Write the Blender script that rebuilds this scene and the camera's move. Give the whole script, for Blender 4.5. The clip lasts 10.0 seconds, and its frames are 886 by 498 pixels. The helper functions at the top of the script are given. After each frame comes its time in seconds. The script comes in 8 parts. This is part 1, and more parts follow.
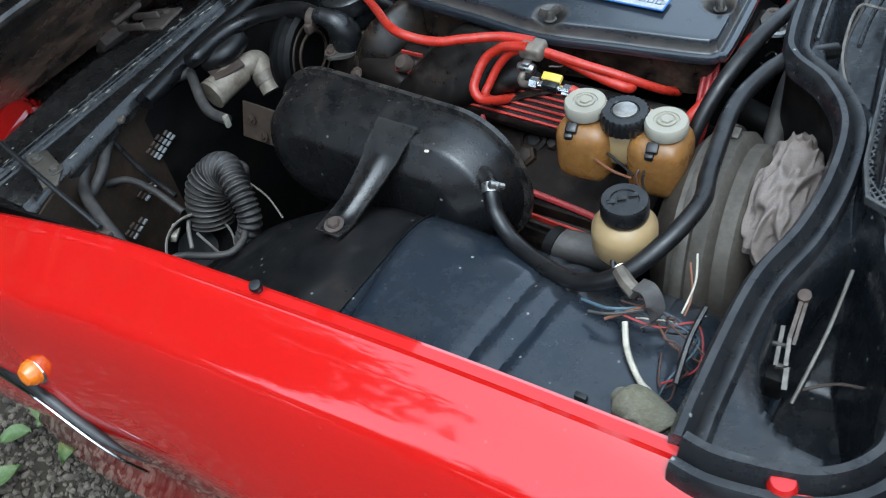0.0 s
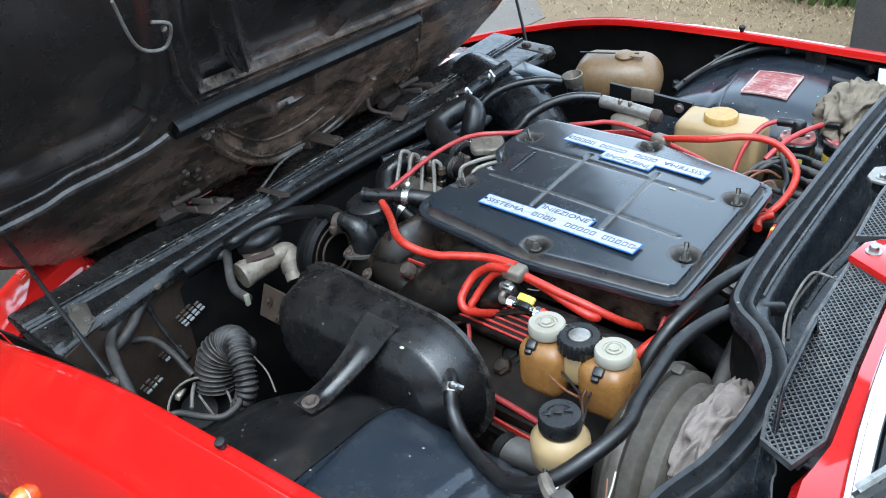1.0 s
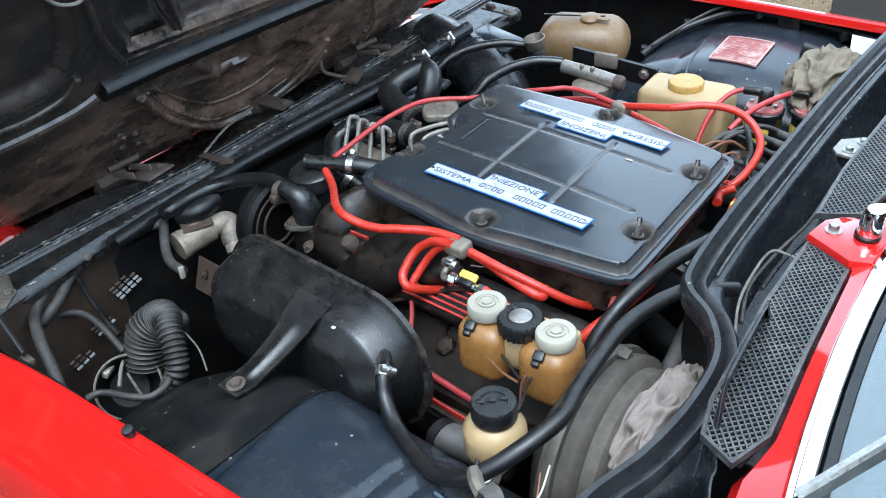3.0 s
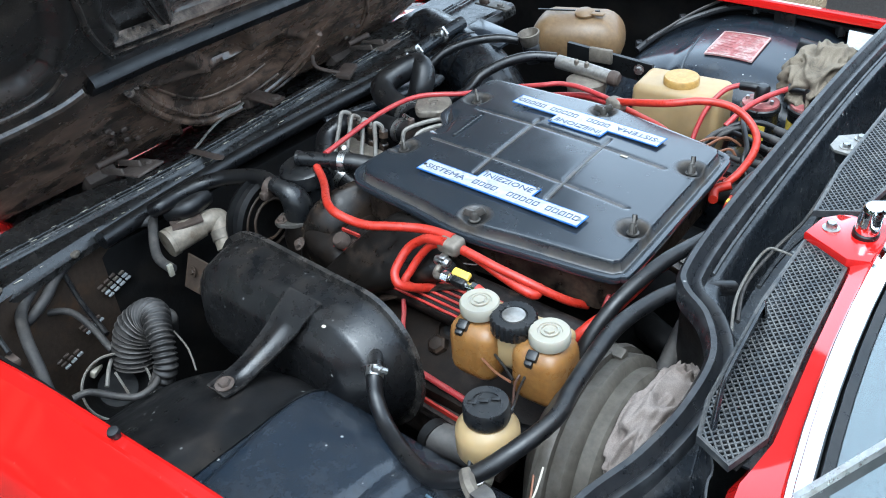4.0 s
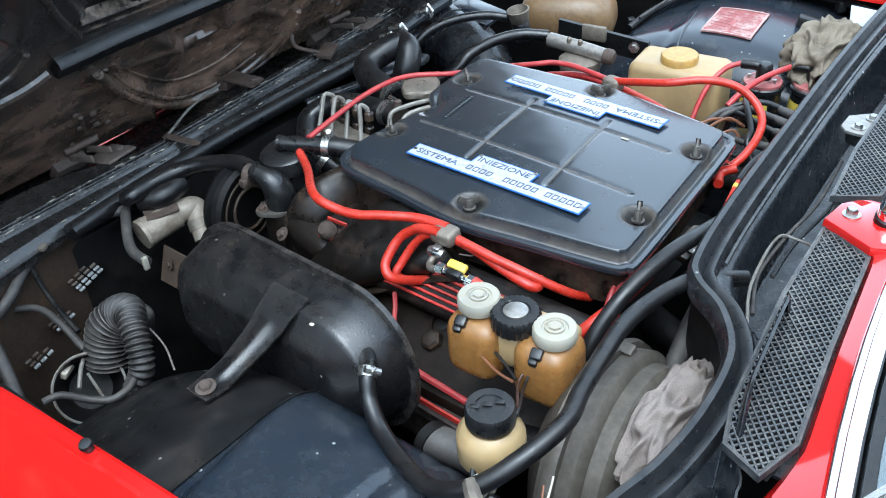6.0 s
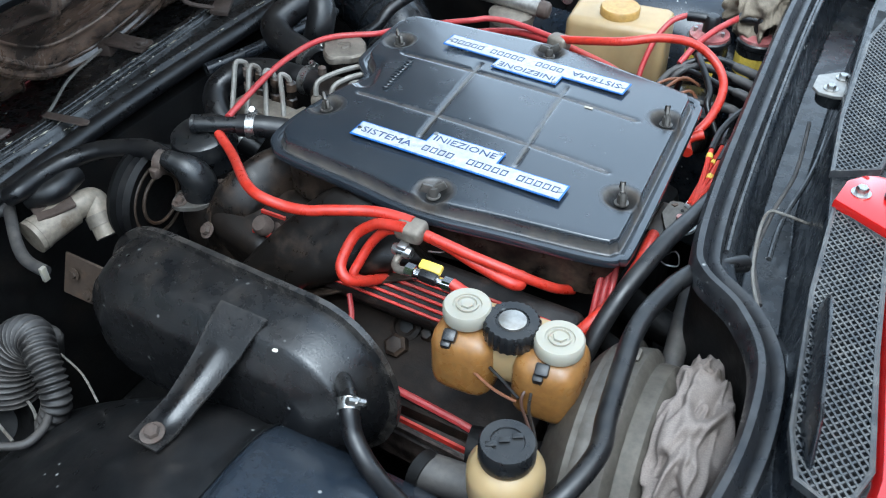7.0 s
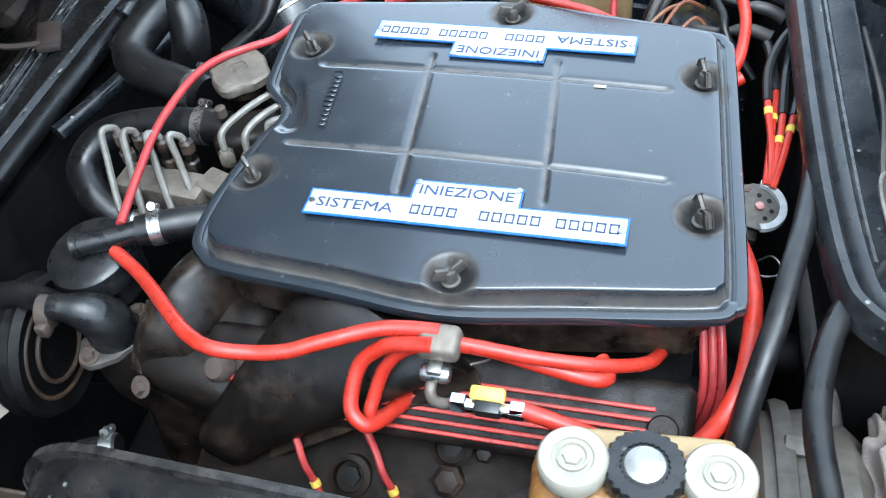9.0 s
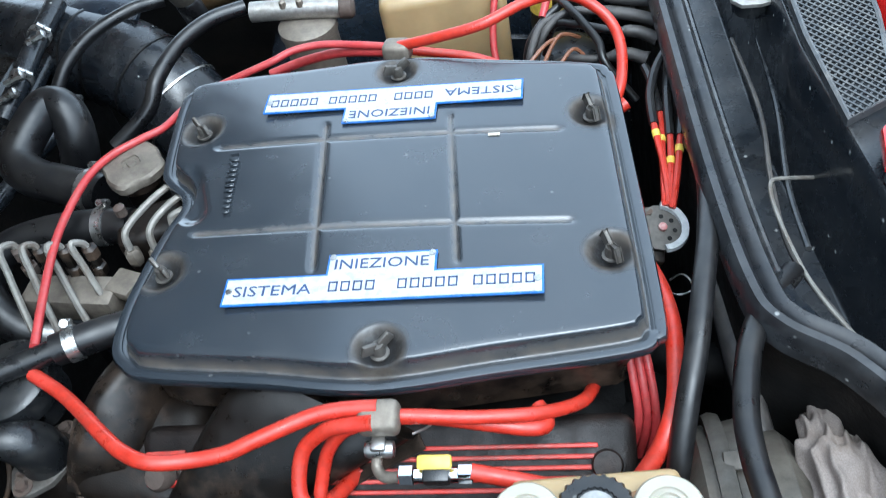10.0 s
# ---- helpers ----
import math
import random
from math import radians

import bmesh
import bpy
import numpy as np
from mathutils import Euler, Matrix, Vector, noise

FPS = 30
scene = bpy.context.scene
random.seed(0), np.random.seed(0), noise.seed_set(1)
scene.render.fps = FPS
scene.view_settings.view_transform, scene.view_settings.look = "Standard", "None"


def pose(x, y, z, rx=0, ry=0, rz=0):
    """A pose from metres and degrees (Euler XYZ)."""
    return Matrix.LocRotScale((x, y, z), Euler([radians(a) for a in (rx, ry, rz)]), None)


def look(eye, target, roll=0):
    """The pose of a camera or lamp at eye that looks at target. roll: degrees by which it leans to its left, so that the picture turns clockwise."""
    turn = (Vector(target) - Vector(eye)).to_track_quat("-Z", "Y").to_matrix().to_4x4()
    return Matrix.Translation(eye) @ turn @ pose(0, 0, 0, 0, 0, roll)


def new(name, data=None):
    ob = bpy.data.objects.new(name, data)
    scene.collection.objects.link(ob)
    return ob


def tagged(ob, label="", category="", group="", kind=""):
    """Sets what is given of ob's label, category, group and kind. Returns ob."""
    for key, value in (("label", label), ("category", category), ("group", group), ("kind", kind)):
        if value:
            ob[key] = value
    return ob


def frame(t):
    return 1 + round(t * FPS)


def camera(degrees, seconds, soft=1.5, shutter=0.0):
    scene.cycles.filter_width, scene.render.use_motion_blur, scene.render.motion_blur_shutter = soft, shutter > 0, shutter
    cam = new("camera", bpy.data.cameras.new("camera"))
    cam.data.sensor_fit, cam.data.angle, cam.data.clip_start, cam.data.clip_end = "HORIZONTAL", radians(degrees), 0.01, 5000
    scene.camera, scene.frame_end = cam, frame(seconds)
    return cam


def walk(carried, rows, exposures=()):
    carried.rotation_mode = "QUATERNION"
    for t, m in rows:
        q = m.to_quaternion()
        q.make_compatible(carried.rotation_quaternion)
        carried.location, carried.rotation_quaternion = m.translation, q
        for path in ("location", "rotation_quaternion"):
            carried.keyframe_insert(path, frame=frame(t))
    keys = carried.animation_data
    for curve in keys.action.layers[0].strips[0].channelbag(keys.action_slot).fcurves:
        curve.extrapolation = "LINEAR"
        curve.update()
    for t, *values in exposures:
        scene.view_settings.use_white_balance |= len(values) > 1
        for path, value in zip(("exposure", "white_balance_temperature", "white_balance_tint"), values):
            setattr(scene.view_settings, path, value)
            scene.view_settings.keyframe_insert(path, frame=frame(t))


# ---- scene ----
cam = camera(51.7, 10.0, soft=1.0, shutter=0.25)
PATH = [
    (0, (0.503, -1.033, 1.523), (-0.407, 0.014, 0.083), -12.2),
    (0.1, (0.521, -1.046, 1.534), (-0.4, 0.005, 0.109), -10.8),
    (0.2, (0.526, -1.073, 1.539), (-0.382, 0.036, 0.153), -7.4),
    (0.3, (0.536, -1.074, 1.55), (-0.372, 0.088, 0.203), -4.3),
    (0.5, (0.565, -1.075, 1.579), (-0.426, 0.154, 0.351), -3.7),
    (0.7, (0.613, -1.06, 1.594), (-0.482, 0.182, 0.479), -5.3),
    (1, (0.66, -1.043, 1.576), (-0.506, 0.179, 0.504), -5.9),
    (1.5, (0.69, -1.02, 1.561), (-0.5, 0.203, 0.519), -6.1),
    (2, (0.668, -0.993, 1.546), (-0.487, 0.24, 0.476), -5.7),
    (2.5, (0.659, -0.971, 1.545), (-0.47, 0.248, 0.432), -5),
    (3, (0.659, -0.955, 1.541), (-0.458, 0.252, 0.403), -4.9),
    (4.5, (0.638, -0.934, 1.528), (-0.458, 0.28, 0.377), -4.6),
    (5, (0.62, -0.921, 1.522), (-0.462, 0.295, 0.359), -4.6),
    (6.5, (0.541, -0.895, 1.485), (-0.449, 0.357, 0.28), -3.1),
    (6.8, (0.459, -0.877, 1.475), (-0.387, 0.428, 0.225), -0.3),
    (7, (0.41, -0.859, 1.487), (-0.336, 0.456, 0.178), -0.5),
    (7.2, (0.358, -0.849, 1.496), (-0.341, 0.452, 0.148), -1.4),
    (7.5, (0.315, -0.822, 1.471), (-0.342, 0.507, 0.128), -1.5),
    (7.8, (0.308, -0.755, 1.465), (-0.292, 0.579, 0.102), -1.5),
    (8, (0.299, -0.693, 1.452), (-0.286, 0.628, 0.069), -2.5),
    (8.2, (0.29, -0.626, 1.419), (-0.339, 0.644, 0.009), -6.3),
    (8.5, (0.27, -0.585, 1.406), (-0.346, 0.653, -0.04), -7.7),
    (8.8, (0.238, -0.575, 1.408), (-0.386, 0.623, -0.066), -12.5),
    (9, (0.173, -0.598, 1.425), (-0.309, 0.642, -0.069), -10.1),
    (9.2, (0.114, -0.605, 1.456), (-0.233, 0.646, -0.062), -8.8),
    (9.5, (0.106, -0.608, 1.465), (-0.173, 0.67, -0.047), -9.1),
    (9.8, (0.154, -0.596, 1.444), (-0.123, 0.71, -0.045), -11.5),
    (10, (0.174, -0.572, 1.457), (-0.135, 0.721, -0.037), -13.4),
]
EXPO = [(t, stops, 5300.0, 0.0) for t, stops in ((0.0, 1.38), (0.5, 1.56), (1.0, 1.82), (5.0, 1.9), (6.5, 1.9), (7.0, 1.8), (7.2, 1.75), (7.5, 2.1), (7.8, 2.13), (8.0, 2.18), (8.5, 2.34), (8.8, 2.32), (9.0, 2.25), (9.5, 2.1), (10.0, 2.0))]
walk(cam, [(t, look(eye, target, roll)) for t, eye, target, roll in PATH], EXPO)

# ---- light ----
world = bpy.data.worlds.new("sky_world")
scene.world = world
world.use_nodes = True
wn = world.node_tree.nodes
wl = world.node_tree.links
sky = wn.new("ShaderNodeTexSky")
sky.sky_type = "NISHITA"
sky.sun_disc = False
sky.sun_elevation = radians(68)
sky.sun_rotation = radians(150)
sky.air_density, sky.dust_density, sky.ozone_density = 0.6, 6.0, 0.4
wn["Background"].inputs["Strength"].default_value = 0.15
pale = wn.new("ShaderNodeHueSaturation")
pale.inputs["Saturation"].default_value = 0.5
wl.new(sky.outputs["Color"], pale.inputs["Color"])
haze = wn.new("ShaderNodeMix")
haze.data_type = "RGBA"
haze.inputs["Factor"].default_value = 0.5
compass = wn.new("ShaderNodeTexCoord")
height = wn.new("ShaderNodeSeparateXYZ")
wl.new(compass.outputs["Generated"], height.inputs["Vector"])
veil = wn.new("ShaderNodeValToRGB")
veil.color_ramp.elements[0].color = (0.92, 0.96, 1.0, 1)
veil.color_ramp.elements[0].position = 0.1
veil.color_ramp.elements[1].color = (0.35, 0.38, 0.42, 1)
wl.new(height.outputs["Z"], veil.inputs["Fac"])
bright = wn.new("ShaderNodeVectorMath")
bright.operation = "SCALE"
bright.inputs["Scale"].default_value = 8.8
wl.new(veil.outputs["Color"], bright.inputs[0])
wl.new(bright.outputs["Vector"], haze.inputs["B"])
wl.new(pale.outputs["Color"], haze.inputs["A"])
wl.new(haze.outputs["Result"], wn["Background"].inputs["Color"])
sun = new("sun", bpy.data.lights.new("sun", "SUN"))
sun.data.energy = 0.5
sun.data.angle = radians(50)
sun.data.color = (1.0, 0.97, 0.93)
sun.matrix_world = look((1.0, -0.8, 4.0), (0, 0, 0.8))

# ---- mesh kit ----


def part(name, bm, mat, parent=None, label="", sharp=40.0, at=(0, 0, 0)):
    """One mesh object in world coordinates, under a thing or a part."""
    bmesh.ops.recalc_face_normals(bm, faces=bm.faces)
    limit = radians(sharp)
    for f in bm.faces:
        f.smooth = True
    for e in bm.edges:
        if len(e.link_faces) == 2 and e.calc_face_angle(0.0) > limit:
            e.smooth = False
    me = bpy.data.meshes.new(name)
    bm.to_mesh(me)
    bm.free()
    me.materials.append(mat)
    ob = new(name, me)
    if parent is not None:
        ob.parent = parent
        ob.matrix_parent_inverse = Matrix.Translation(parent.location).inverted() if parent.type == "EMPTY" else Matrix()
    if label:
        ob["label"] = label
    return ob


def thing(name, at, label, category, group=""):
    ob = new(name)
    ob.empty_display_size = 0.02
    ob.location = at
    return tagged(ob, label, category, group)


def smooth_path(pts, steps=6, closed=False):
    """Catmull-Rom through the points."""
    p = [Vector(q) for q in pts]
    n = len(p)
    if n < 3:
        return [p[0].lerp(p[1], i / 4) for i in range(5)]
    out = []
    for i in range(n if closed else n - 1):
        a, b, c, d = (p[(i + k) % n] for k in (-1, 0, 1, 2)) if closed else (p[max(i - 1, 0)], p[i], p[i + 1], p[min(i + 2, n - 1)])
        for s in range(steps):
            t = s / steps
            out.append(0.5 * ((2 * b) + (c - a) * t + (2 * a - 5 * b + 4 * c - d) * t * t + (3 * b - a - 3 * c + d) * t ** 3))
    if not closed:
        out.append(p[-1])
    return out


def sweep(bm, path, section, closed=False, scale=None, up=(0, 0, 1), caps=True):
    """Sweep a closed 2D section along a path, with a steady frame."""
    n = len(path)
    rings = []
    ref = Vector(up)
    for i, p in enumerate(path):
        a = path[i - 1] if i or closed else path[0]
        b = path[(i + 1) % n] if i < n - 1 or closed else path[-1]
        t = (b - a)
        t = t.normalized() if t.length > 1e-9 else Vector((1, 0, 0))
        s = t.cross(ref)
        if s.length < 1e-3:
            s = t.cross(Vector((1, 0.3, 0)))
        s.normalize()
        w = s.cross(t).normalized()
        ref = w if up is None else (ref if abs(t.dot(ref)) < 0.93 else w)
        k = scale(i / max(n - 1, 1)) if scale else 1.0
        rings.append([bm.verts.new(p + s * (x * k) + w * (y * k)) for x, y in section])
    m = len(section)
    for i in range(n if closed else n - 1):
        r0, r1 = rings[i], rings[(i + 1) % n]
        for j in range(m):
            bm.faces.new((r0[j], r0[(j + 1) % m], r1[(j + 1) % m], r1[j]))
    if caps and not closed:
        bm.faces.new(rings[0][::-1])
        bm.faces.new(rings[-1])
    return bm


def tube(bm, pts, r, n=10, steps=6, closed=False, scale=None):
    """Round tube along a smooth path; frame carried along the path."""
    path = smooth_path(pts, steps, closed)
    m = len(path)
    tang = []
    for i in range(m):
        a = path[i - 1] if i or closed else path[0]
        b = path[(i + 1) % m] if i < m - 1 or closed else path[-1]
        d = b - a
        tang.append(d.normalized() if d.length > 1e-9 else Vector((0, 0, 1)))
    side = tang[0].orthogonal().normalized()
    rings = []
    for i in range(m):
        side = (side - tang[i] * side.dot(tang[i])).normalized()
        w = tang[i].cross(side)
        k = r * (scale(i / (m - 1)) if scale else 1.0)
        rings.append([bm.verts.new(path[i] + side * (k * math.cos(a)) + w * (k * math.sin(a))) for a in (2 * math.pi * j / n for j in range(n))])
    for i in range(m if closed else m - 1):
        r0, r1 = rings[i], rings[(i + 1) % m]
        for j in range(n):
            bm.faces.new((r0[j], r0[(j + 1) % n], r1[(j + 1) % n], r1[j]))
    if not closed:
        bm.faces.new(rings[0][::-1])
        bm.faces.new(rings[-1])
    return bm


def basis(axis):
    z = Vector(axis).normalized()
    return z.to_track_quat("Z", "Y").to_matrix().to_4x4()


def lathe(bm, profile, at, axis=(0, 0, 1), n=24, wobble=None):
    """Turn (radius, height) pairs about an axis through at."""
    m = Matrix.Translation(at) @ basis(axis)
    rings = []
    for r, h in profile:
        if r < 1e-6:
            rings.append([bm.verts.new(m @ Vector((0, 0, h)))])
        else:
            rings.append([bm.verts.new(m @ Vector((r * (wobble(j, n, h) if wobble else 1) * math.cos(2 * math.pi * j / n), r * (wobble(j, n, h) if wobble else 1) * math.sin(2 * math.pi * j / n), h))) for j in range(n)])
    for a, b in zip(rings, rings[1:]):
        if len(a) == 1 and len(b) > 1:
            for j in range(n):
                bm.faces.new((a[0], b[j], b[(j + 1) % n]))
        elif len(b) == 1 and len(a) > 1:
            for j in range(n):
                bm.faces.new((a[j], a[(j + 1) % n], b[0]))
        elif len(a) > 1:
            for j in range(n):
                bm.faces.new((a[j], a[(j + 1) % n], b[(j + 1) % n], b[j]))
    if len(rings[0]) > 1:
        bm.faces.new(rings[0][::-1])
    if len(rings[-1]) > 1:
        bm.faces.new(rings[-1])
    return bm


def box(bm, at, size, bevel=0.0, turn=(0, 0, 0), seg=2, taper=1.0):
    m = pose(*at, *turn) @ Matrix.Diagonal((*size, 1))
    made = bmesh.ops.create_cube(bm, size=1.0)["verts"]
    for v in made:
        if v.co.z > 0:
            v.co.x *= taper
            v.co.y *= taper
        v.co = m @ v.co
    if bevel:
        edges = {e for v in made for e in v.link_edges}
        bmesh.ops.bevel(bm, geom=list(edges), offset=bevel, segments=seg, profile=0.5, affect="EDGES")
    return bm


def sheet(bm, fn, nu, nv, thick=0.0, wrap=False):
    """A grid surface fn(u, v), u and v from 0 to 1, given thickness along its normals."""
    g = [[bm.verts.new(fn(i / nu, j / nv)) for j in range(nv + 1)] for i in range(nu + 1)]
    fs = [bm.faces.new((g[i][j], g[i + 1][j], g[i + 1][j + 1], g[i][j + 1])) for i in range(nu) for j in range(nv)]
    if thick:
        bmesh.ops.recalc_face_normals(bm, faces=fs)
        bmesh.ops.solidify(bm, geom=fs, thickness=thick)
    return bm


def slab(bm, outline, z0, z1, bevel=0.0, m=None):
    """A flat plate from a 2D outline, between two heights, placed by m."""
    m = m or Matrix()
    vs = [bm.verts.new(m @ Vector((x, y, z0))) for x, y in outline]
    top = [bm.verts.new(m @ Vector((x, y, z1))) for x, y in outline]
    n = len(vs)
    bm.faces.new(vs[::-1])
    f = bm.faces.new(top)
    for i in range(n):
        bm.faces.new((vs[i], vs[(i + 1) % n], top[(i + 1) % n], top[i]))
    if bevel:
        bmesh.ops.bevel(bm, geom=list(f.edges), offset=bevel, segments=2, profile=0.5, affect="EDGES")
    return bm


def hexbolt(bm, at, axis=(0, 0, 1), r=0.006, h=0.005, washer=True):
    if washer:
        lathe(bm, [(r * 1.6, 0), (r * 1.6, 0.0012)], at, axis, 16)
    lathe(bm, [(r, 0.001), (r, h * 0.8), (r * 0.85, h)], at, axis, 6)
    return bm


def ramp(x, pts):
    """Straight lines between (x, y) pairs."""
    if x <= pts[0][0]:
        return pts[0][1]
    for (a, p), (b, q) in zip(pts, pts[1:]):
        if x <= b:
            return p + (q - p) * (x - a) / (b - a)
    return pts[-1][1]


def ease(a, b, x):
    t = min(max((x - a) / (b - a), 0.0), 1.0)
    return t * t * (3 - 2 * t)


# ---- materials ----


def surface(name, color, rough=0.5, metal=0.0, stain=None, stain_amount=0.5, stain_scale=9.0, dust=0.0, dust_color=(0.3, 0.26, 0.21), grain=140.0,
            bump=0.15, coat=0.0, specular=0.5, rough_var=0.15, transmit=0.0, subsurface=0.0, speck=0.0, vary=0.0, low=None, mottle=0.72, wear_glint=0.0, wear_glint_color=(0.3, 0.29, 0.27), spots=(), grime=None):
    """Paint, rubber, metal or plastic with stains, settled dust, specks and fine relief."""
    m = bpy.data.materials.new(name)
    m.use_nodes = True
    nt = m.node_tree
    N, L = nt.nodes, nt.links
    b = N["Principled BSDF"]
    geo = N.new("ShaderNodeNewGeometry")

    def tex(scale, detail=5.0, rough_=0.6):
        t = N.new("ShaderNodeTexNoise")
        t.inputs["Scale"].default_value = scale
        t.inputs["Detail"].default_value = detail
        t.inputs["Roughness"].default_value = rough_
        L.new(geo.outputs["Position"], t.inputs["Vector"])
        return t.outputs["Fac"]

    def rng(src, lo, hi, a=0.0, z=1.0):
        r = N.new("ShaderNodeMapRange")
        r.inputs["From Min"].default_value = lo
        r.inputs["From Max"].default_value = hi
        r.inputs["To Min"].default_value = a
        r.inputs["To Max"].default_value = z
        L.new(src, r.inputs["Value"])
        return r.outputs["Result"]

    def mix(fac, a, c):
        x = N.new("ShaderNodeMix")
        x.data_type = "RGBA"
        L.new(fac, x.inputs["Factor"])
        for sock, val in ((x.inputs["A"], a), (x.inputs["B"], c)):
            if isinstance(val, tuple):
                sock.default_value = (*val, 1)
            else:
                L.new(val, sock)
        return x.outputs["Result"]

    def times(a, c):
        x = N.new("ShaderNodeMath")
        x.operation = "MULTIPLY"
        L.new(a, x.inputs[0])
        if isinstance(c, float):
            x.inputs[1].default_value = c
        else:
            L.new(c, x.inputs[1])
        return x.outputs["Value"]

    col = color
    fine = tex(grain, 4.0)
    big = tex(stain_scale)
    shade = tuple(c * mottle for c in color)
    col = mix(rng(fine, 0.35, 0.65), shade, color)
    if vary:
        info = N.new("ShaderNodeObjectInfo")
        col = mix(rng(info.outputs["Random"], 0, 1, 0, vary), col, tuple(c * 0.5 for c in color))
    if stain:
        patch = rng(big, 0.66 - 0.3 * stain_amount, 0.74 - 0.24 * stain_amount)
        col = mix(times(patch, rng(tex(stain_scale * 6.3, 6.0, 0.7), 0.36, 0.62, 0.15, 0.85)), col, stain)
    if low:
        lsep = N.new("ShaderNodeSeparateXYZ")
        L.new(geo.outputs["Position"], lsep.inputs["Vector"])
        edge_ = N.new("ShaderNodeMath")
        edge_.operation = "MULTIPLY_ADD"
        L.new(tex(6.0, 6.0, 0.65), edge_.inputs[0])
        edge_.inputs[1].default_value = -0.5
        side_ = N.new("ShaderNodeMath")
        side_.operation = "MULTIPLY_ADD"
        L.new(lsep.outputs["Y"], side_.inputs[0])
        side_.inputs[1].default_value = -0.35
        L.new(lsep.outputs["Z"], side_.inputs[2])
        L.new(side_.outputs["Value"], edge_.inputs[2])
        where = rng(edge_.outputs["Value"], low[1] - 0.25, low[0] - 0.25)
        streak = N.new("ShaderNodeTexNoise")
        streak.inputs["Scale"].default_value = 11.0
        streak.inputs["Detail"].default_value = 8.0
        streak.inputs["Roughness"].default_value = 0.72
        run = N.new("ShaderNodeMapping")
        run.inputs["Scale"].default_value = (1.0, 0.6, 1.3)
        L.new(geo.outputs["Position"], run.inputs["Vector"])
        L.new(run.outputs["Vector"], streak.inputs["Vector"])
        col = mix(times(where, rng(streak.outputs["Fac"], 0.42, 0.7, 0.06, 1.0)), col, low[2])
    r_out = rng(tex(stain_scale * 3.1), 0.3, 0.7, max(rough - rough_var, 0.02), min(rough + rough_var, 1.0))
    if dust:
        sep = N.new("ShaderNodeSeparateXYZ")
        L.new(geo.outputs["Normal"], sep.inputs["Vector"])
        upf = rng(sep.outputs["Z"], 0.1, 0.95)
        d = times(times(upf, rng(tex(stain_scale * 1.7 + 3.0, 7.0, 0.7), 0.38, 0.68)), float(dust))
        col = mix(d, col, dust_color)
        x = N.new("ShaderNodeMath")
        x.operation = "MULTIPLY_ADD"
        L.new(d, x.inputs[0])
        x.inputs[1].default_value = 0.5
        L.new(r_out, x.inputs[2])
        r_out = x.outputs["Value"]
    if speck:
        v = N.new("ShaderNodeTexVoronoi")
        v.inputs["Scale"].default_value = 55.0
        v.inputs["Randomness"].default_value = 1.0
        L.new(geo.outputs["Position"], v.inputs["Vector"])
        dots = rng(v.outputs["Distance"], 0.12, 0.06)
        col = mix(times(times(dots, rng(tex(23.0), 0.5, 0.6)), float(speck)), col, (0.55, 0.55, 0.52))
    if spots:
        near = None
        for p in spots:
            dn = N.new("ShaderNodeVectorMath")
            dn.operation = "DISTANCE"
            L.new(geo.outputs["Position"], dn.inputs[0])
            dn.inputs[1].default_value = p
            if near is None:
                near = dn.outputs["Value"]
            else:
                mn = N.new("ShaderNodeMath")
                mn.operation = "MINIMUM"
                L.new(near, mn.inputs[0])
                L.new(dn.outputs["Value"], mn.inputs[1])
                near = mn.outputs["Value"]
        # dirt round each bolt, darkened further to paint in the dimple's shade
        dirt = times(rng(near, 0.028, 0.015), rng(tex(70.0, 6.0, 0.7), 0.3, 0.6, 0.35, 1.0))
        col = mix(dirt, col, (0.016, 0.0138, 0.012))
        dr = N.new("ShaderNodeMath")
        dr.operation = "MULTIPLY_ADD"
        L.new(dirt, dr.inputs[0])
        dr.inputs[1].default_value = 0.35
        L.new(r_out, dr.inputs[2])
        r_out = dr.outputs["Value"]
    if grime:
        at_ = N.new("ShaderNodeAttribute")
        at_.attribute_name = "settled_dirt"
        film = times(at_.outputs["Fac"], rng(tex(60.0, 6.0, 0.7), 0.34, 0.6, 0.2, 0.9))
        col = mix(film, col, grime)
        gr = N.new("ShaderNodeMath")
        gr.operation = "MULTIPLY_ADD"
        L.new(film, gr.inputs[0])
        gr.inputs[1].default_value = 0.5
        L.new(r_out, gr.inputs[2])
        r_out = gr.outputs["Value"]
    if wear_glint:
        # convex edges go paler: chipped paint together with painted-in edge highlights
        rim = rng(geo.outputs["Pointiness"], 0.54, 0.66)
        col = mix(times(times(rim, rng(tex(45.0, 6.0, 0.7), 0.4, 0.62)), float(wear_glint)), col, wear_glint_color)
    if isinstance(col, tuple):
        b.inputs["Base Color"].default_value = (*col, 1)
    else:
        L.new(col, b.inputs["Base Color"])
    L.new(r_out, b.inputs["Roughness"])
    if spots:
        L.new(r_out, b.inputs["Coat Roughness"])
        L.new(rng(dirt, 0.0, 0.7, coat, 0.0), b.inputs["Coat Weight"])
        L.new(rng(dirt, 0.0, 0.7, specular, 0.25), b.inputs["Specular IOR Level"])
    b.inputs["Metallic"].default_value = metal
    b.inputs["Specular IOR Level"].default_value = specular
    b.inputs["Coat Weight"].default_value = coat
    b.inputs["Coat Roughness"].default_value = 0.04 if rough < 0.15 else 0.16
    b.inputs["Transmission Weight"].default_value = transmit
    if subsurface:
        b.inputs["Subsurface Weight"].default_value = subsurface
        b.inputs["Subsurface Radius"].default_value = (0.02, 0.012, 0.006)
        b.inputs["Subsurface Scale"].default_value = 0.5
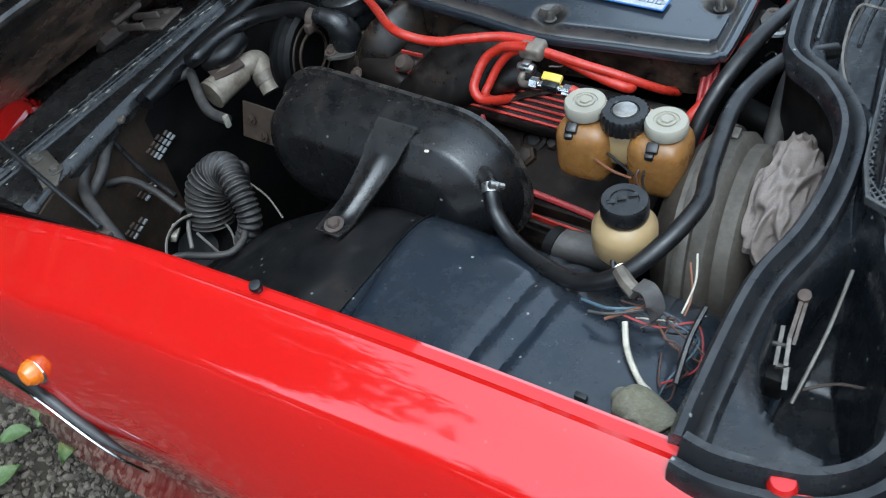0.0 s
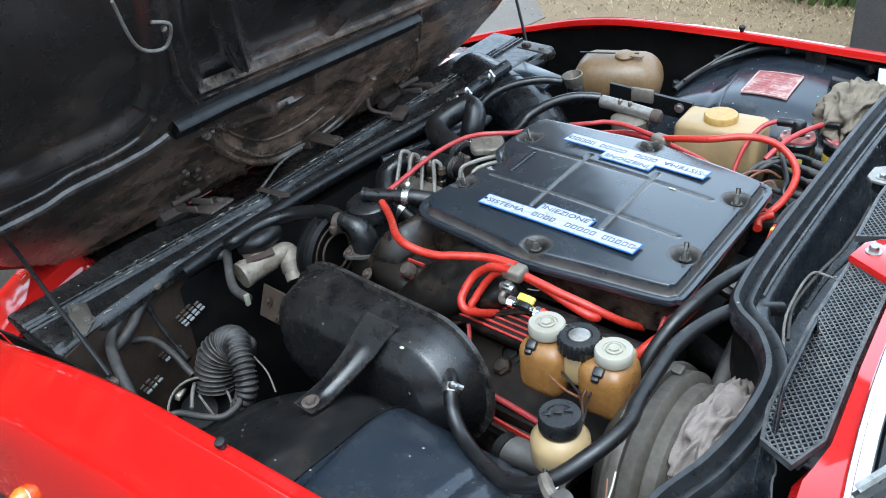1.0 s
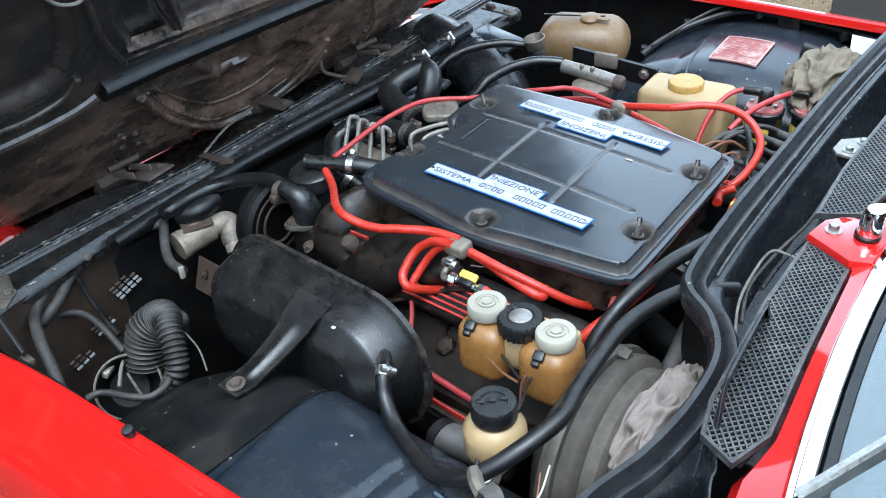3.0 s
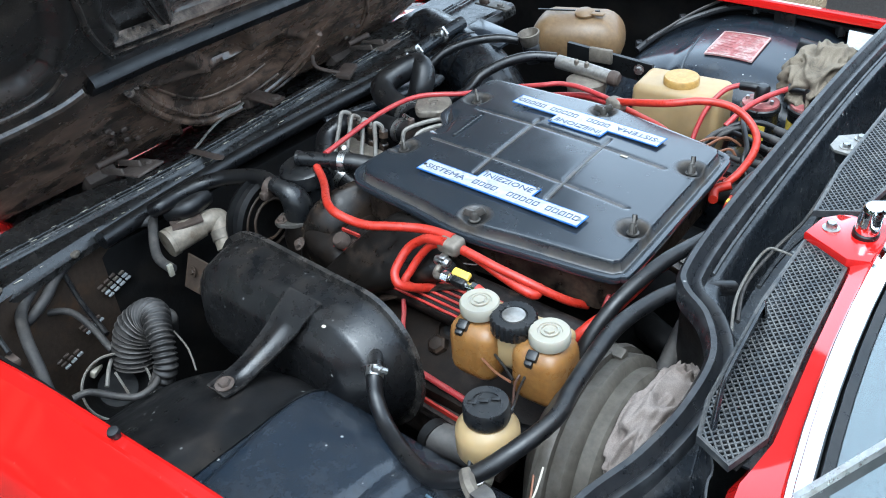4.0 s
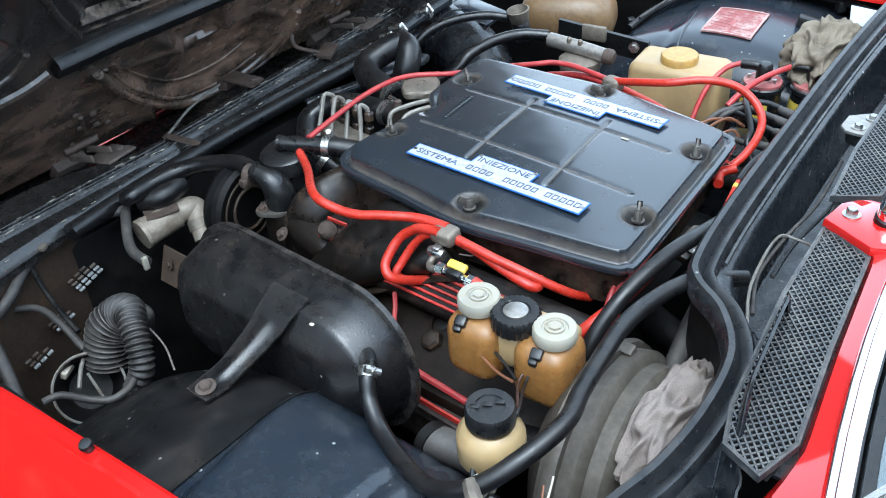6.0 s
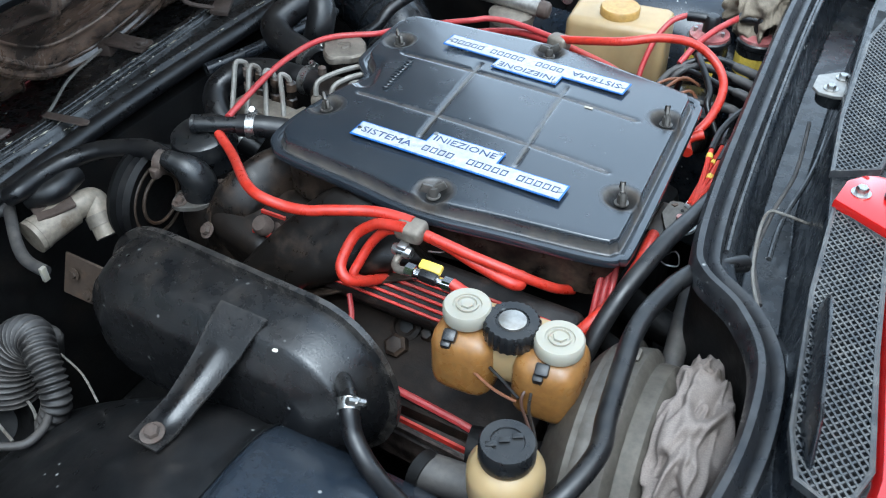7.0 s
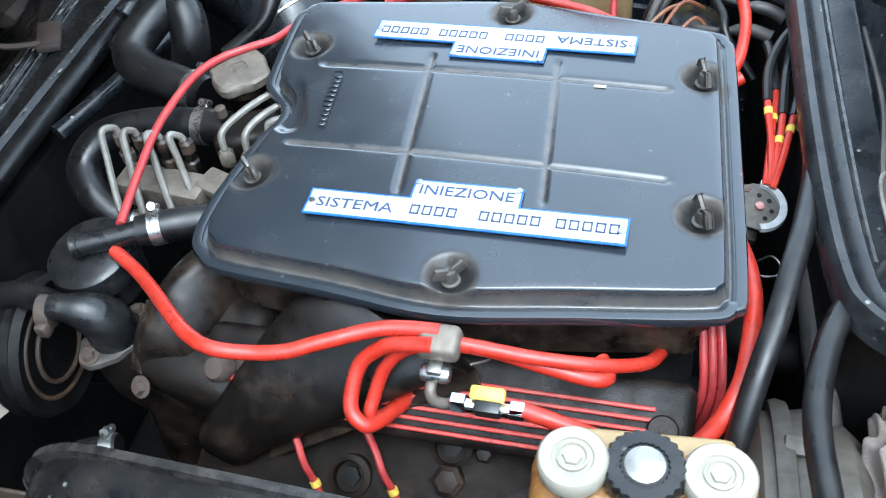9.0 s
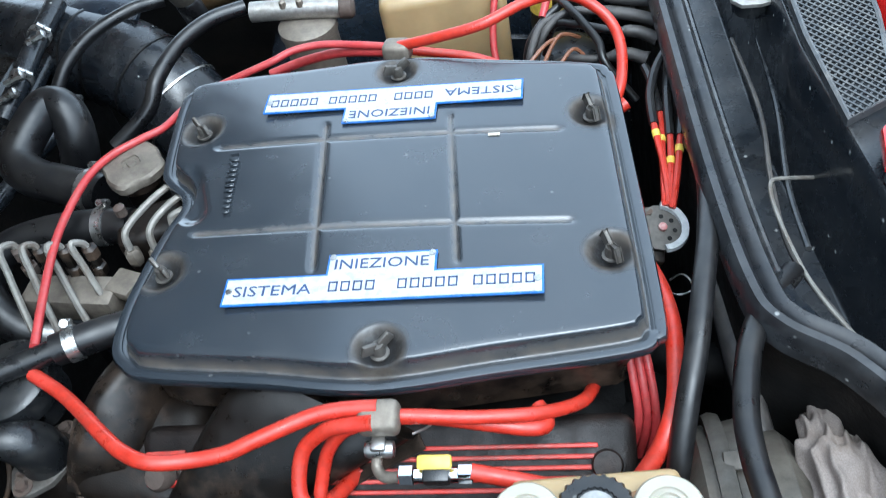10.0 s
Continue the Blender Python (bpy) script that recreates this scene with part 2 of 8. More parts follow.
    if bump:
        bp = N.new("ShaderNodeBump")
        bp.inputs["Strength"].default_value = bump
        bp.inputs["Distance"].default_value = 0.002
        L.new(fine, bp.inputs["Height"])
        L.new(bp.outputs["Normal"], b.inputs["Normal"])
    return m


GRIME = (0.07, 0.055, 0.042)
M_RED = surface("red_paint", (0.52, 0.0085, 0.007), 0.07, coat=1.0, bump=0.0, rough_var=0.02, speck=0.05, mottle=0.96)
M_REDDULL = surface("red_paint_inside", (0.17, 0.02, 0.016), 0.5, stain=GRIME, stain_amount=0.7, stain_scale=6, bump=0.1)
LID_BOLTS = [(0.010, -0.174, 0.878), (0.194, -0.087, 0.878), (0.186, 0.083, 0.878), (-0.006, 0.168, 0.878), (-0.194, -0.084, 0.878), (-0.2, 0.1, 0.878)]
M_COVER = surface("air_box_paint", (0.018, 0.0225, 0.0285), 0.22, dust=0.04, dust_color=(0.16, 0.14, 0.12), stain=(0.026, 0.029, 0.033), stain_amount=0.2, stain_scale=7, bump=0.01, speck=0.12, rough_var=0.07, specular=0.6, coat=0.85, grain=900.0, mottle=0.9, spots=LID_BOLTS, grime=(0.1, 0.08, 0.06))
# tank dust is raised so its brown also paints the soft sheen on top
M_TANK = surface("tank_paint", (0.0065, 0.0065, 0.007), 0.27, dust=0.12, dust_color=(0.12, 0.1, 0.082), stain=(0.03, 0.024, 0.019), stain_amount=0.14, stain_scale=14, bump=0.16, grain=420, rough_var=0.12, specular=0.6, speck=0.3, wear_glint=0.5, wear_glint_color=(0.12, 0.105, 0.09))
M_WELL = surface("inner_wing_paint", (0.0135, 0.0195, 0.029), 0.2, dust=0.05, stain=(0.035, 0.037, 0.04), stain_amount=0.14, stain_scale=7, bump=0.05, speck=0.9, rough_var=0.08, specular=0.6, coat=0.15, wear_glint=0.25)
M_WELLDIRTY = surface("dirty_inner_wing", (0.0065, 0.0068, 0.0074), 0.38, dust=0.05, dust_color=(0.15, 0.12, 0.1), stain=(0.024, 0.02, 0.017), stain_amount=0.3, stain_scale=9, bump=0.07, specular=0.35, speck=0.5)
M_BEAM = surface("front_panel_paint", (0.012, 0.0115, 0.011), 0.27, dust=0.05, dust_color=(0.15, 0.135, 0.12), stain=(0.035, 0.03, 0.026), stain_amount=0.3, stain_scale=19, bump=0.1, speck=1.0, specular=0.8, wear_glint=0.3, wear_glint_color=(0.3, 0.28, 0.26))
M_HOODIN = surface("bonnet_lining_paint", (0.024, 0.0212, 0.019), 0.26, stain=(0.075, 0.055, 0.042), stain_amount=0.4, stain_scale=5.2, bump=0.06, rough_var=0.12, specular=0.85, wear_glint=1.0, wear_glint_color=(0.28, 0.22, 0.175), low=(0.9, 1.16, (0.4, 0.255, 0.175)))
M_RIB = surface("worn_sheen_rib_paint", (0.02, 0.0195, 0.019), 0.24, stain=(0.15, 0.14, 0.13), stain_amount=0.4, stain_scale=38, bump=0.2, specular=1.0, speck=1.0)
M_DUSTY = surface("rusty_dusty_steel", (0.13, 0.1, 0.082), 0.7, stain=(0.05, 0.04, 0.034), stain_amount=0.5, stain_scale=30, bump=0.3)
M_RUBBER = surface("black_rubber", (0.006, 0.006, 0.0068), 0.36, dust=0.05, stain=(0.026, 0.024, 0.022), stain_amount=0.22, stain_scale=16, bump=0.06, specular=0.5)
M_SEAL = surface("seal_rubber", (0.012, 0.013, 0.0155), 0.33, dust=0.06, stain=(0.04, 0.04, 0.041), stain_amount=0.3, stain_scale=17, bump=0.08, speck=0.5, specular=0.5, wear_glint=0.4, wear_glint_color=(0.16, 0.165, 0.17))
M_OLDRUBBER = surface("grey_old_rubber", (0.04, 0.037, 0.036), 0.55, dust=0.2, stain=(0.02, 0.018, 0.017), stain_scale=15, bump=0.15)
M_BELLOWS = surface("dusty_black_duct_rubber", (0.013, 0.012, 0.0115), 0.5, dust=0.28, dust_color=(0.15, 0.13, 0.115), stain=(0.03, 0.027, 0.024), stain_scale=12, bump=0.1, wear_glint=0.7, wear_glint_color=(0.22, 0.2, 0.18))
M_COWL = surface("cowl_paint", (0.011, 0.0135, 0.0175), 0.25, dust=0.08, stain=(0.045, 0.046, 0.048), stain_amount=0.3, stain_scale=13, bump=0.1, speck=0.9, specular=0.55, wear_glint=0.3)
M_ENGINE = surface("dirty_engine_casting", (0.0095, 0.0072, 0.0058), 0.43, metal=0.0, stain=(0.034, 0.022, 0.015), stain_amount=0.45, stain_scale=23, bump=0.15, grain=700, dust=0.02, dust_color=(0.17, 0.14, 0.11), wear_glint=0.6, wear_glint_color=(0.12, 0.08, 0.055), specular=0.27)
M_DARKCAST = surface("black_crackle_casting", (0.006, 0.0048, 0.004), 0.36, stain=(0.034, 0.023, 0.016), stain_amount=0.4, stain_scale=22, bump=0.12, grain=900, dust=0.03, dust_color=(0.14, 0.105, 0.08), specular=0.3, wear_glint=0.7, wear_glint_color=(0.12, 0.08, 0.055))
M_REDFIN = surface("red_fin_paint", (0.5, 0.03, 0.02), 0.45, stain=(0.16, 0.03, 0.022), stain_amount=0.4, stain_scale=30, bump=0.1, dust=0.2)
M_CRACKLE = surface("brown_black_crackle_paint", (0.0065, 0.0043, 0.0036), 0.5, stain=(0.05, 0.03, 0.022), stain_amount=0.25, stain_scale=22, bump=0.3, grain=600, wear_glint=0.5, wear_glint_color=(0.16, 0.12, 0.1), specular=0.3)
M_HEAD = surface("oily_brown_alloy", (0.008, 0.0058, 0.0044), 0.6, stain=(0.03, 0.019, 0.012), stain_amount=0.3, stain_scale=26, bump=0.25, grain=420, specular=0.15, wear_glint=0.5, wear_glint_color=(0.07, 0.045, 0.03))
M_RUSTPANEL = surface("rust_brown_splash_panel", (0.05, 0.035, 0.025), 0.6, stain=(0.1, 0.055, 0.03), stain_amount=0.4, stain_scale=14, bump=0.25, specular=0.3)
# greasy metal, its colour taken near black to hold the bay's deep shade
M_DEEP = surface("greasy_shade_black", (0.004, 0.0037, 0.0036), 0.6, stain=(0.011, 0.0085, 0.0065), stain_scale=10, bump=0.3, specular=0.25)
M_ALU = surface("dull_aluminium", (0.42, 0.4, 0.37), 0.45, metal=0.8, stain=(0.2, 0.18, 0.15), stain_scale=25, bump=0.2, dust=0.2)
M_ALUDIRTY = surface("dirty_aluminium", (0.21, 0.18, 0.145), 0.55, metal=0.5, stain=(0.1, 0.085, 0.07), stain_amount=0.6, stain_scale=22, bump=0.25, dust=0.3)
M_CASTPALE = surface("pale_cast_alloy", (0.29, 0.245, 0.19), 0.5, metal=0.2, stain=(0.12, 0.08, 0.05), stain_scale=22, bump=0.2, dust=0.1)
M_LEAVES = surface("tree_leaves", (0.045, 0.075, 0.02), 0.55, stain=(0.07, 0.1, 0.03), stain_amount=0.5, stain_scale=2.0, bump=0.0, specular=0.3)
M_BARK = surface("tree_bark", (0.09, 0.07, 0.05), 0.9, stain=(0.05, 0.04, 0.03), stain_scale=5, bump=0.8, grain=40)
M_PALEPINK = surface("pale_faded_print", (0.5, 0.36, 0.33), 0.6, stain=(0.38, 0.13, 0.11), stain_amount=0.5, stain_scale=40, bump=0.05)
M_STEEL = surface("bright_steel", (0.55, 0.54, 0.52), 0.32, metal=0.95, stain=(0.3, 0.27, 0.23), stain_scale=40, bump=0.08)
M_PIPE = surface("grey_steel_pipe", (0.22, 0.205, 0.18), 0.55, metal=0.25, stain=(0.1, 0.075, 0.055), stain_scale=35, bump=0.1)
M_CHROME = surface("chrome", (0.86, 0.86, 0.86), 0.07, metal=1.0, bump=0.0, rough_var=0.03, grain=4.0, mottle=0.96)
M_RUSTY = surface("rusty_steel", (0.085, 0.058, 0.044), 0.65, metal=0.2, stain=(0.04, 0.028, 0.022), stain_scale=35, bump=0.3, wear_glint=0.2)
M_SERVO = surface("servo_zinc_paint", (0.095, 0.083, 0.067), 0.5, metal=0.3, stain=(0.075, 0.062, 0.05), stain_amount=0.55, stain_scale=16, bump=0.15, dust=0.2, wear_glint=0.3, wear_glint_color=(0.4, 0.38, 0.35))
M_AMBER = surface("amber_reservoir_plastic", (0.27, 0.13, 0.034), 0.34, stain=(0.27, 0.12, 0.03), stain_amount=0.45, stain_scale=12, bump=0.04, subsurface=0.3, dust=0.08)
M_CREAM = surface("cream_reservoir_plastic", (0.4, 0.285, 0.14), 0.4, stain=(0.36, 0.25, 0.12), stain_amount=0.35, stain_scale=7, bump=0.0, subsurface=0.25, dust=0.08, grain=12.0, speck=0.1)
M_YELLOWCAP = surface("yellow_plastic", (0.44, 0.27, 0.075), 0.42, bump=0.04, subsurface=0.15, dust=0.15)
M_BROWNTANK = surface("brown_bottle_plastic", (0.19, 0.118, 0.055), 0.42, stain=(0.13, 0.078, 0.035), stain_amount=0.5, stain_scale=9, bump=0.06, subsurface=0.15, dust=0.1)
M_WHITE = surface("white_plastic", (0.34, 0.315, 0.255), 0.5, bump=0.0, grain=6.0, subsurface=0.2, specular=0.35, stain=(0.3, 0.26, 0.19), stain_amount=0.25, stain_scale=20)
M_CAPBLACK = surface("black_plastic", (0.009, 0.0095, 0.0105), 0.32, bump=0.06, dust=0.05, speck=0.15, specular=0.5, stain=(0.03, 0.028, 0.025), stain_amount=0.3, stain_scale=25)
M_REDHOSE = surface("red_hose", (0.46, 0.026, 0.012), 0.36, stain=(0.45, 0.03, 0.02), stain_scale=30, bump=0.04, dust=0.1)
M_PINKHOSE = surface("faded_red_cable", (0.4, 0.035, 0.036), 0.4, stain=(0.33, 0.03, 0.035), stain_scale=30, bump=0.05, dust=0.15)
M_DULLSTEEL = surface("dull_grey_steel", (0.12, 0.11, 0.098), 0.5, metal=0.5, stain=(0.06, 0.05, 0.04), stain_scale=40, bump=0.15)
M_BEIGE = surface("dusty_beige_cloth", (0.21, 0.175, 0.13), 0.95, stain=(0.07, 0.056, 0.042), stain_amount=0.45, stain_scale=16, bump=0.35, grain=700, specular=0.15)
M_CLOTH = surface("dirty_rag_cloth", (0.25, 0.21, 0.185), 0.95, stain=(0.16, 0.125, 0.1), stain_amount=0.4, stain_scale=16, bump=0.3, grain=700, specular=0.15)
M_OLIVE = surface("olive_cloth", (0.21, 0.195, 0.145), 0.95, stain=(0.12, 0.11, 0.07), stain_scale=25, bump=0.5, grain=500, specular=0.15)
M_PLATE = surface("white_label_enamel", (0.43, 0.44, 0.44), 0.3, bump=0.02, dust=0.05)
M_BLUE = surface("blue_label_enamel", (0.03, 0.13, 0.42), 0.3, bump=0.02)
M_INK = surface("dark_blue_lettering", (0.03, 0.055, 0.14), 0.4, bump=0.0)
M_STICKER = surface("worn_red_sticker", (0.32, 0.095, 0.09), 0.55, stain=(0.5, 0.4, 0.36), stain_amount=0.55, stain_scale=28, bump=0.1)
M_YELLOW = surface("yellow_tag", (0.75, 0.55, 0.08), 0.45, bump=0.03, stain=(0.5, 0.36, 0.06), stain_scale=60)
M_COPPER = surface("orange_wire", (0.19, 0.075, 0.035), 0.5, bump=0.05)
M_WIREW = surface("pale_wire", (0.55, 0.5, 0.4), 0.5, bump=0.05, stain=(0.3, 0.26, 0.2), stain_scale=40)
M_WIREB = surface("blue_wire", (0.07, 0.11, 0.14), 0.5, bump=0.05)
M_WIREBR = surface("brown_wire", (0.07, 0.035, 0.025), 0.5, bump=0.05)
M_AMBERLENS = surface("orange_lens", (0.8, 0.2, 0.01), 0.15, bump=0.0, coat=0.5)
M_BLACKTRIM = surface("black_trim", (0.015, 0.015, 0.015), 0.35, bump=0.03)
M_GRILLE = surface("grille_black_paint", (0.05, 0.053, 0.057), 0.38, dust=0.2, bump=0.1, stain=(0.11, 0.11, 0.105), stain_scale=40)
M_GREY = surface("dark_grey_render", (0.075, 0.075, 0.075), 0.8, stain=(0.08, 0.08, 0.08), stain_scale=4, bump=0.3)
M_LEAF = surface("grass_blade", (0.08, 0.12, 0.03), 0.6, stain=(0.17, 0.15, 0.06), stain_amount=0.5, stain_scale=6, bump=0.0, specular=0.25)
M_LEAFGREEN = surface("fallen_leaf", (0.1, 0.16, 0.05), 0.55, stain=(0.22, 0.18, 0.05), stain_amount=0.4, stain_scale=20, bump=0.2)
M_GROUND = surface("earth_gravel", (0.036, 0.03, 0.022), 0.95, stain=(0.05, 0.043, 0.03), stain_amount=0.5, stain_scale=14, bump=1.0, grain=60, specular=0.2)
M_ASPHALT = surface("grey_asphalt", (0.15, 0.13, 0.11), 0.9, stain=(0.24, 0.2, 0.145), stain_amount=0.4, stain_scale=2.2, bump=0.8, grain=220)

M_VERGE = surface("tan_verge_earth", (0.21, 0.155, 0.095), 0.95, stain=(0.12, 0.09, 0.055), stain_amount=0.45, stain_scale=9, bump=0.5, grain=70, specular=0.1)

M_GLASS = bpy.data.materials.new("windscreen_glass")
M_GLASS.use_nodes = True
gb = M_GLASS.node_tree.nodes["Principled BSDF"]
gb.inputs["Base Color"].default_value = (0.55, 0.72, 0.72, 1)
gb.inputs["Transmission Weight"].default_value = 1.0
gb.inputs["Roughness"].default_value = 0.02
gb.inputs["IOR"].default_value = 2.5

# ---- ground ----
bm = bmesh.new()
box(bm, (0, 0, -0.1), (600, 600, 0.2))
ground = tagged(part("ground", bm, M_GROUND), "brown earth and gravel ground beside the car", "ground", kind="structure")
bm = bmesh.new()
slab(bm, [(-40, 1.5), (-3.0, 1.6), (-2.3, 1.9), (-2.05, 2.3), (-2.02, 2.7), (-2.45, 3.12), (-3.1, 3.7), (-40, 5.2)], 0.0, 0.02)
road = tagged(part("road", bm, M_ASPHALT), "pale grey asphalt lane with worn gravelly edge", "road", kind="structure")
bm = bmesh.new()
slab(bm, [(-2.3, 1.85), (4.0, 1.85), (4.0, 3.7), (-3.2, 3.9), (-2.47, 3.14), (-2.04, 2.7), (-2.07, 2.3)], 0.0, 0.014)
verge = tagged(part("verge", bm, M_VERGE), "tan earth verge with gravel, straw and leaf litter", "verge", kind="structure")

# ---- the car's body ----
car = thing("sports_car", (0, 0, 0), "red vintage sports car with its bonnet propped open", "car")

INNER = [(-1.05, -0.56), (-0.95, -0.645), (-0.8, -0.692), (-0.6, -0.708), (-0.43, -0.706), (-0.256, -0.688), (-0.05, -0.679), (0.17, -0.668), (0.38, -0.664), (1.6, -0.66)]
TOP = [(-1.05, 0.655), (-0.8, 0.745), (-0.6, 0.8), (-0.43, 0.845), (-0.25, 0.866), (0.0, 0.878), (0.4, 0.885), (1.6, 0.9)]
WING = [(0.003, -0.014), (0.002, -0.006), (0.0, -0.001), (-0.004, 0.001), (-0.014, 0.0), (-0.0165, -0.004), (-0.019, -0.005), (-0.04, -0.021), (-0.06, -0.037), (-0.074, -0.0485), (-0.079, -0.054),
        (-0.084, -0.063), (-0.098, -0.1), (-0.115, -0.16), (-0.128, -0.22), (-0.133, -0.27), (-0.105, -0.33), (-0.082, -0.42), (-0.06, -0.52), (-0.05, -0.64)]


def rounded(x, pts):
    """The broken line pts, rounded off."""
    return sum(ramp(x + d, pts) for d in (-0.08, -0.04, 0.0, 0.04, 0.08)) / 5


def wing_point(x, k, far):
    lip = ease(-0.25, 0.0, x)
    dy, dz = WING[k]
    if k > 10:
        dy = -0.084 + (dy + 0.084) * (1 - 0.35 * (1 - ease(-0.35, 0.1, x)))
    if 4 <= k <= 6:
        dz *= 0.3 + 0.7 * lip
    y = rounded(x, INNER) + dy
    z = rounded(x, TOP) + dz
    return Vector((x + (-0.06 if far else 0.0), 0.06 - y, z)) if far else Vector((x, y, z))


def front_wing(far):
    bm = bmesh.new()
    n = len(WING) - 1
    sheet(bm, lambda u, v: wing_point(-1.05 + 2.65 * u, round(v * n), far), 90, n, 0.0012)
    return part("front_wing", bm, M_RED, car, "glossy red front wing with a sharp crease", sharp=28)


front_wing(False)
front_wing(True)

# nose strip in front of the radiator panel


def nose(u, v):
    y = -0.68 + 1.36 * u
    a = abs(y)
    x = ramp(a, [(0.0, -0.765), (0.3, -0.765), (0.45, -0.742), (0.57, -0.694), (0.64, -0.648), (0.68, -0.61)])
    z = 0.757 - 0.075 * (1 - ease(0.4, 0.5, a))
    dx, dz = [(0.0, -0.006), (-0.004, 0.0), (-0.03, 0.004), (-0.036, 0.007), (-0.07, 0.005), (-0.12, 0.0), (-0.15, -0.02), (-0.2, -0.3)][round(v * 7)]
    return Vector((x + dx, y, z + dz))


bm = bmesh.new()
sheet(bm, nose, 60, 7, 0.0015)
part("nose_panel", bm, M_RED, car, "red nose strip in front of the radiator panel", sharp=30)


def stop(at):
    bm = bmesh.new()
    lathe(bm, [(0.0045, -0.012), (0.0045, 0.003), (0.0066, 0.004), (0.007, 0.007), (0.0058, 0.0095), (0.0, 0.0105)], at, (0.1, -0.25, 1), 18)
    s = part("bonnet_stop", bm, M_RUBBER, car, "black rubber bonnet stop")
    bm = bmesh.new()
    box(bm, (at[0] + 0.012, at[1] - 0.003, at[2] - 0.009), (0.012, 0.008, 0.008), 0.002)
    part("stop_bracket", bm, M_RED, s)


stop((-0.044, -0.686, 0.879))
stop((-0.118, 0.745, 0.879))
bm = bmesh.new()
lathe(bm, [(0.011, 0), (0.0115, 0.008), (0.009, 0.013), (0, 0.014)], (0.459, -0.670, 0.885), (0, 0, 1), 16)
part("wing_plug", bm, M_RED, car, "small red painted stud")

# indicator and bumper end on the wing's side
edge_pts = [Vector(p) for p in ((-0.220, -0.812, 0.587), (-0.280, -0.815, 0.583), (-0.340, -0.815, 0.599), (-0.394, -0.815, 0.628), (-0.503, -0.810, 0.621))]
d0 = edge_pts[-1] - edge_pts[-2]
path = smooth_path(edge_pts + [edge_pts[-1] + d0, edge_pts[-1] + d0 * 4], 5)
bm = bmesh.new()
sweep(bm, [p + Vector((0, -0.001, 0.011)) for p in path], [(-0.006, -0.006), (0.006, -0.006), (0.006, 0.006), (0.003, 0.008), (-0.003, 0.008), (-0.006, 0.006)], scale=lambda t: 0.12 + 0.88 * ease(0, 0.3, t))
bumper = part("bumper_end", bm, M_BLACKTRIM, car, "black rubber bumper end with chrome edge")
bm = bmesh.new()
tube(bm, [p + Vector((0, -0.009, 0.004)) for p in path[::4]], 0.0022, 8)
part("chrome_strip", bm, M_CHROME, bumper)
lampat = Vector((-0.390, -0.800, 0.678))
bm = bmesh.new()
lathe(bm, [(0.02, -0.01), (0.02, 0.006), (0.0185, 0.008)], lampat, (0, -1, 0.25), 24)
lamp = part("side_indicator", bm, M_CHROME, car, "round orange side indicator in chrome ring")
bm = bmesh.new()
lathe(bm, [(0.0175, 0.006), (0.0165, 0.016), (0.011, 0.024), (0.0, 0.027)], lampat, (0, -1, 0.25), 24)
part("lens", bm, M_AMBERLENS, lamp, "orange plastic lens")

# ---- inner wings ----


def near_well(u, v):
    x = -0.32 + 0.74 * u
    y = -0.69 + 0.26 * v
    z = 0.80 + 0.013 * ease(-0.006, 0.01, x + 0.13 * (y + 0.55)) - 0.10 * (y + 0.69) ** 2
    z -= abs(min(0.0, x + 0.05)) ** 1.45
    z -= max(0.0, x - 0.3) ** 1.5 * 1.2
    for g in (0.158, 0.192):
        d = (x - g - 0.10 * (y + 0.55)) / 0.005
        z -= 0.005 * math.exp(-d * d)
    k = max(0.0, y + 0.535) / 0.105
    z -= 0.07 * (1 - math.sqrt(max(0.0, 1 - min(k, 1.0) ** 2)))
    if v > 0.999:
        z -= 0.33
    return Vector((x, y, z))


bm = bmesh.new()
sheet(bm, near_well, 110, 48, 0.002)
wing_in = part("inner_wing", bm, M_WELL, car, "blue-black painted wheel arch with dusty ribs", sharp=60)
bm = bmesh.new()
sheet(bm, lambda u, v: near_well(u * 0.425, v * 0.985) + Vector((0, 0, 0.0035)), 40, 34, 0.0015)
part("arch_shield", bm, M_WELLDIRTY, wing_in, "dirty black front part of the wheel arch")
bm = bmesh.new()
box(bm, (0.271, -0.623, 0.815), (0.012, 0.006, 0.01), 0.001)
part("clip", bm, M_BLACKTRIM, wing_in)


def far_well(u, v):
    x = -0.28 + 0.62 * u
    y = 0.86 - 0.42 * v
    z = 0.835 - 1.0 * (x - 0.04) ** 2 - 2.2 * max(0.0, -0.16 - x) ** 1.6
    z -= 0.25 * (y - 0.68) ** 2
    z += 0.004 * ease(-0.085, -0.08, x + 0.12 * (y - 0.6))
    k = max(0.0, 0.56 - y) / 0.10
    z -= 0.09 * (1 - math.sqrt(max(0.0, 1 - min(k, 1.0) ** 2)))
    if v > 0.999 or k >= 1.0:
        z -= 0.3 * (1 if v > 0.999 else 0.1)
    return Vector((x, y, z))


bm = bmesh.new()
sheet(bm, far_well, 70, 50, 0.002)
wing_far = part("inner_wing", bm, M_WELL, car, "blue-black domed wheel arch on the passenger side", sharp=60)
bm = bmesh.new()


def on_far(x, y, up=0.002):
    p = far_well((x + 0.28) / 0.62, (0.86 - y) / 0.42)
    return Vector((p.x, p.y, p.z + up))


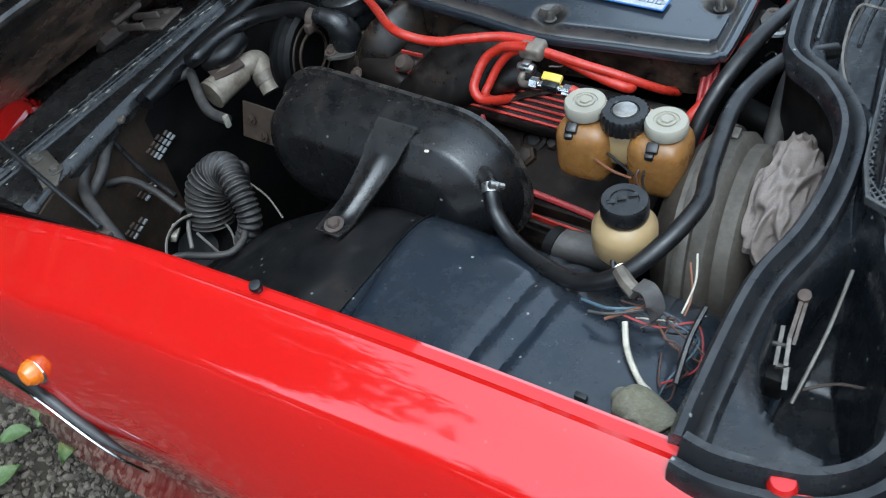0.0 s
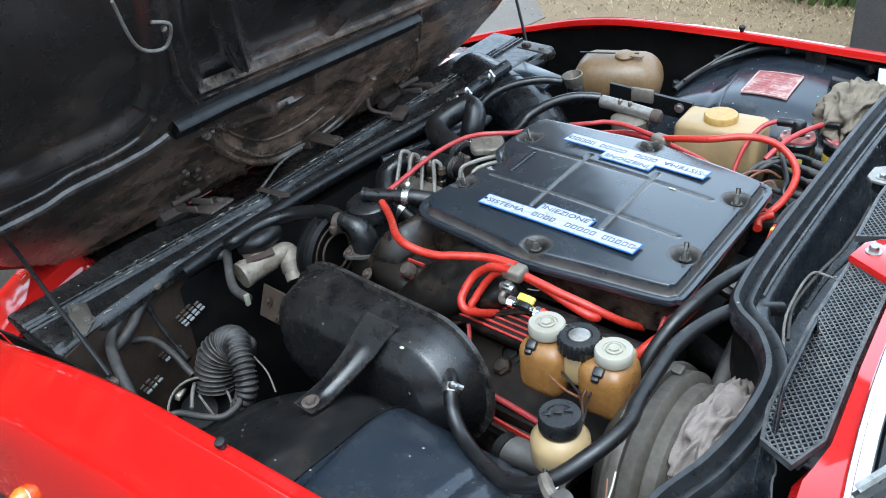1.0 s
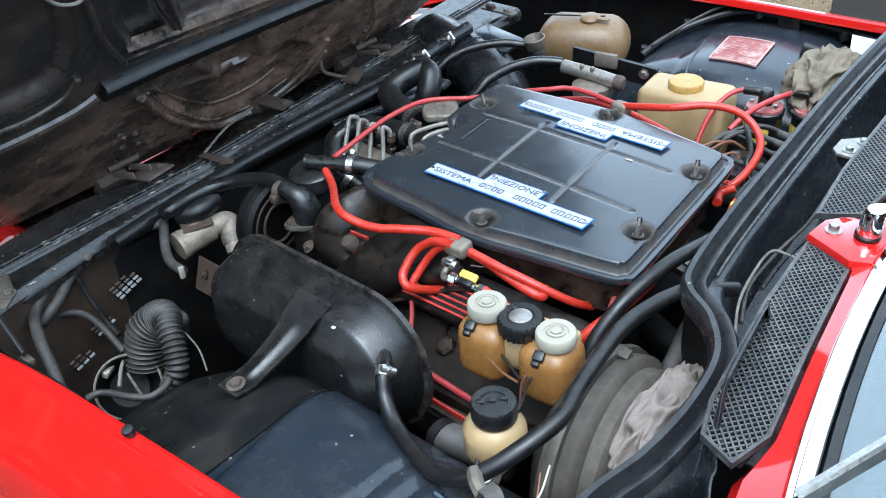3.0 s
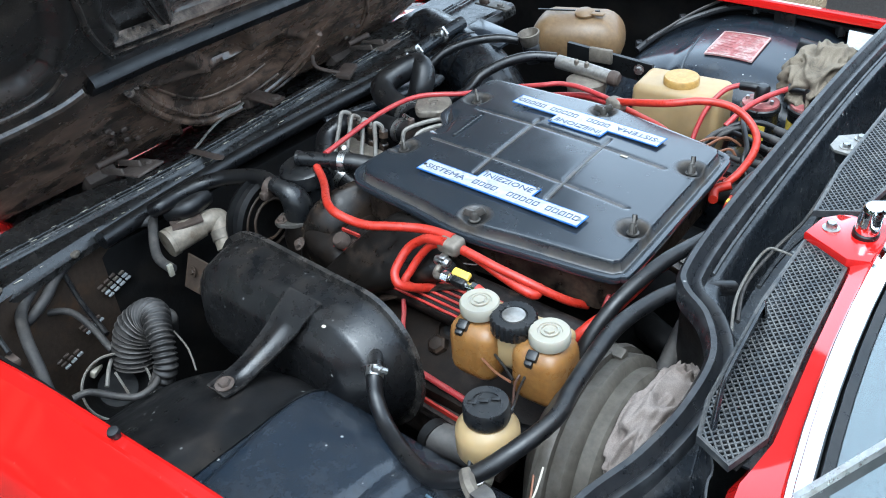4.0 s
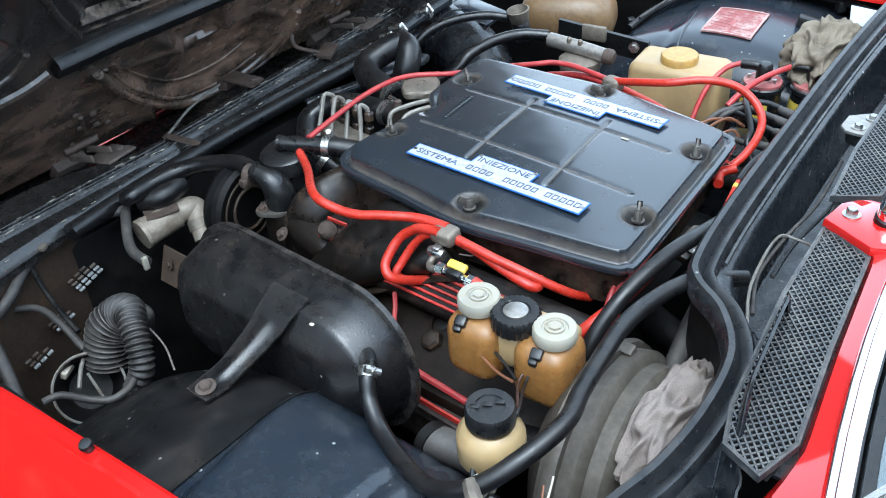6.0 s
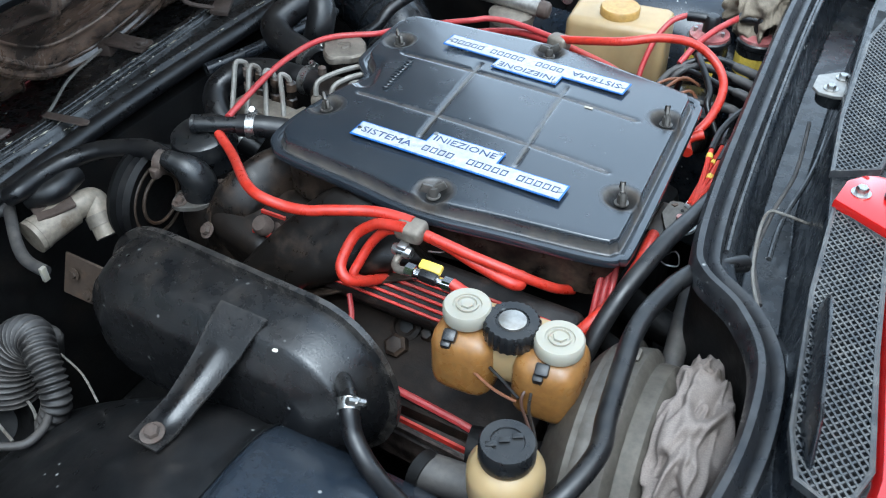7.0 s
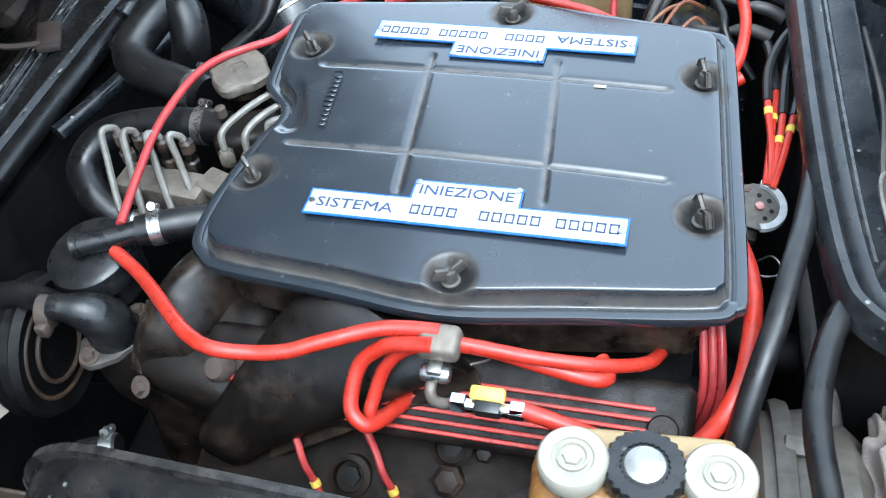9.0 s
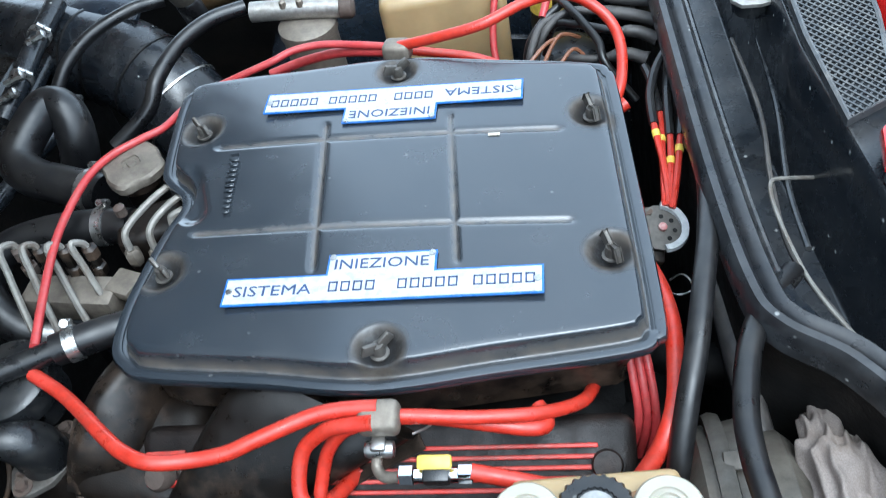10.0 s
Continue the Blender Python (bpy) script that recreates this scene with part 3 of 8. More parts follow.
sheet(bm, lambda u, v: on_far(-0.025 - 0.010 * v + 0.092 * u, 0.548 + 0.106 * v, 0.003), 8, 8, 0.001)
sticker = part("sticker", bm, M_STICKER, wing_far, "worn red rectangular sticker with pale writing")
bm = bmesh.new()
for i in range(8):
    for j in range(2):
        y0 = 0.561 + 0.0112 * i
        w = (0.034, 0.028, 0.036, 0.03, 0.035, 0.025, 0.033)[(i + 3 * j) % 7]
        box(bm, on_far(-0.002 + 0.041 * j - 0.001 * i, y0, 0.0055), (w, 0.0014, 0.0006))
part("print", bm, M_STICKER, sticker, "illegible pale print")
for corner in range(4):
    e0, e1 = (((0.02, 0.02), (0.98, 0.02)), ((0.98, 0.02), (0.98, 0.98)), ((0.98, 0.98), (0.02, 0.98)), ((0.02, 0.98), (0.02, 0.02)))[corner]
    bm = bmesh.new()
    sweep(bm, [on_far(-0.025 - 0.010 * v + 0.092 * u, 0.548 + 0.106 * v, 0.0045) for u, v in [(e0[0] + (e1[0] - e0[0]) * k / 8, e0[1] + (e1[1] - e0[1]) * k / 8) for k in range(9)]], [(-0.0014, -0.0004), (0.0014, -0.0004), (0.0014, 0.0004), (-0.0014, 0.0004)])
    part("border", bm, M_PALEPINK, sticker, "pale worn border" if corner == 0 else "")
bm = bmesh.new()
tube(bm, [on_far(-0.046 - 0.21 * (y - 0.5), y, 0.0) for y in [0.49 + 0.025 * k for k in range(9)]], 0.0022, 8)
part("pressed_seam", bm, M_WELL, wing_far)
bm = bmesh.new()
box(bm, on_far(0.13, 0.66, 0.008), (0.05, 0.022, 0.018), 0.004, (0, 12, 18))
part("bracket", bm, M_BLACKTRIM, wing_far)
# black rubber flap and loom along the far side
bm = bmesh.new()
box(bm, (0.045, 0.742, 0.818), (0.045, 0.01, 0.09), 0.004, (0, 0, -4))
part("flap", bm, M_RUBBER, wing_far)
loom = thing("wiring_loom", (0, 0.74, 0.83), "black taped wiring loom clipped along the far wing", "wiring")
bm = bmesh.new()
tube(bm, [on_far(-0.19, 0.6, 0.012), on_far(-0.17, 0.66, 0.015), on_far(-0.12, 0.72, 0.02), on_far(-0.05, 0.75, 0.022), on_far(0.06, 0.745, 0.02), on_far(0.16, 0.74, 0.03), on_far(0.24, 0.72, 0.05)], 0.0065, 8)
part("cable", bm, M_RUBBER, loom)
bm = bmesh.new()
tube(bm, [on_far(-0.18, 0.62, 0.018), on_far(-0.13, 0.725, 0.03), on_far(-0.06, 0.765, 0.04), on_far(0.0, 0.75, 0.028), on_far(0.1, 0.765, 0.03), on_far(0.2, 0.75, 0.03)], 0.003, 6)
part("cable", bm, M_OLDRUBBER, loom)
for x, y in ((-0.21, 0.645), (-0.15, 0.71), (-0.02, 0.752), (0.15, 0.742)):
    bm = bmesh.new()
    box(bm, on_far(x, y, 0.02), (0.014, 0.02, 0.02), 0.003, (0, 0, 40))
    part("clip", bm, M_BLACKTRIM, loom)

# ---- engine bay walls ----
# walls and floor carry the depth's shade in their near-black colour
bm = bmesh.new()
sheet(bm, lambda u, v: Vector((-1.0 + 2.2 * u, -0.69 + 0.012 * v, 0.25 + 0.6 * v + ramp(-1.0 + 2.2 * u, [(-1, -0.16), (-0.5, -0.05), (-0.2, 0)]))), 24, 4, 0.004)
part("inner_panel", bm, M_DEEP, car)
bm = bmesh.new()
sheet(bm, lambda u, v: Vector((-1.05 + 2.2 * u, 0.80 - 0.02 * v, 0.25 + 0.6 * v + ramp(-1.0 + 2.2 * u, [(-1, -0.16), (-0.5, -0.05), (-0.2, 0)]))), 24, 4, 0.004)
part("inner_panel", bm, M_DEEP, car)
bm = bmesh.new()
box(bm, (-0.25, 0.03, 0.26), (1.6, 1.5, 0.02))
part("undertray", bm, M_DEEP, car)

SEAL = [(0.383, -0.67), (0.38, -0.62), (0.38, -0.5), (0.396, -0.42), (0.4, -0.34), (0.389, -0.26), (0.355, -0.205), (0.313, -0.172), (0.297, -0.135), (0.283, -0.018), (0.268, 0.2), (0.256, 0.4), (0.25, 0.6), (0.25, 0.74)]


def seal_x(y):
    return ramp(y, [(b, a) for a, b in SEAL])


SEALPATH = smooth_path([(a, b, 0.888) for a, b in SEAL], 8)
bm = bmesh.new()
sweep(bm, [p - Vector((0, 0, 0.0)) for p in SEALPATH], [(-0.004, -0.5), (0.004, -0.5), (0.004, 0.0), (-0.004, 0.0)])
part("bulkhead", bm, M_DEEP, car, "greasy bulkhead with the bay's shade in its black")
LIP = [(-0.0105, -0.012), (0.0175, -0.012), (0.0175, 0.001), (0.0145, 0.006), (0.0085, 0.0055), (0.005, 0.001), (0.0025, 0.005), (-0.001, 0.0115), (-0.0065, 0.0115), (-0.0105, 0.005)]
CORNER = smooth_path([(0.383, -0.673, 0.888), (0.407, -0.676, 0.888), (0.437, -0.672, 0.888), (0.472, -0.663, 0.888), (0.495, -0.649, 0.889), (0.511, -0.630, 0.891), (0.518, -0.608, 0.894), (0.514, -0.562, 0.900)], 6)
LIP = [(1.1 * x, 1.15 * y) for x, y in LIP]
bm = bmesh.new()
sweep(bm, SEALPATH, LIP)
seal = part("bonnet_seal", bm, M_SEAL, car, "dusty black rubber bonnet seal", sharp=50)
bm = bmesh.new()
sweep(bm, CORNER, [(x * 1.1, y * 1.5 - 0.004) for x, y in LIP])
part("seal_corner", bm, M_SEAL, seal, sharp=50)


def rear_x(y):
    return ramp(y, [(-0.70, 0.54), (-0.6, 0.505), (-0.5, 0.47), (-0.42, 0.462), (-0.4, 0.45), (-0.36, 0.439), (-0.2, 0.417), (-0.07, 0.397), (0.1, 0.372), (0.4, 0.355), (0.75, 0.36)])


def screen_x(y):
    return 0.466 + 0.24 * (y - 0.03) ** 2


def tray(u, v):
    y = -0.69 + 1.44 * u
    a, b = seal_x(y) + 0.008, rear_x(y)
    if y < -0.42:
        b = max(b, 0.458 + 0.4 * (-0.42 - y))
    deep = ramp(y, [(-0.67, 0.06), (-0.62, 0.13), (-0.46, 0.15), (-0.43, 0.12), (-0.4, 0.05), (-0.25, 0.045), (-0.16, 0.075), (0.7, 0.085)])
    edge = ramp(y, [(-0.66, 0.2), (-0.63, 0.1), (-0.62, 0.055), (-0.61, 0.036), (-0.597, 0.022), (-0.575, 0.009), (-0.55, 0.002), (-0.5, 0.0), (-0.45, 0.004), (-0.36, 0.022), (-0.18, 0.022), (-0.1, 0.008)])
    w = v * (b - a)
    z = 0.884 - 0.012 * ease(0.0, 0.02 + edge, w) - deep * ease(0.012 + edge, 0.03 + edge, w) + (deep + 0.052) * ease(b - a - 0.016, b - a - 0.002, w)
    return Vector((a + w, y, z))


bm = bmesh.new()
sheet(bm, tray, 200, 60, 0.002)
tray_ob = part("cowl_tray", bm, M_COWL, car, "blue-black scuttle tray below the windscreen", sharp=50)
# second raised line beside the seal
bm = bmesh.new()
tube(bm, [(seal_x(y) + 0.022, y, 0.884) for y in (-0.12, -0.05, 0.1, 0.3, 0.5, 0.72)], 0.0028, 6)
part("tray_ridge", bm, M_COWL, tray_ob)

# flat scuttle under the grilles, red strip, chrome, rubber, glass
bm = bmesh.new()
sheet(bm, lambda u, v: Vector((rear_x(-0.4 + 1.15 * u) * (1 - v) + screen_x(-0.4 + 1.15 * u) * v, -0.4 + 1.15 * u, 0.921 + 0.006 * v)), 60, 4, 0.003)
part("scuttle_panel", bm, M_COWL, car)
bm = bmesh.new()


def grille_edge(y):
    """The rear edge of the two grilles."""
    return ramp(y, [(-0.6, 0.5), (-0.42, 0.482), (-0.373, 0.487), (-0.25, 0.47), (-0.1, 0.452), (-0.085, 0.43), (-0.03, 0.425), (0.02, 0.44), (0.2, 0.443), (0.5, 0.45), (0.8, 0.47)])


def strip(u, v):
    y = -0.8 + 1.66 * u
    a = grille_edge(y)
    if y < -0.42:
        a = ramp(y, [(-0.8, 0.6), (-0.68, 0.57), (-0.62, 0.545), (-0.6, 0.536), (-0.54, 0.51), (-0.48, 0.488), (-0.42, 0.478)])
    b = screen_x(y) + 0.012
    z = 0.936 - 0.1 * max(0.0, -0.45 - y) + 0.012 * v + (-0.012 if v == 0 else 0)
    return Vector((a + (b - a) * v, y, z))


sheet(bm, strip, 90, 6, 0.003)
part("red_cowl", bm, M_RED, car, "red painted strip below the windscreen")
bm = bmesh.new()
edge = [Vector((screen_x(y) + 0.015, y, 0.951 - 0.05 * max(0.0, -0.45 - y))) for y in [-0.9 + 0.06 * i for i in range(31)]]
sweep(bm, edge, [(-0.011, -0.006), (0.011, -0.006), (0.0105, 0.004), (0.006, 0.0065), (0.0, 0.0055), (-0.003, 0.007), (-0.008, 0.0055), (-0.0105, 0.001)])
part("chrome_trim", bm, M_CHROME, car, "chrome windscreen trim")
bm = bmesh.new()
sweep(bm, [p + Vector((0.0165, 0, 0.001)) for p in edge], [(-0.0055, -0.008), (0.006, -0.008), (0.006, 0.008), (-0.002, 0.009)])
part("screen_rubber", bm, M_RUBBER, car)
bm = bmesh.new()
sheet(bm, lambda u, v: Vector((screen_x(-0.9 + 1.8 * u) + 0.034 + 0.62 * v, -0.9 + 1.8 * u, 0.957 + 0.15 * v - 0.05 * max(0.0, -0.45 + 0.9 - 1.8 * u))), 24, 8, 0.004)
glass = part("windscreen", bm, M_GLASS, car, "curved windscreen glass")
glass.visible_shadow = False
bm = bmesh.new()
sheet(bm, lambda u, v: Vector((0.56 + 0.9 * v, -0.88 + 1.76 * u, 0.9 - 0.15 * v)), 10, 10, 0.004)
part("dashboard", bm, M_CAPBLACK, car, "dark dashboard behind the windscreen")
bm = bmesh.new()
box(bm, (1.5, 0, 0.65), (0.05, 1.76, 1.3))
part("cabin_rear", bm, M_CAPBLACK, car)
bm = bmesh.new()
box(bm, (1.2, 0.03, 1.36), (0.8, 1.3, 0.03), 0.01)
part("roof", bm, M_RED, car)


def air_grille(outline, label):
    """A frame round an outline, filled with two crossing sets of thin bars."""
    z = 0.936
    rim = bmesh.new()
    sweep(rim, smooth_path([(x, y, z) for x, y in outline], 1, True), [(-0.0022, -0.006), (0.0022, -0.006), (0.0022, 0.002), (0.0, 0.003), (-0.0022, 0.002)], closed=True)
    g = part("air_grille", rim, M_GRILLE, car, label)
    bm = bmesh.new()
    n = len(outline)
    for slope, dz in ((0.7, 0.0), (-0.7, 0.0007)):
        d = Vector((math.sin(slope), math.cos(slope)))
        nrm = Vector((d.y, -d.x))
        spread = [nrm.dot(Vector(p)) for p in outline]
        k = min(spread)
        while k < max(spread):
            cuts = []
            for i in range(n):
                a, b = Vector(outline[i]), Vector(outline[(i + 1) % n])
                fa, fb = nrm.dot(a) - k, nrm.dot(b) - k
                if fa * fb < 0:
                    cuts.append(a.lerp(b, fa / (fa - fb)))
            cuts.sort(key=lambda q: d.dot(q))
            for a, b in zip(cuts[::2], cuts[1::2]):
                c = (a + b) / 2
                box(bm, (c.x, c.y, z + dz), (0.0017, (b - a).length, 0.0018), 0, (0, 0, -math.degrees(slope)))
            k += 0.0056
    part("mesh", bm, M_GRILLE, g, "dark diamond mesh")
    return g


air_grille([(0.398, -0.073), (0.451, -0.1), (0.467, -0.25), (0.484, -0.372), (0.472, -0.418), (0.438, -0.403), (0.425, -0.36), (0.405, -0.2)], "black diamond mesh air grille below the windscreen")
air_grille([(0.384, -0.012), (0.425, 0.015), (0.436, 0.12), (0.44, 0.3), (0.43, 0.45), (0.39, 0.45), (0.366, 0.3), (0.372, 0.1)], "black diamond mesh air grille below the windscreen")
# flat near-black sheet under the grilles, painted in place of a shaded well
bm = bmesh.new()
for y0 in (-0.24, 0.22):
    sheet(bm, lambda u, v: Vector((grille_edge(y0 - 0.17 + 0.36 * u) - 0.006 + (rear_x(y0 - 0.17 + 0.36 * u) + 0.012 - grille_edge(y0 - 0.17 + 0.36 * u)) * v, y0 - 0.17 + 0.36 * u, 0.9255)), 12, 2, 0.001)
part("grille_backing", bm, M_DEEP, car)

# red bracket with the wiper spindle
bm = bmesh.new()
slab(bm, [(0.395, -0.072), (0.40, -0.035), (0.413, -0.018), (0.425, -0.015), (0.47, -0.01), (0.472, -0.09), (0.45, -0.098)], 0.938, 0.948, 0.003)
wiper = part("wiper_mount", bm, M_RED, car, "red painted wiper bracket")
bm = bmesh.new()
hexbolt(bm, (0.416, -0.052, 0.948), r=0.006, h=0.008)
part("bolt", bm, M_STEEL, wiper)
spin = Vector((0.45, -0.045, 0.948))
bm = bmesh.new()
lathe(bm, [(0.014, 0), (0.014, 0.006), (0.012, 0.008)], spin, (0.1, -0.1, 1), 20)
part("grommet", bm, M_RUBBER, wiper)
bm = bmesh.new()
lathe(bm, [(0.0125, 0.008), (0.0125, 0.022), (0.0115, 0.024), (0.0115, 0.036), (0.009, 0.04), (0, 0.041)], spin, (0.1, -0.1, 1), 20)
part("spindle", bm, M_CHROME, wiper, "bright chrome spindle cap")
bm = bmesh.new()
box(bm, spin + Vector((0.02, 0.012, 0.034)), (0.05, 0.018, 0.014), 0.004, (0, 0, 35))
tube(bm, [spin + Vector((0.03, 0.02, 0.034)), spin + Vector((0.08, 0.03, 0.06)), spin + Vector((0.2, 0.03, 0.14)), spin + Vector((0.4, 0.05, 0.28))], 0.006, 8)
part("wiper_arm", bm, M_CHROME, wiper)
pivot = Vector((0.534, -0.56, 0.945))
bm = bmesh.new()
lathe(bm, [(0.016, -0.012), (0.016, 0.006), (0.013, 0.008)], pivot, (0.1, -0.1, 1), 20)
grommet = part("wiper_grommet", bm, M_RUBBER, car, "black rubber grommet of the second wiper")
bm = bmesh.new()
lathe(bm, [(0.013, 0.006), (0.013, 0.02), (0.011, 0.024), (0.011, 0.034), (0.008, 0.038), (0, 0.039)], pivot, (0.1, -0.1, 1), 20)
part("spindle", bm, M_CHROME, grommet, "bright chrome spindle cap")
bm = bmesh.new()
box(bm, pivot + Vector((0.02, 0.016, 0.03)), (0.056, 0.02, 0.015), 0.004, (0, -8, 38))
part("wiper_arm", bm, M_CHROME, grommet)
bm = bmesh.new()
p0, p1 = Vector((0.542, -0.475, 1.000)), Vector((0.576, -0.428, 1.030))
dirw = (p1 - p0).normalized()
sweep(bm, [p0, p0.lerp(p1, 0.5), p1, p1 + dirw * 0.2], [(-0.0035, -0.002), (0.0035, -0.002), (0.0025, 0.003), (-0.0025, 0.003)])
wiper2 = part("wiper_blade", bm, M_STEEL, car, "silver wiper blade on the windscreen")
bm = bmesh.new()
sweep(bm, [p0 - Vector((0.0, 0, 0.012)), p1 + dirw * 0.2 - Vector((0, 0, 0.012))], [(-0.002, -0.006), (0.002, -0.006), (0.002, 0.006), (-0.002, 0.006)])
part("rubber", bm, M_RUBBER, wiper2)

# ---- front panel, radiator and bonnet ----


def beam_x(y):
    return -0.64 + 0.10 * abs(y) ** 2 * (1.6 if y < 0 else 0.3) + 0.0


def rib_x(y):
    """Line of the foremost pressed rib along the front panel."""
    return -0.583 - 0.0425 * (y + 0.2 + math.hypot(y + 0.2, 0.1))


def beam_point(y, k):
    """A place on the panel's section: the ribbed far part follows the ribs, the rolled part the radiator."""
    side, dx, dz = BEAM[k]
    x = (rib_x(y) + dx + (0.0 if k > 3 else -0.055 * ease(0.2, 0.4, abs(y)) + (0.19 * ease(0.4, 0.54, -y) if k < 2 else 0.02 * ease(0.42, 0.62, -y)))) if side else beam_x(y) + dx
    return Vector((x, y, 0.787 + dz + 0.0022 * noise.noise((4 * y, 0.5 * k, 0))))


BEAM = [(1, -0.24, -0.075), (1, -0.1, -0.05), (1, -0.04, -0.012), (1, -0.032, 0.0), (1, -0.0225, 0.0), (1, -0.0195, -0.004), (1, -0.0155, -0.004), (1, -0.0125, 0.0), (1, -0.0105, 0.0), (1, -0.008, -0.004), (1, -0.0045, -0.004), (1, -0.002, 0.0), (1, 0.0015, 0.0), (1, 0.0035, -0.004),
        (0, 0.053, -0.006), (0, 0.06, -0.012), (0, 0.064, -0.022), (0, 0.062, -0.034), (0, 0.05, -0.036)]
bm = bmesh.new()
nb = len(BEAM) - 1
sheet(bm, lambda u, v: beam_point(-0.66 + 1.36 * u, round(v * nb)), 60, nb, 0.0015)
beam = part("front_panel", bm, M_BEAM, car, "black ribbed radiator top panel with chipped paint", sharp=30)
# ribs in a paler paint: worn tops plus their bright sheen as colour
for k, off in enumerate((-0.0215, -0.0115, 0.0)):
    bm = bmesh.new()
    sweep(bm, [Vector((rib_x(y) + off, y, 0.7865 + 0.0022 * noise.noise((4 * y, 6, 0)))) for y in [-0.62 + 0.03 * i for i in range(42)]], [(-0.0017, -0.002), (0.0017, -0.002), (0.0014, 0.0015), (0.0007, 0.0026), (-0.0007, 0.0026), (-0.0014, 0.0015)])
    part("rib", bm, M_RIB, beam, "worn raised rib with its sheen painted paler" if k == 0 else "", sharp=60)
rc = random.Random(5)
bm = bmesh.new()
for k in range(130):
    y = rc.uniform(-0.62, 0.55)
    lip = rc.random() < 0.2
    s = rc.uniform(0.35, 1.6) ** 2
    c = Vector((beam_x(y) + 0.057 + rc.uniform(-0.004, 0.003), y, 0.7795)) if lip else Vector((rib_x(y) + rc.choice((-0.0215, -0.0115, 0.0, 0.0)) + rc.uniform(-0.001, 0.001), y, 0.7894))
    ring_ = [bm.verts.new(c + Vector((0.0013 * s ** 0.5 * math.cos(a) * rc.uniform(0.5, 1.2), 0.0045 * s * math.sin(a) * rc.uniform(0.5, 1.2), 0.0006))) for a in (0, 1.05, 2.1, 3.14, 4.2, 5.25)]
    bm.faces.new(ring_)
chips = part("paint_chips", bm, M_WIREW, beam, "pale chips in the black paint")
chips["kind"] = "stuff"
bm = bmesh.new()
slab(bm, [(-0.034, -0.006), (0.026, -0.008), (0.036, -0.003), (0.034, 0.006), (0.02, 0.008), (-0.034, 0.007)], 0.0, 0.0022, 0.0006, pose(-0.584, -0.172, 0.7905, 0, 3, 14))
part("rusty_tag", bm, M_RUSTY, beam, "rusty steel tag bent over the ribs")
for y0 in (-0.6, 0.63):
    bm = bmesh.new()
    slab(bm, [(-0.035, -0.012), (0.045, -0.018), (0.052, 0.0), (0.025, 0.018), (-0.025, 0.015)], 0.0, 0.004, 0.001, pose(beam_x(y0) + 0.05, y0, 0.797, 0, 4, 10 if y0 > 0 else -20))
    hexbolt(bm, (beam_x(y0) + 0.075, y0, 0.799), r=0.007, h=0.006)
    hexbolt(bm, (beam_x(y0) + 0.035, y0 + 0.002, 0.802), r=0.006, h=0.006)
    part("stay_plate", bm, M_SERVO, beam, "dusty grey stay bracket with two bolts")
bm = bmesh.new()
tube(bm, [(beam_x(y) + 0.079, y, 0.772) for y in (-0.42, -0.3, -0.1, 0.1, 0.3, 0.5, 0.62)], 0.014, 14)
part("rolled_edge", bm, M_RUBBER, beam)
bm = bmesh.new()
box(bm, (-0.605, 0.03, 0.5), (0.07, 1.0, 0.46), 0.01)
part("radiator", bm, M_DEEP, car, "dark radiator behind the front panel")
# dark splash panel with slotted vents beside the radiator
bm = bmesh.new()
sheet(bm, lambda u, v: Vector((-0.585 + 0.10 * (1 - u) ** 1.5, -0.69 + 0.36 * u, 0.46 + 0.31 * v)), 16, 8, 0.004)
splash = part("splash_panel", bm, M_RUSTPANEL, car, "rust-brown dirty splash panel with slotted vents")
# solid slabs, the lower rows white, paint the light showing at the vent slots
for c, lines, cols in (((-0.57, -0.421, 0.656), 4, 4), ((-0.55, -0.483, 0.63), 3, 3), ((-0.526, -0.542, 0.612), 3, 3)):
    for j in range(lines):
        for i in range(cols - (j == lines - 1)):
            bm = bmesh.new()
            slab(bm, [(-0.0052, 0.0), (-0.0044, -0.0019), (0.0044, -0.0019), (0.0052, 0.0), (0.0044, 0.0019), (-0.0044, 0.0019)], 0.0, 0.004, 0.0006,
                 Matrix.Translation(Vector(c) + Vector((0.007 - 0.0012 * i, 0.0125 * i - 0.0042 * j, 0.0032 * i + 0.0078 * j))) @ Matrix(((0, 0, 1), (1, 0, 0), (0, 1, 0))).to_4x4() @ pose(0, 0, 0, 0, 0, 14))
            part("vent_slot", bm, M_PLATE if j < (2 if cols == 4 else 1) else M_ALUDIRTY if j < 3 and cols == 4 else M_RUSTY, splash)

# bonnet, hinged at the front: origin, across (u) and up the slope (v)
B0, BV, BN = Vector((-0.84, 0.0, 0.708)), Vector((0.643, 0, 0.766)), Vector((0.766, 0, -0.643))


def hood_half(v):
    return ramp(v, [(-0.01, 0.38), (0.0, 0.41), (0.02, 0.45), (0.09, 0.51), (0.19, 0.615), (0.27, 0.645), (0.45, 0.658), (1.2, 0.665)])


def hood_u(s, v, inset=0.0):
    """Across the bonnet: the side by the camera is fuller at the front corner."""
    half = hood_half(v) - inset
    return (2 * s - 1) * (half + (0.06 * (1 - ease(0.5, 1.0, v)) if s < 0.5 else 0.0))


HOODLINE = [(-0.05, B0.x - 0.05 * BV.x, B0.z - 0.05 * BV.z, radians(50))]
while HOODLINE[-1][0] < 1.4:
    v0, x0, z0, _ = HOODLINE[-1]
    lean = radians(50 + 36 * ease(0.5, 1.0, v0))
    HOODLINE.append((v0 + 0.02, x0 + 0.02 * math.cos(lean), z0 + 0.02 * math.sin(lean), lean))


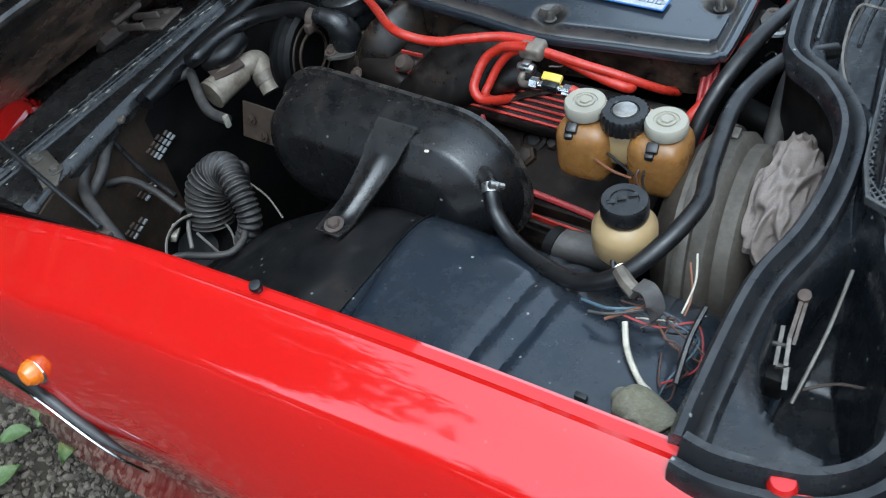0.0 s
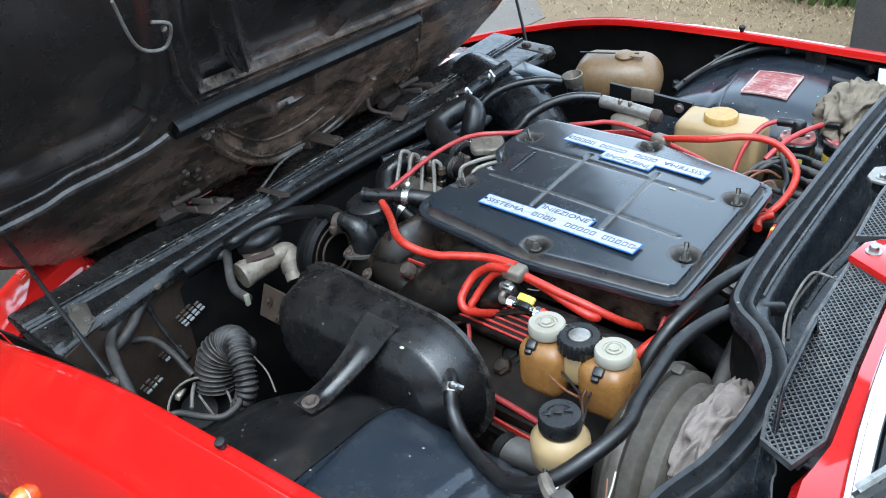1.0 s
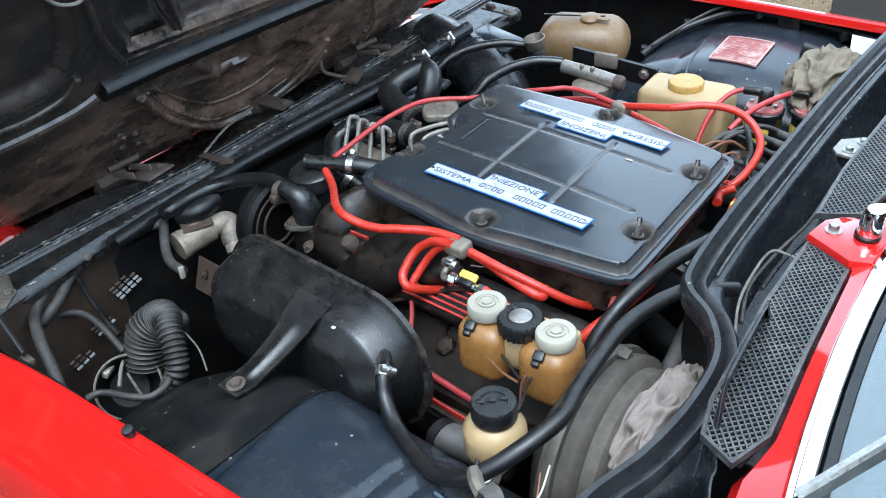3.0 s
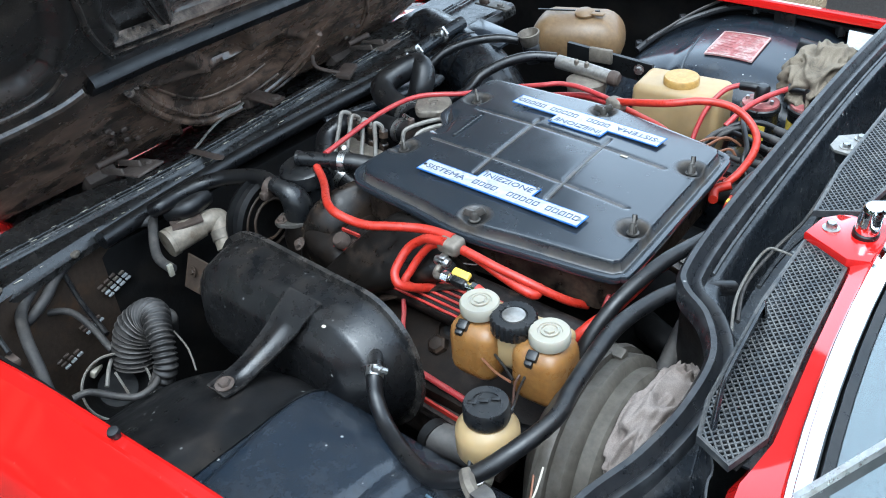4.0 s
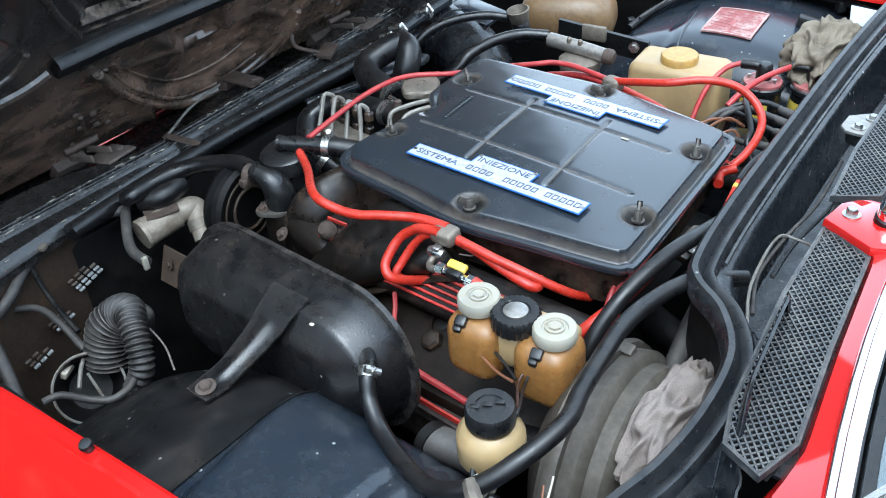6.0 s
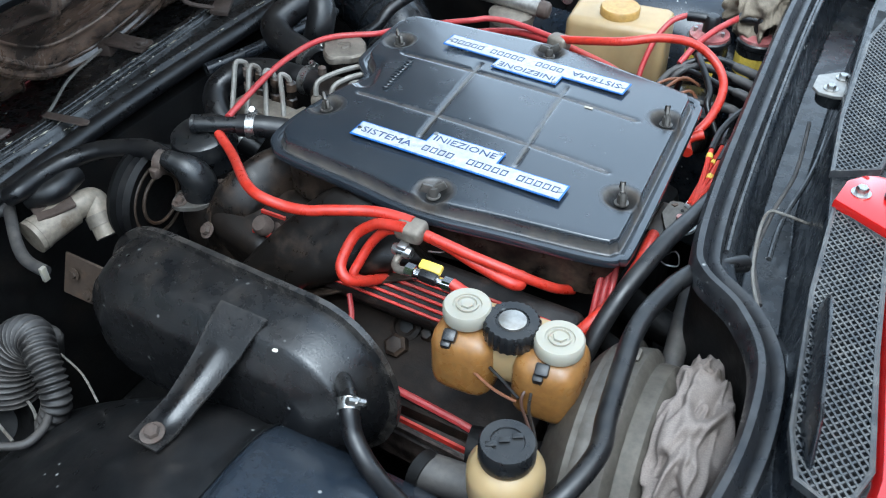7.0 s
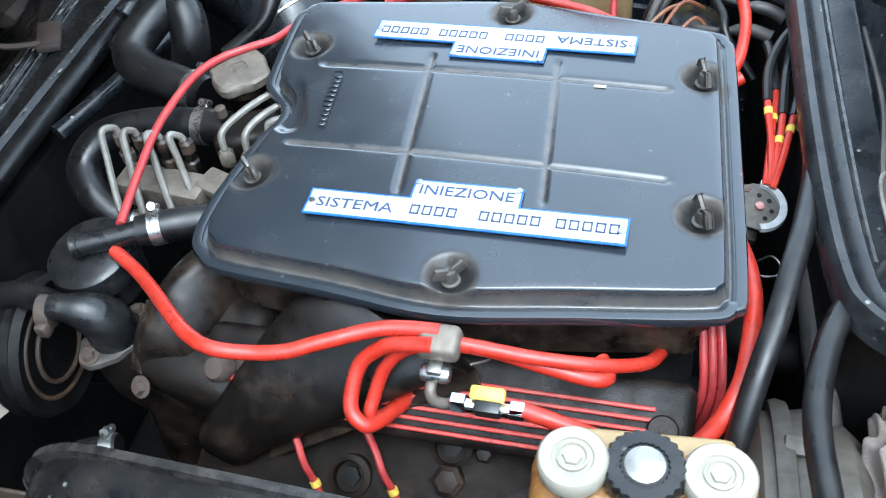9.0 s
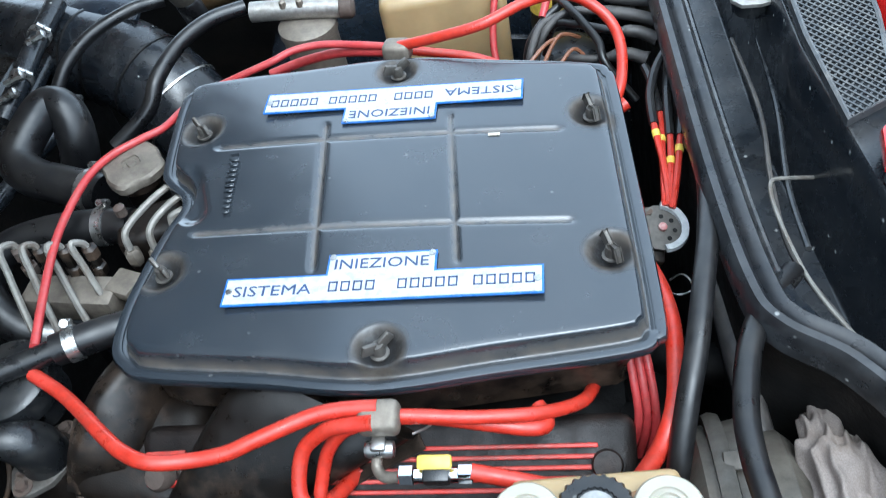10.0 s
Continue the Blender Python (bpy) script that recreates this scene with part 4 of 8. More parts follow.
def on_hood(u, v, h=0.0):
    """A place on the open bonnet, whose rear part curls up away from the engine."""
    k = min(max((v + 0.05) / 0.02, 0.0), len(HOODLINE) - 2.0)
    a, b = HOODLINE[int(k)], HOODLINE[int(k) + 1]
    f = k - int(k)
    lean = a[3] + (b[3] - a[3]) * f
    return Vector((a[1] + (b[1] - a[1]) * f + h * math.sin(lean), u, a[2] + (b[2] - a[2]) * f - h * math.cos(lean)))


def tub(x, lo, hi, soft):
    return ease(lo, lo + soft, x) * (1 - ease(hi - soft, hi, x))


RECESS = [
    (0.019, 0.02, [(-0.745, 0.486), (-0.610, 0.446), (-0.533, 0.450), (-0.454, 0.457), (-0.417, 0.488), (-0.412, 0.550), (-0.432, 0.654), (-0.465, 0.829), (-0.661, 0.928)]),
    (0.016, 0.015, [(-0.391, 0.668), (-0.356, 0.562), (-0.298, 0.459), (-0.230, 0.474), (-0.291, 0.589), (-0.331, 0.695), (-0.406, 0.726)]),
    (0.016, 0.015, [(-0.286, 0.614), (-0.223, 0.487), (-0.052, 0.480), (0.001, 0.559), (-0.316, 0.689)]),
    (0.018, 0.008, [(-0.167, 0.366), (-0.048, 0.394), (-0.004, 0.281), (-0.085, 0.276)]),
    (0.012, 0.008, [(-0.114, 0.115), (-0.045, -0.030), (0.041, -0.113), (0.092, -0.065), (0.025, 0.021)]),
    (0.013, 0.016, [(-0.267, 0.341), (-0.213, 0.264), (-0.136, 0.180), (-0.049, 0.115), (0.034, 0.101), (0.119, 0.156), (0.146, 0.236), (0.060, 0.299), (-0.089, 0.281), (-0.199, 0.303)]),
]


def inside_by(u, v, poly):
    """How far a point lies inside an outline; negative outside."""
    near, inside = 9.0, False
    for (a, b), (c, d) in zip(poly, poly[1:] + poly[:1]):
        du, dv = c - a, d - b
        t = min(1.0, max(0.0, ((u - a) * du + (v - b) * dv) / (du * du + dv * dv)))
        near = min(near, math.hypot(u - a - t * du, v - b - t * dv))
        if (b > v) != (d > v) and u < du * (v - b) / dv + a:
            inside = not inside
    return near if inside else -near


def hood_relief(u, v):
    h = 0.028
    for depth, soft, poly in RECESS:
        if min(p[0] for p in poly) - 0.03 < u < max(p[0] for p in poly) + 0.03 and min(p[1] for p in poly) - 0.03 < v < max(p[1] for p in poly) + 0.03:
            k = inside_by(u, v, poly)
            h += 0.004 * math.exp(-((k + 0.006) / 0.006) ** 2) - depth * ease(0.0, soft, k)
    return max(h, 0.006)


bm = bmesh.new()
sheet(bm, lambda s, v: on_hood(hood_u(s, 1.16 * v - 0.01), 1.16 * v - 0.01, -0.012 - 0.05 * (1 - (2 * s - 1) ** 2) * ease(0, 0.3, v)), 40, 50, 0.0015)
hood = part("bonnet", bm, M_RED, car, "open bonnet, red outside, black lined underneath")
bm = bmesh.new()
sheet(bm, lambda s, v: on_hood(hood_u(s, 1.16 * v - 0.01), 1.16 * v - 0.01, -0.006 + 0.008 * (abs(2 * s - 1) > 0.99)), 50, 60, 0.0012)
part("skin", bm, M_REDDULL, hood, "dull dirty red inner skin")
bm = bmesh.new()
sheet(bm, lambda s, v: on_hood(hood_u(s, 0.02 + 1.1 * v, 0.03), 0.02 + 1.1 * v, hood_relief(hood_u(s, 0.02 + 1.1 * v, 0.03), 0.02 + 1.1 * v) * (0.15 + 0.85 * ease(0, 0.05, v) * (1 - ease(0.95, 1.0, abs(2 * s - 1))))), 230, 220)
part("inner_frame", bm, M_HOODIN, hood, "black stamped bonnet frame", sharp=60)


def bead(pts, r):
    """A pressed bead on the bonnet frame."""
    bm = bmesh.new()
    path = [on_hood(q.x, q.y, max(hood_relief(q.x, q.y), 0.004)) for q in smooth_path([(u, v, 0.0) for u, v in pts], 14)]
    sweep(bm, path, [(-r, -0.004), (r, -0.004), (0.7 * r, 0.5 * r), (0.3 * r, 0.8 * r), (-0.3 * r, 0.8 * r), (-0.7 * r, 0.5 * r)], up=tuple(BN))
    part("pressed_bead", bm, M_HOODIN, hood, sharp=25)


bead([(-0.778, 0.353), (-0.687, 0.335), (-0.577, 0.339), (-0.528, 0.357), (-0.457, 0.362), (-0.393, 0.373), (-0.357, 0.392)], 0.011)
bead([(-0.772, 0.410), (-0.685, 0.388), (-0.578, 0.388), (-0.530, 0.407), (-0.471, 0.407), (-0.419, 0.425), (-0.399, 0.463)], 0.006)
bead([(-0.268, 0.332), (-0.205, 0.234), (-0.117, 0.135), (-0.011, 0.062), (0.081, 0.056), (0.168, 0.115), (0.198, 0.226)], 0.009)
bead([(-0.275, 0.339), (-0.182, 0.206), (-0.046, 0.074), (0.079, 0.049), (0.180, 0.077), (0.217, 0.175)], 0.0055)
bead([(-0.257, 0.339), (-0.176, 0.225), (-0.054, 0.111), (0.057, 0.096), (0.128, 0.130)], 0.004)
bead([(-0.242, 0.341), (-0.169, 0.245), (-0.063, 0.153), (0.035, 0.143), (0.088, 0.172)], 0.0035)
bead([(0.199, 0.465), (0.289, 0.321), (0.341, 0.181)], 0.004)
bead([(-0.422, 0.671), (-0.397, 0.603), (-0.367, 0.532), (-0.319, 0.454)], 0.006)
bead([(-0.312, 0.620), (-0.277, 0.548), (-0.234, 0.482)], 0.005)
bead([(-0.277, 0.213), (-0.252, 0.119), (-0.240, 0.045)], 0.005)
bead([(0.285, 0.309), (0.347, 0.203), (0.354, 0.119)], 0.005)
bm = bmesh.new()
rail = [(-0.354, 0.408), (-0.249, 0.415), (-0.131, 0.414), (-0.014, 0.413), (0.124, 0.411), (0.214, 0.410)]
sweep(bm, [on_hood(u, v, 0.034) for u, v in rail], [(-0.018, -0.012), (0.018, -0.012), (0.018, 0.004), (0.013, 0.0095), (0.006, 0.0075), (-0.006, 0.0075), (-0.013, 0.0125), (-0.018, 0.006)], up=(0.766, 0, -0.643))
rail_ob = part("cross_rail", bm, M_RUBBER, hood, "black rubber-edged cross rail")
bm = bmesh.new()
sweep(bm, [on_hood(u, v, 0.03) for u, v in ((-0.328, 0.484), (-0.171, 0.478), (-0.012, 0.470), (0.173, 0.461), (0.305, 0.456))], [(-0.014, -0.012), (0.014, -0.012), (0.014, 0.004), (0.009, 0.0015), (-0.006, 0.0015), (-0.01, 0.007), (-0.014, 0.004)], up=(0.766, 0, -0.643))
part("rail_flange", bm, M_HOODIN, rail_ob, "dusty painted flange above the rail")
bm = bmesh.new()
tube(bm, [on_hood(-0.5, 0.74, 0.03), on_hood(-0.47, 0.67, 0.04), on_hood(-0.43, 0.655, 0.045), on_hood(-0.425, 0.69, 0.045), on_hood(-0.45, 0.7, 0.04)], 0.0025, 8)
part("catch_loop", bm, M_PIPE, hood, "bent steel catch loop")
for u, v in ((-0.29, 0.23), (-0.255, 0.21), (-0.275, 0.18), (-0.24, 0.165), (-0.28, 0.13), (-0.235, 0.12), (-0.215, 0.15), (0.3, 0.2), (0.33, 0.18), (0.31, 0.15), (0.34, 0.13)):
    bm = bmesh.new()
    lathe(bm, [(0.006, 0), (0.006, 0.004), (0.003, 0.006)], on_hood(u, v, 0.029), BN, 10)
    part("hinge_bolt", bm, M_RUSTY, hood)


def hinge(y0):
    bm = bmesh.new()
    box(bm, (-0.655, y0 + 0.02, 0.785), (0.06, 0.06, 0.006), 0.003, (0, -10, 8))
    box(bm, (-0.68, y0 - 0.018, 0.789), (0.06, 0.005, 0.012), 0.002, (0, -12, 8))
    box(bm, (-0.68, y0 + 0.016, 0.789), (0.06, 0.005, 0.012), 0.002, (0, -12, 8))
    hexbolt(bm, (-0.65, y0 + 0.035, 0.789), r=0.006, h=0.005)
    h = part("bonnet_hinge", bm, M_DUSTY, car, "rusty brown steel bonnet hinge")
    bm = bmesh.new()
    tube(bm, [(-0.705, y0 - 0.03, 0.796), (-0.705, y0 + 0.03, 0.796)], 0.006, 10)
    part("pin", bm, M_RUSTY, h)
    bm = bmesh.new()
    box(bm, on_hood(y0, 0.06, 0.035), (0.05, 0.06, 0.02), 0.004, (0, -50, 0))
    part("arm", bm, M_DUSTY, h)


hinge(-0.28)
hinge(0.33)
catch = thing("bonnet_catch", (-0.651, 0.024, 0.800), "small rusty bonnet catch plate on the front panel", "catch")
c0 = Vector((-0.651, 0.024, 0.800))
bm = bmesh.new()
box(bm, c0, (0.066, 0.036, 0.006), 0.002, (0, 4, 12))
hexbolt(bm, c0 + Vector((0.026, 0.004, 0.003)), r=0.009, h=0.006)
box(bm, c0 + Vector((-0.035, -0.012, -0.01)), (0.02, 0.03, 0.02), 0.003, (0, 0, 18))
part("plate", bm, M_RUSTY, catch)
bm = bmesh.new()
tube(bm, [c0 + Vector((-0.03, -0.03, -0.005)), (-0.674, -0.080, 0.785), (-0.629, -0.154, 0.790), (-0.615, -0.182, 0.790)], 0.0025, 6)
part("cable", bm, M_PIPE, catch)
catch2 = thing("hinge_hook", (-0.627, 0.216, 0.790), "rusty bent steel hinge spring plate", "hinge")
c1 = Vector((-0.621, 0.210, 0.790))
bm = bmesh.new()
box(bm, c1, (0.03, 0.06, 0.01), 0.003, (0, 6, 28))
tube(bm, [c1 + Vector((0, -0.02, 0.004)), c1 + Vector((-0.03, -0.05, 0.02)), c1 + Vector((-0.05, -0.04, 0.035))], 0.004, 8)
part("plate", bm, M_RUSTY, catch2)

# stays
for name_at, top in ((Vector((-0.337, -0.663, 0.820)), on_hood(-0.617, 0.27, 0.01)), (Vector((-0.579, 0.607, 0.825)), Vector((-0.612, 0.620, 0.913)))):
    stay = thing("bonnet_stay", name_at, "thin black steel bonnet stay rod", "stay", "bonnet stays")
    bm = bmesh.new()
    d = (top - name_at)
    tube(bm, [name_at, name_at + d * 0.5, name_at + d * 1.6 if top.y > 0 else top], 0.0035, 8)
    part("rod", bm, M_BLACKTRIM, stay)
    bm = bmesh.new()
    box(bm, name_at - Vector((0, 0, 0.012)), (0.022, 0.014, 0.012), 0.004)
    part("foot", bm, M_RUSTY, stay)

# ---- engine ----
engine = thing("engine", (0, 0, 0.3), "dirty eight-cylinder engine with red-finned cam cover", "engine")
bm = bmesh.new()
box(bm, (-0.02, 0.0, 0.53), (0.46, 0.36, 0.42), 0.03)
part("block", bm, M_DEEP, engine)


def cam_cover(side):
    """A finned cam cover, leaning out from the engine's middle; side -1 is towards the walk."""
    m = pose(-0.005, side * 0.232, 0.775, 0, 0, 0) @ Euler((side * radians(-30), 0, 0)).to_matrix().to_4x4()
    bm = bmesh.new()
    box(bm, (0, 0.0125, -0.008), (0.42, 0.076, 0.036), 0.012, seg=3)
    for v in bm.verts:
        v.co = m @ v.co
    c = part("cam_cover", bm, M_CRACKLE, engine, "black crackle cam cover with red fins")
    for i in range(6):
        bm = bmesh.new()
        box(bm, (0.012, -0.0165 + 0.0085 * i, 0.0115), (0.335, 0.0036, 0.005), 0.0008, seg=1)
        for v in bm.verts:
            v.co = m @ v.co
        part("fin", bm, M_REDFIN, c, "red painted fin" if i == 0 else "")
    for x in (0.178, -0.178):
        bm = bmesh.new()
        lathe(bm, [(0.0125, 0.005), (0.0125, 0.013), (0.011, 0.016), (0.0, 0.016)], m @ Vector((x + 0.008, 0.0105, 0.003)), m.to_3x3() @ Vector((0, 0, 1)), 20)
        part("cap_nut", bm, M_CRACKLE, c)
    return c


cam_cover(-1)
cam_cover(1)
# cylinder head below, with plug wells
bm = bmesh.new()
box(bm, (-0.01, -0.245, 0.665), (0.42, 0.13, 0.13), 0.015, (18, 0, 0))
head_ob = part("cylinder_head", bm, M_HEAD, engine, "brown dirty alloy cylinder head")
for at in ((0.011, -0.241, 0.735), (-0.071, -0.278, 0.725)):
    bm = bmesh.new()
    lathe(bm, [(0.019, -0.012), (0.019, 0.004), (0.014, 0.006), (0.0125, -0.008)], at, (0, -0.55, 0.83), 20)
    part("plug_well", bm, M_HEAD, head_ob)
    bm = bmesh.new()
    lathe(bm, [(0.009, -0.01), (0.009, 0.002), (0.0, 0.003)], at, (0, -0.55, 0.83), 6)
    part("plug", bm, M_DEEP, head_ob)
for at, r in (((0.014, -0.269, 0.730), 0.014), ((0.040, -0.241, 0.735), 0.009)):
    bm = bmesh.new()
    lathe(bm, [(r, -0.01), (r, 0.006), (0.7 * r, 0.01), (0, 0.011)], at, (0, -0.6, 0.8), 6)
    part("nut", bm, M_ENGINE, head_ob)
for a, b in (((-0.116, -0.269, 0.755), (-0.099, -0.290, 0.725)), ((-0.046, -0.267, 0.755), (-0.031, -0.285, 0.725))):
    a, b = Vector(a), Vector(b)
    bm = bmesh.new()
    tube(bm, [a + Vector((-0.01, 0.012, 0.012)), a, a.lerp(b, 0.5) + Vector((0, -0.003, 0.004)), b, b + (b - a) * 0.5], 0.0033, 8)
    lead = part("plug_lead", bm, M_PINKHOSE, engine, "red plug lead")
    bm = bmesh.new()
    lathe(bm, [(0.0046, -0.003), (0.0046, 0.003)], b, b - a, 10)
    part("tag", bm, M_YELLOW, lead)

# lower finned cover beside the tank
low0, low1 = Vector((0.012, -0.313, 0.700)), Vector((0.122, -0.318, 0.700))
ldir = (low1 - low0).normalized()
bm = bmesh.new()
sweep(bm, [low0 - ldir * 0.08 + Vector((0, 0.02, -0.035)), low0.lerp(low1, 0.5) + Vector((0, 0.02, -0.035)), low1 + ldir * 0.05 + Vector((0, 0.02, -0.035))], [(-0.045, -0.03), (0.045, -0.03), (0.045, 0.012), (0.03, 0.022), (-0.035, 0.022), (-0.045, 0.01)])
lowc = part("exhaust_cover", bm, M_CRACKLE, engine, "dark dirty finned lower cover")
for k in range(6):
    bm = bmesh.new()
    o = Vector((0.004 * k, -0.024 + 0.011 * k, -0.0115))
    sweep(bm, [low0 - ldir * 0.07 + o, low0.lerp(low1, 0.5) + o, low1 + ldir * 0.03 + o], [(-0.0017, -0.004), (0.0017, -0.004), (0.0017, 0.003), (-0.0017, 0.003)])
    part("fin", bm, M_REDFIN if k % 2 else M_CRACKLE, lowc)
bm = bmesh.new()
tube(bm, [low0 - ldir * 0.06 + Vector((0, 0.004, 0.02)), low0 + Vector((0, 0.0, 0.018)), low1 + Vector((0, 0, 0.012)), low1 + ldir * 0.06], 0.0045, 8)
part("red_pipe", bm, M_PINKHOSE, engine, "dull red pipe beside the tank")
# cast intake horn that slopes from the air box to the front
LEFT = [(-0.217, -0.270, 0.735), (-0.203, -0.255, 0.755), (-0.182, -0.236, 0.780), (-0.161, -0.213, 0.803), (-0.141, -0.189, 0.822), (-0.120, -0.172, 0.838), (-0.095, -0.159, 0.845)]
RIGHT = [(-0.169, -0.279, 0.715), (-0.152, -0.263, 0.728), (-0.105, -0.252, 0.752), (-0.058, -0.239, 0.775), (-0.015, -0.225, 0.795), (0.012, -0.215, 0.803), (0.030, -0.207, 0.806)]
bm = bmesh.new()
rings = []
for k, (p, q) in enumerate(zip(smooth_path(LEFT, 3), smooth_path(RIGHT, 3))):
    c, a = (p + q) / 2, (q - p) / 2
    w = a.normalized().cross(Vector((-0.75, -0.45, -0.5))).normalized()
    w = w if w.z > 0 else -w
    b = 0.026 + 0.004 * min(k, 6) / 6
    dome = 0.62 if k == 0 else 0.85 if k == 1 else 1.0
    rings.append([bm.verts.new(c + a * (dome * math.copysign(abs(math.cos(t)) ** 0.5, math.cos(t))) + w * (b * dome * (math.copysign(abs(math.sin(t)) ** 0.42, math.sin(t)) - 0.1))) for t in (2 * math.pi * j / 32 for j in range(32))])
for r0, r1 in zip(rings, rings[1:]):
    for j in range(32):
        bm.faces.new((r0[j], r0[(j + 1) % 32], r1[(j + 1) % 32], r1[j]))
bm.faces.new(rings[0])
bm.faces.new(rings[-1])
horn = part("intake_horn", bm, M_DARKCAST, engine, "black cast intake horn", sharp=60)
bm = bmesh.new()
sweep(bm, [p + Vector((0.004, -0.004, -0.003)) for p in smooth_path(RIGHT[1:], 4)], [(-0.008, -0.002), (0.007, -0.002), (0.008, 0.0), (0.007, 0.002), (-0.008, 0.002)])
part("flange", bm, M_ENGINE, horn)
# timing case at the front
bm = bmesh.new()
box(bm, (-0.225, -0.18, 0.70), (0.11, 0.11, 0.2), 0.024, (12, 6, -10), 4)
case = part("timing_case", bm, M_ENGINE, engine, "brown dirty timing case", sharp=60)
bm = bmesh.new()
leg = smooth_path([(-0.19, -0.1, 0.8), (-0.205, -0.135, 0.815), (-0.222, -0.165, 0.819), (-0.236, -0.193, 0.812), (-0.247, -0.213, 0.795), (-0.253, -0.224, 0.765), (-0.257, -0.231, 0.72), (-0.262, -0.24, 0.64)], 5)
sweep(bm, leg, [(-0.03, -0.02), (0.026, -0.02), (0.03, -0.014), (0.03, 0.006), (0.02, 0.014), (-0.02, 0.014), (-0.03, 0.006)], up=(0.15, -1, 0.25))
part("case_leg", bm, M_DARKCAST, case, "black cast front leg", sharp=70)
bm = bmesh.new()
sweep(bm, smooth_path([(-0.262, -0.192, 0.820), (-0.266, -0.207, 0.810), (-0.271, -0.221, 0.795), (-0.275, -0.236, 0.775)], 5), [(-0.007, -0.004), (0.007, -0.004), (0.007, 0.004), (-0.007, 0.004)])
part("joint_flange", bm, M_DARKCAST, case)
bm = bmesh.new()
lathe(bm, [(0.012, -0.006), (0.0125, 0.004), (0.009, 0.009), (0, 0.01)], (-0.185, -0.239, 0.805), (-0.1, -0.6, 0.8), 12)
part("case_nut", bm, M_RUSTY, case, "large rusty nut")
bm = bmesh.new()
for k in range(3):
    a, b = Vector((-0.199, -0.222, 0.810)), Vector((-0.165, -0.221, 0.810))
    d = Vector((0, -0.02, -0.016)) * (k + 0.9 * (k == 1)) / 2
    sweep(bm, [a + d, (a + b) / 2 + d, b + d], [(-0.0015, -0.002), (0.0015, -0.002), (0.0015, 0.0025), (-0.0015, 0.0025)])
part("fin_stub", bm, M_REDFIN, case)
for q in ((-0.265, -0.252, 0.775), (-0.32, -0.231, 0.787), (-0.289, -0.22, 0.744)):
    bm = bmesh.new()
    hexbolt(bm, q, (-0.2, -0.7, 0.7), 0.0065, 0.007)
    part("case_bolt", bm, M_RUSTY, case)
# pulley and belt
bm = bmesh.new()
lathe(bm, [(0.02, -0.02), (0.066, -0.018), (0.07, -0.01), (0.058, -0.004), (0.058, 0.004), (0.07, 0.01), (0.066, 0.018), (0.045, 0.012), (0.02, 0.014)], (-0.4, -0.21, 0.752), (1, 0.1, 0), 40)
pulley = part("pulley", bm, M_DEEP, engine, "black belt pulley")
bm = bmesh.new()
lathe(bm, [(0.064, -0.005), (0.064, 0.005)], (-0.4, -0.21, 0.752), (1, 0.1, 0), 40)
part("belt", bm, M_RUBBER, pulley)
for rr, xx in ((0.05, 0.014), (0.034, 0.016)):
    bm = bmesh.new()
    tube(bm, [(-0.4 + xx - 0.1 * rr * math.cos(0.3 * k), -0.21 + rr * math.cos(0.3 * k), 0.752 + rr * math.sin(0.3 * k)) for k in range(21)], 0.0025, 8, 2, True)
    part("hub_ring", bm, M_RUSTPANEL, pulley, "rusty hub ring" if rr > 0.04 else "")
bm = bmesh.new()
sweep(bm, smooth_path([(-0.41, -0.135, 0.77), (-0.4, -0.05, 0.72), (-0.4, 0.02, 0.62), (-0.4, -0.06, 0.5), (-0.41, -0.2, 0.672)], 6), [(-0.006, -0.003), (0.006, -0.003), (0.006, 0.003), (-0.006, 0.003)])
part("drive_belt", bm, M_RUBBER, pulley)

# ---- air cleaner ----
cleaner = thing("air_cleaner", (0, 0, 0.8), "black pressed-steel air cleaner box with white injection plates", "air cleaner")
RIM = [(-0.222, -0.15), (-0.208, -0.17), (-0.185, -0.18), (-0.09, -0.189), (0.002, -0.199), (0.1, -0.187), (0.203, -0.173), (0.221, -0.162), (0.227, -0.145), (0.218, 0.0), (0.208, 0.135), (0.203, 0.155), (0.188, 0.168), (0.09, 0.187),
       (-0.008, 0.203), (-0.11, 0.197), (-0.215, 0.19), (-0.233, 0.178), (-0.24, 0.157), (-0.2335, 0.065), (-0.224, 0.043), (-0.205, 0.024), (-0.2, 0.003), (-0.211, -0.03), (-0.223, -0.1)]
rim_path = smooth_path([(x, y, 0.866) for x, y in RIM], 5, True)
BOLTS = [(0.010, -0.174), (0.194, -0.087), (0.186, 0.083), (-0.006, 0.168), (-0.194, -0.084), (-0.2, 0.1)]


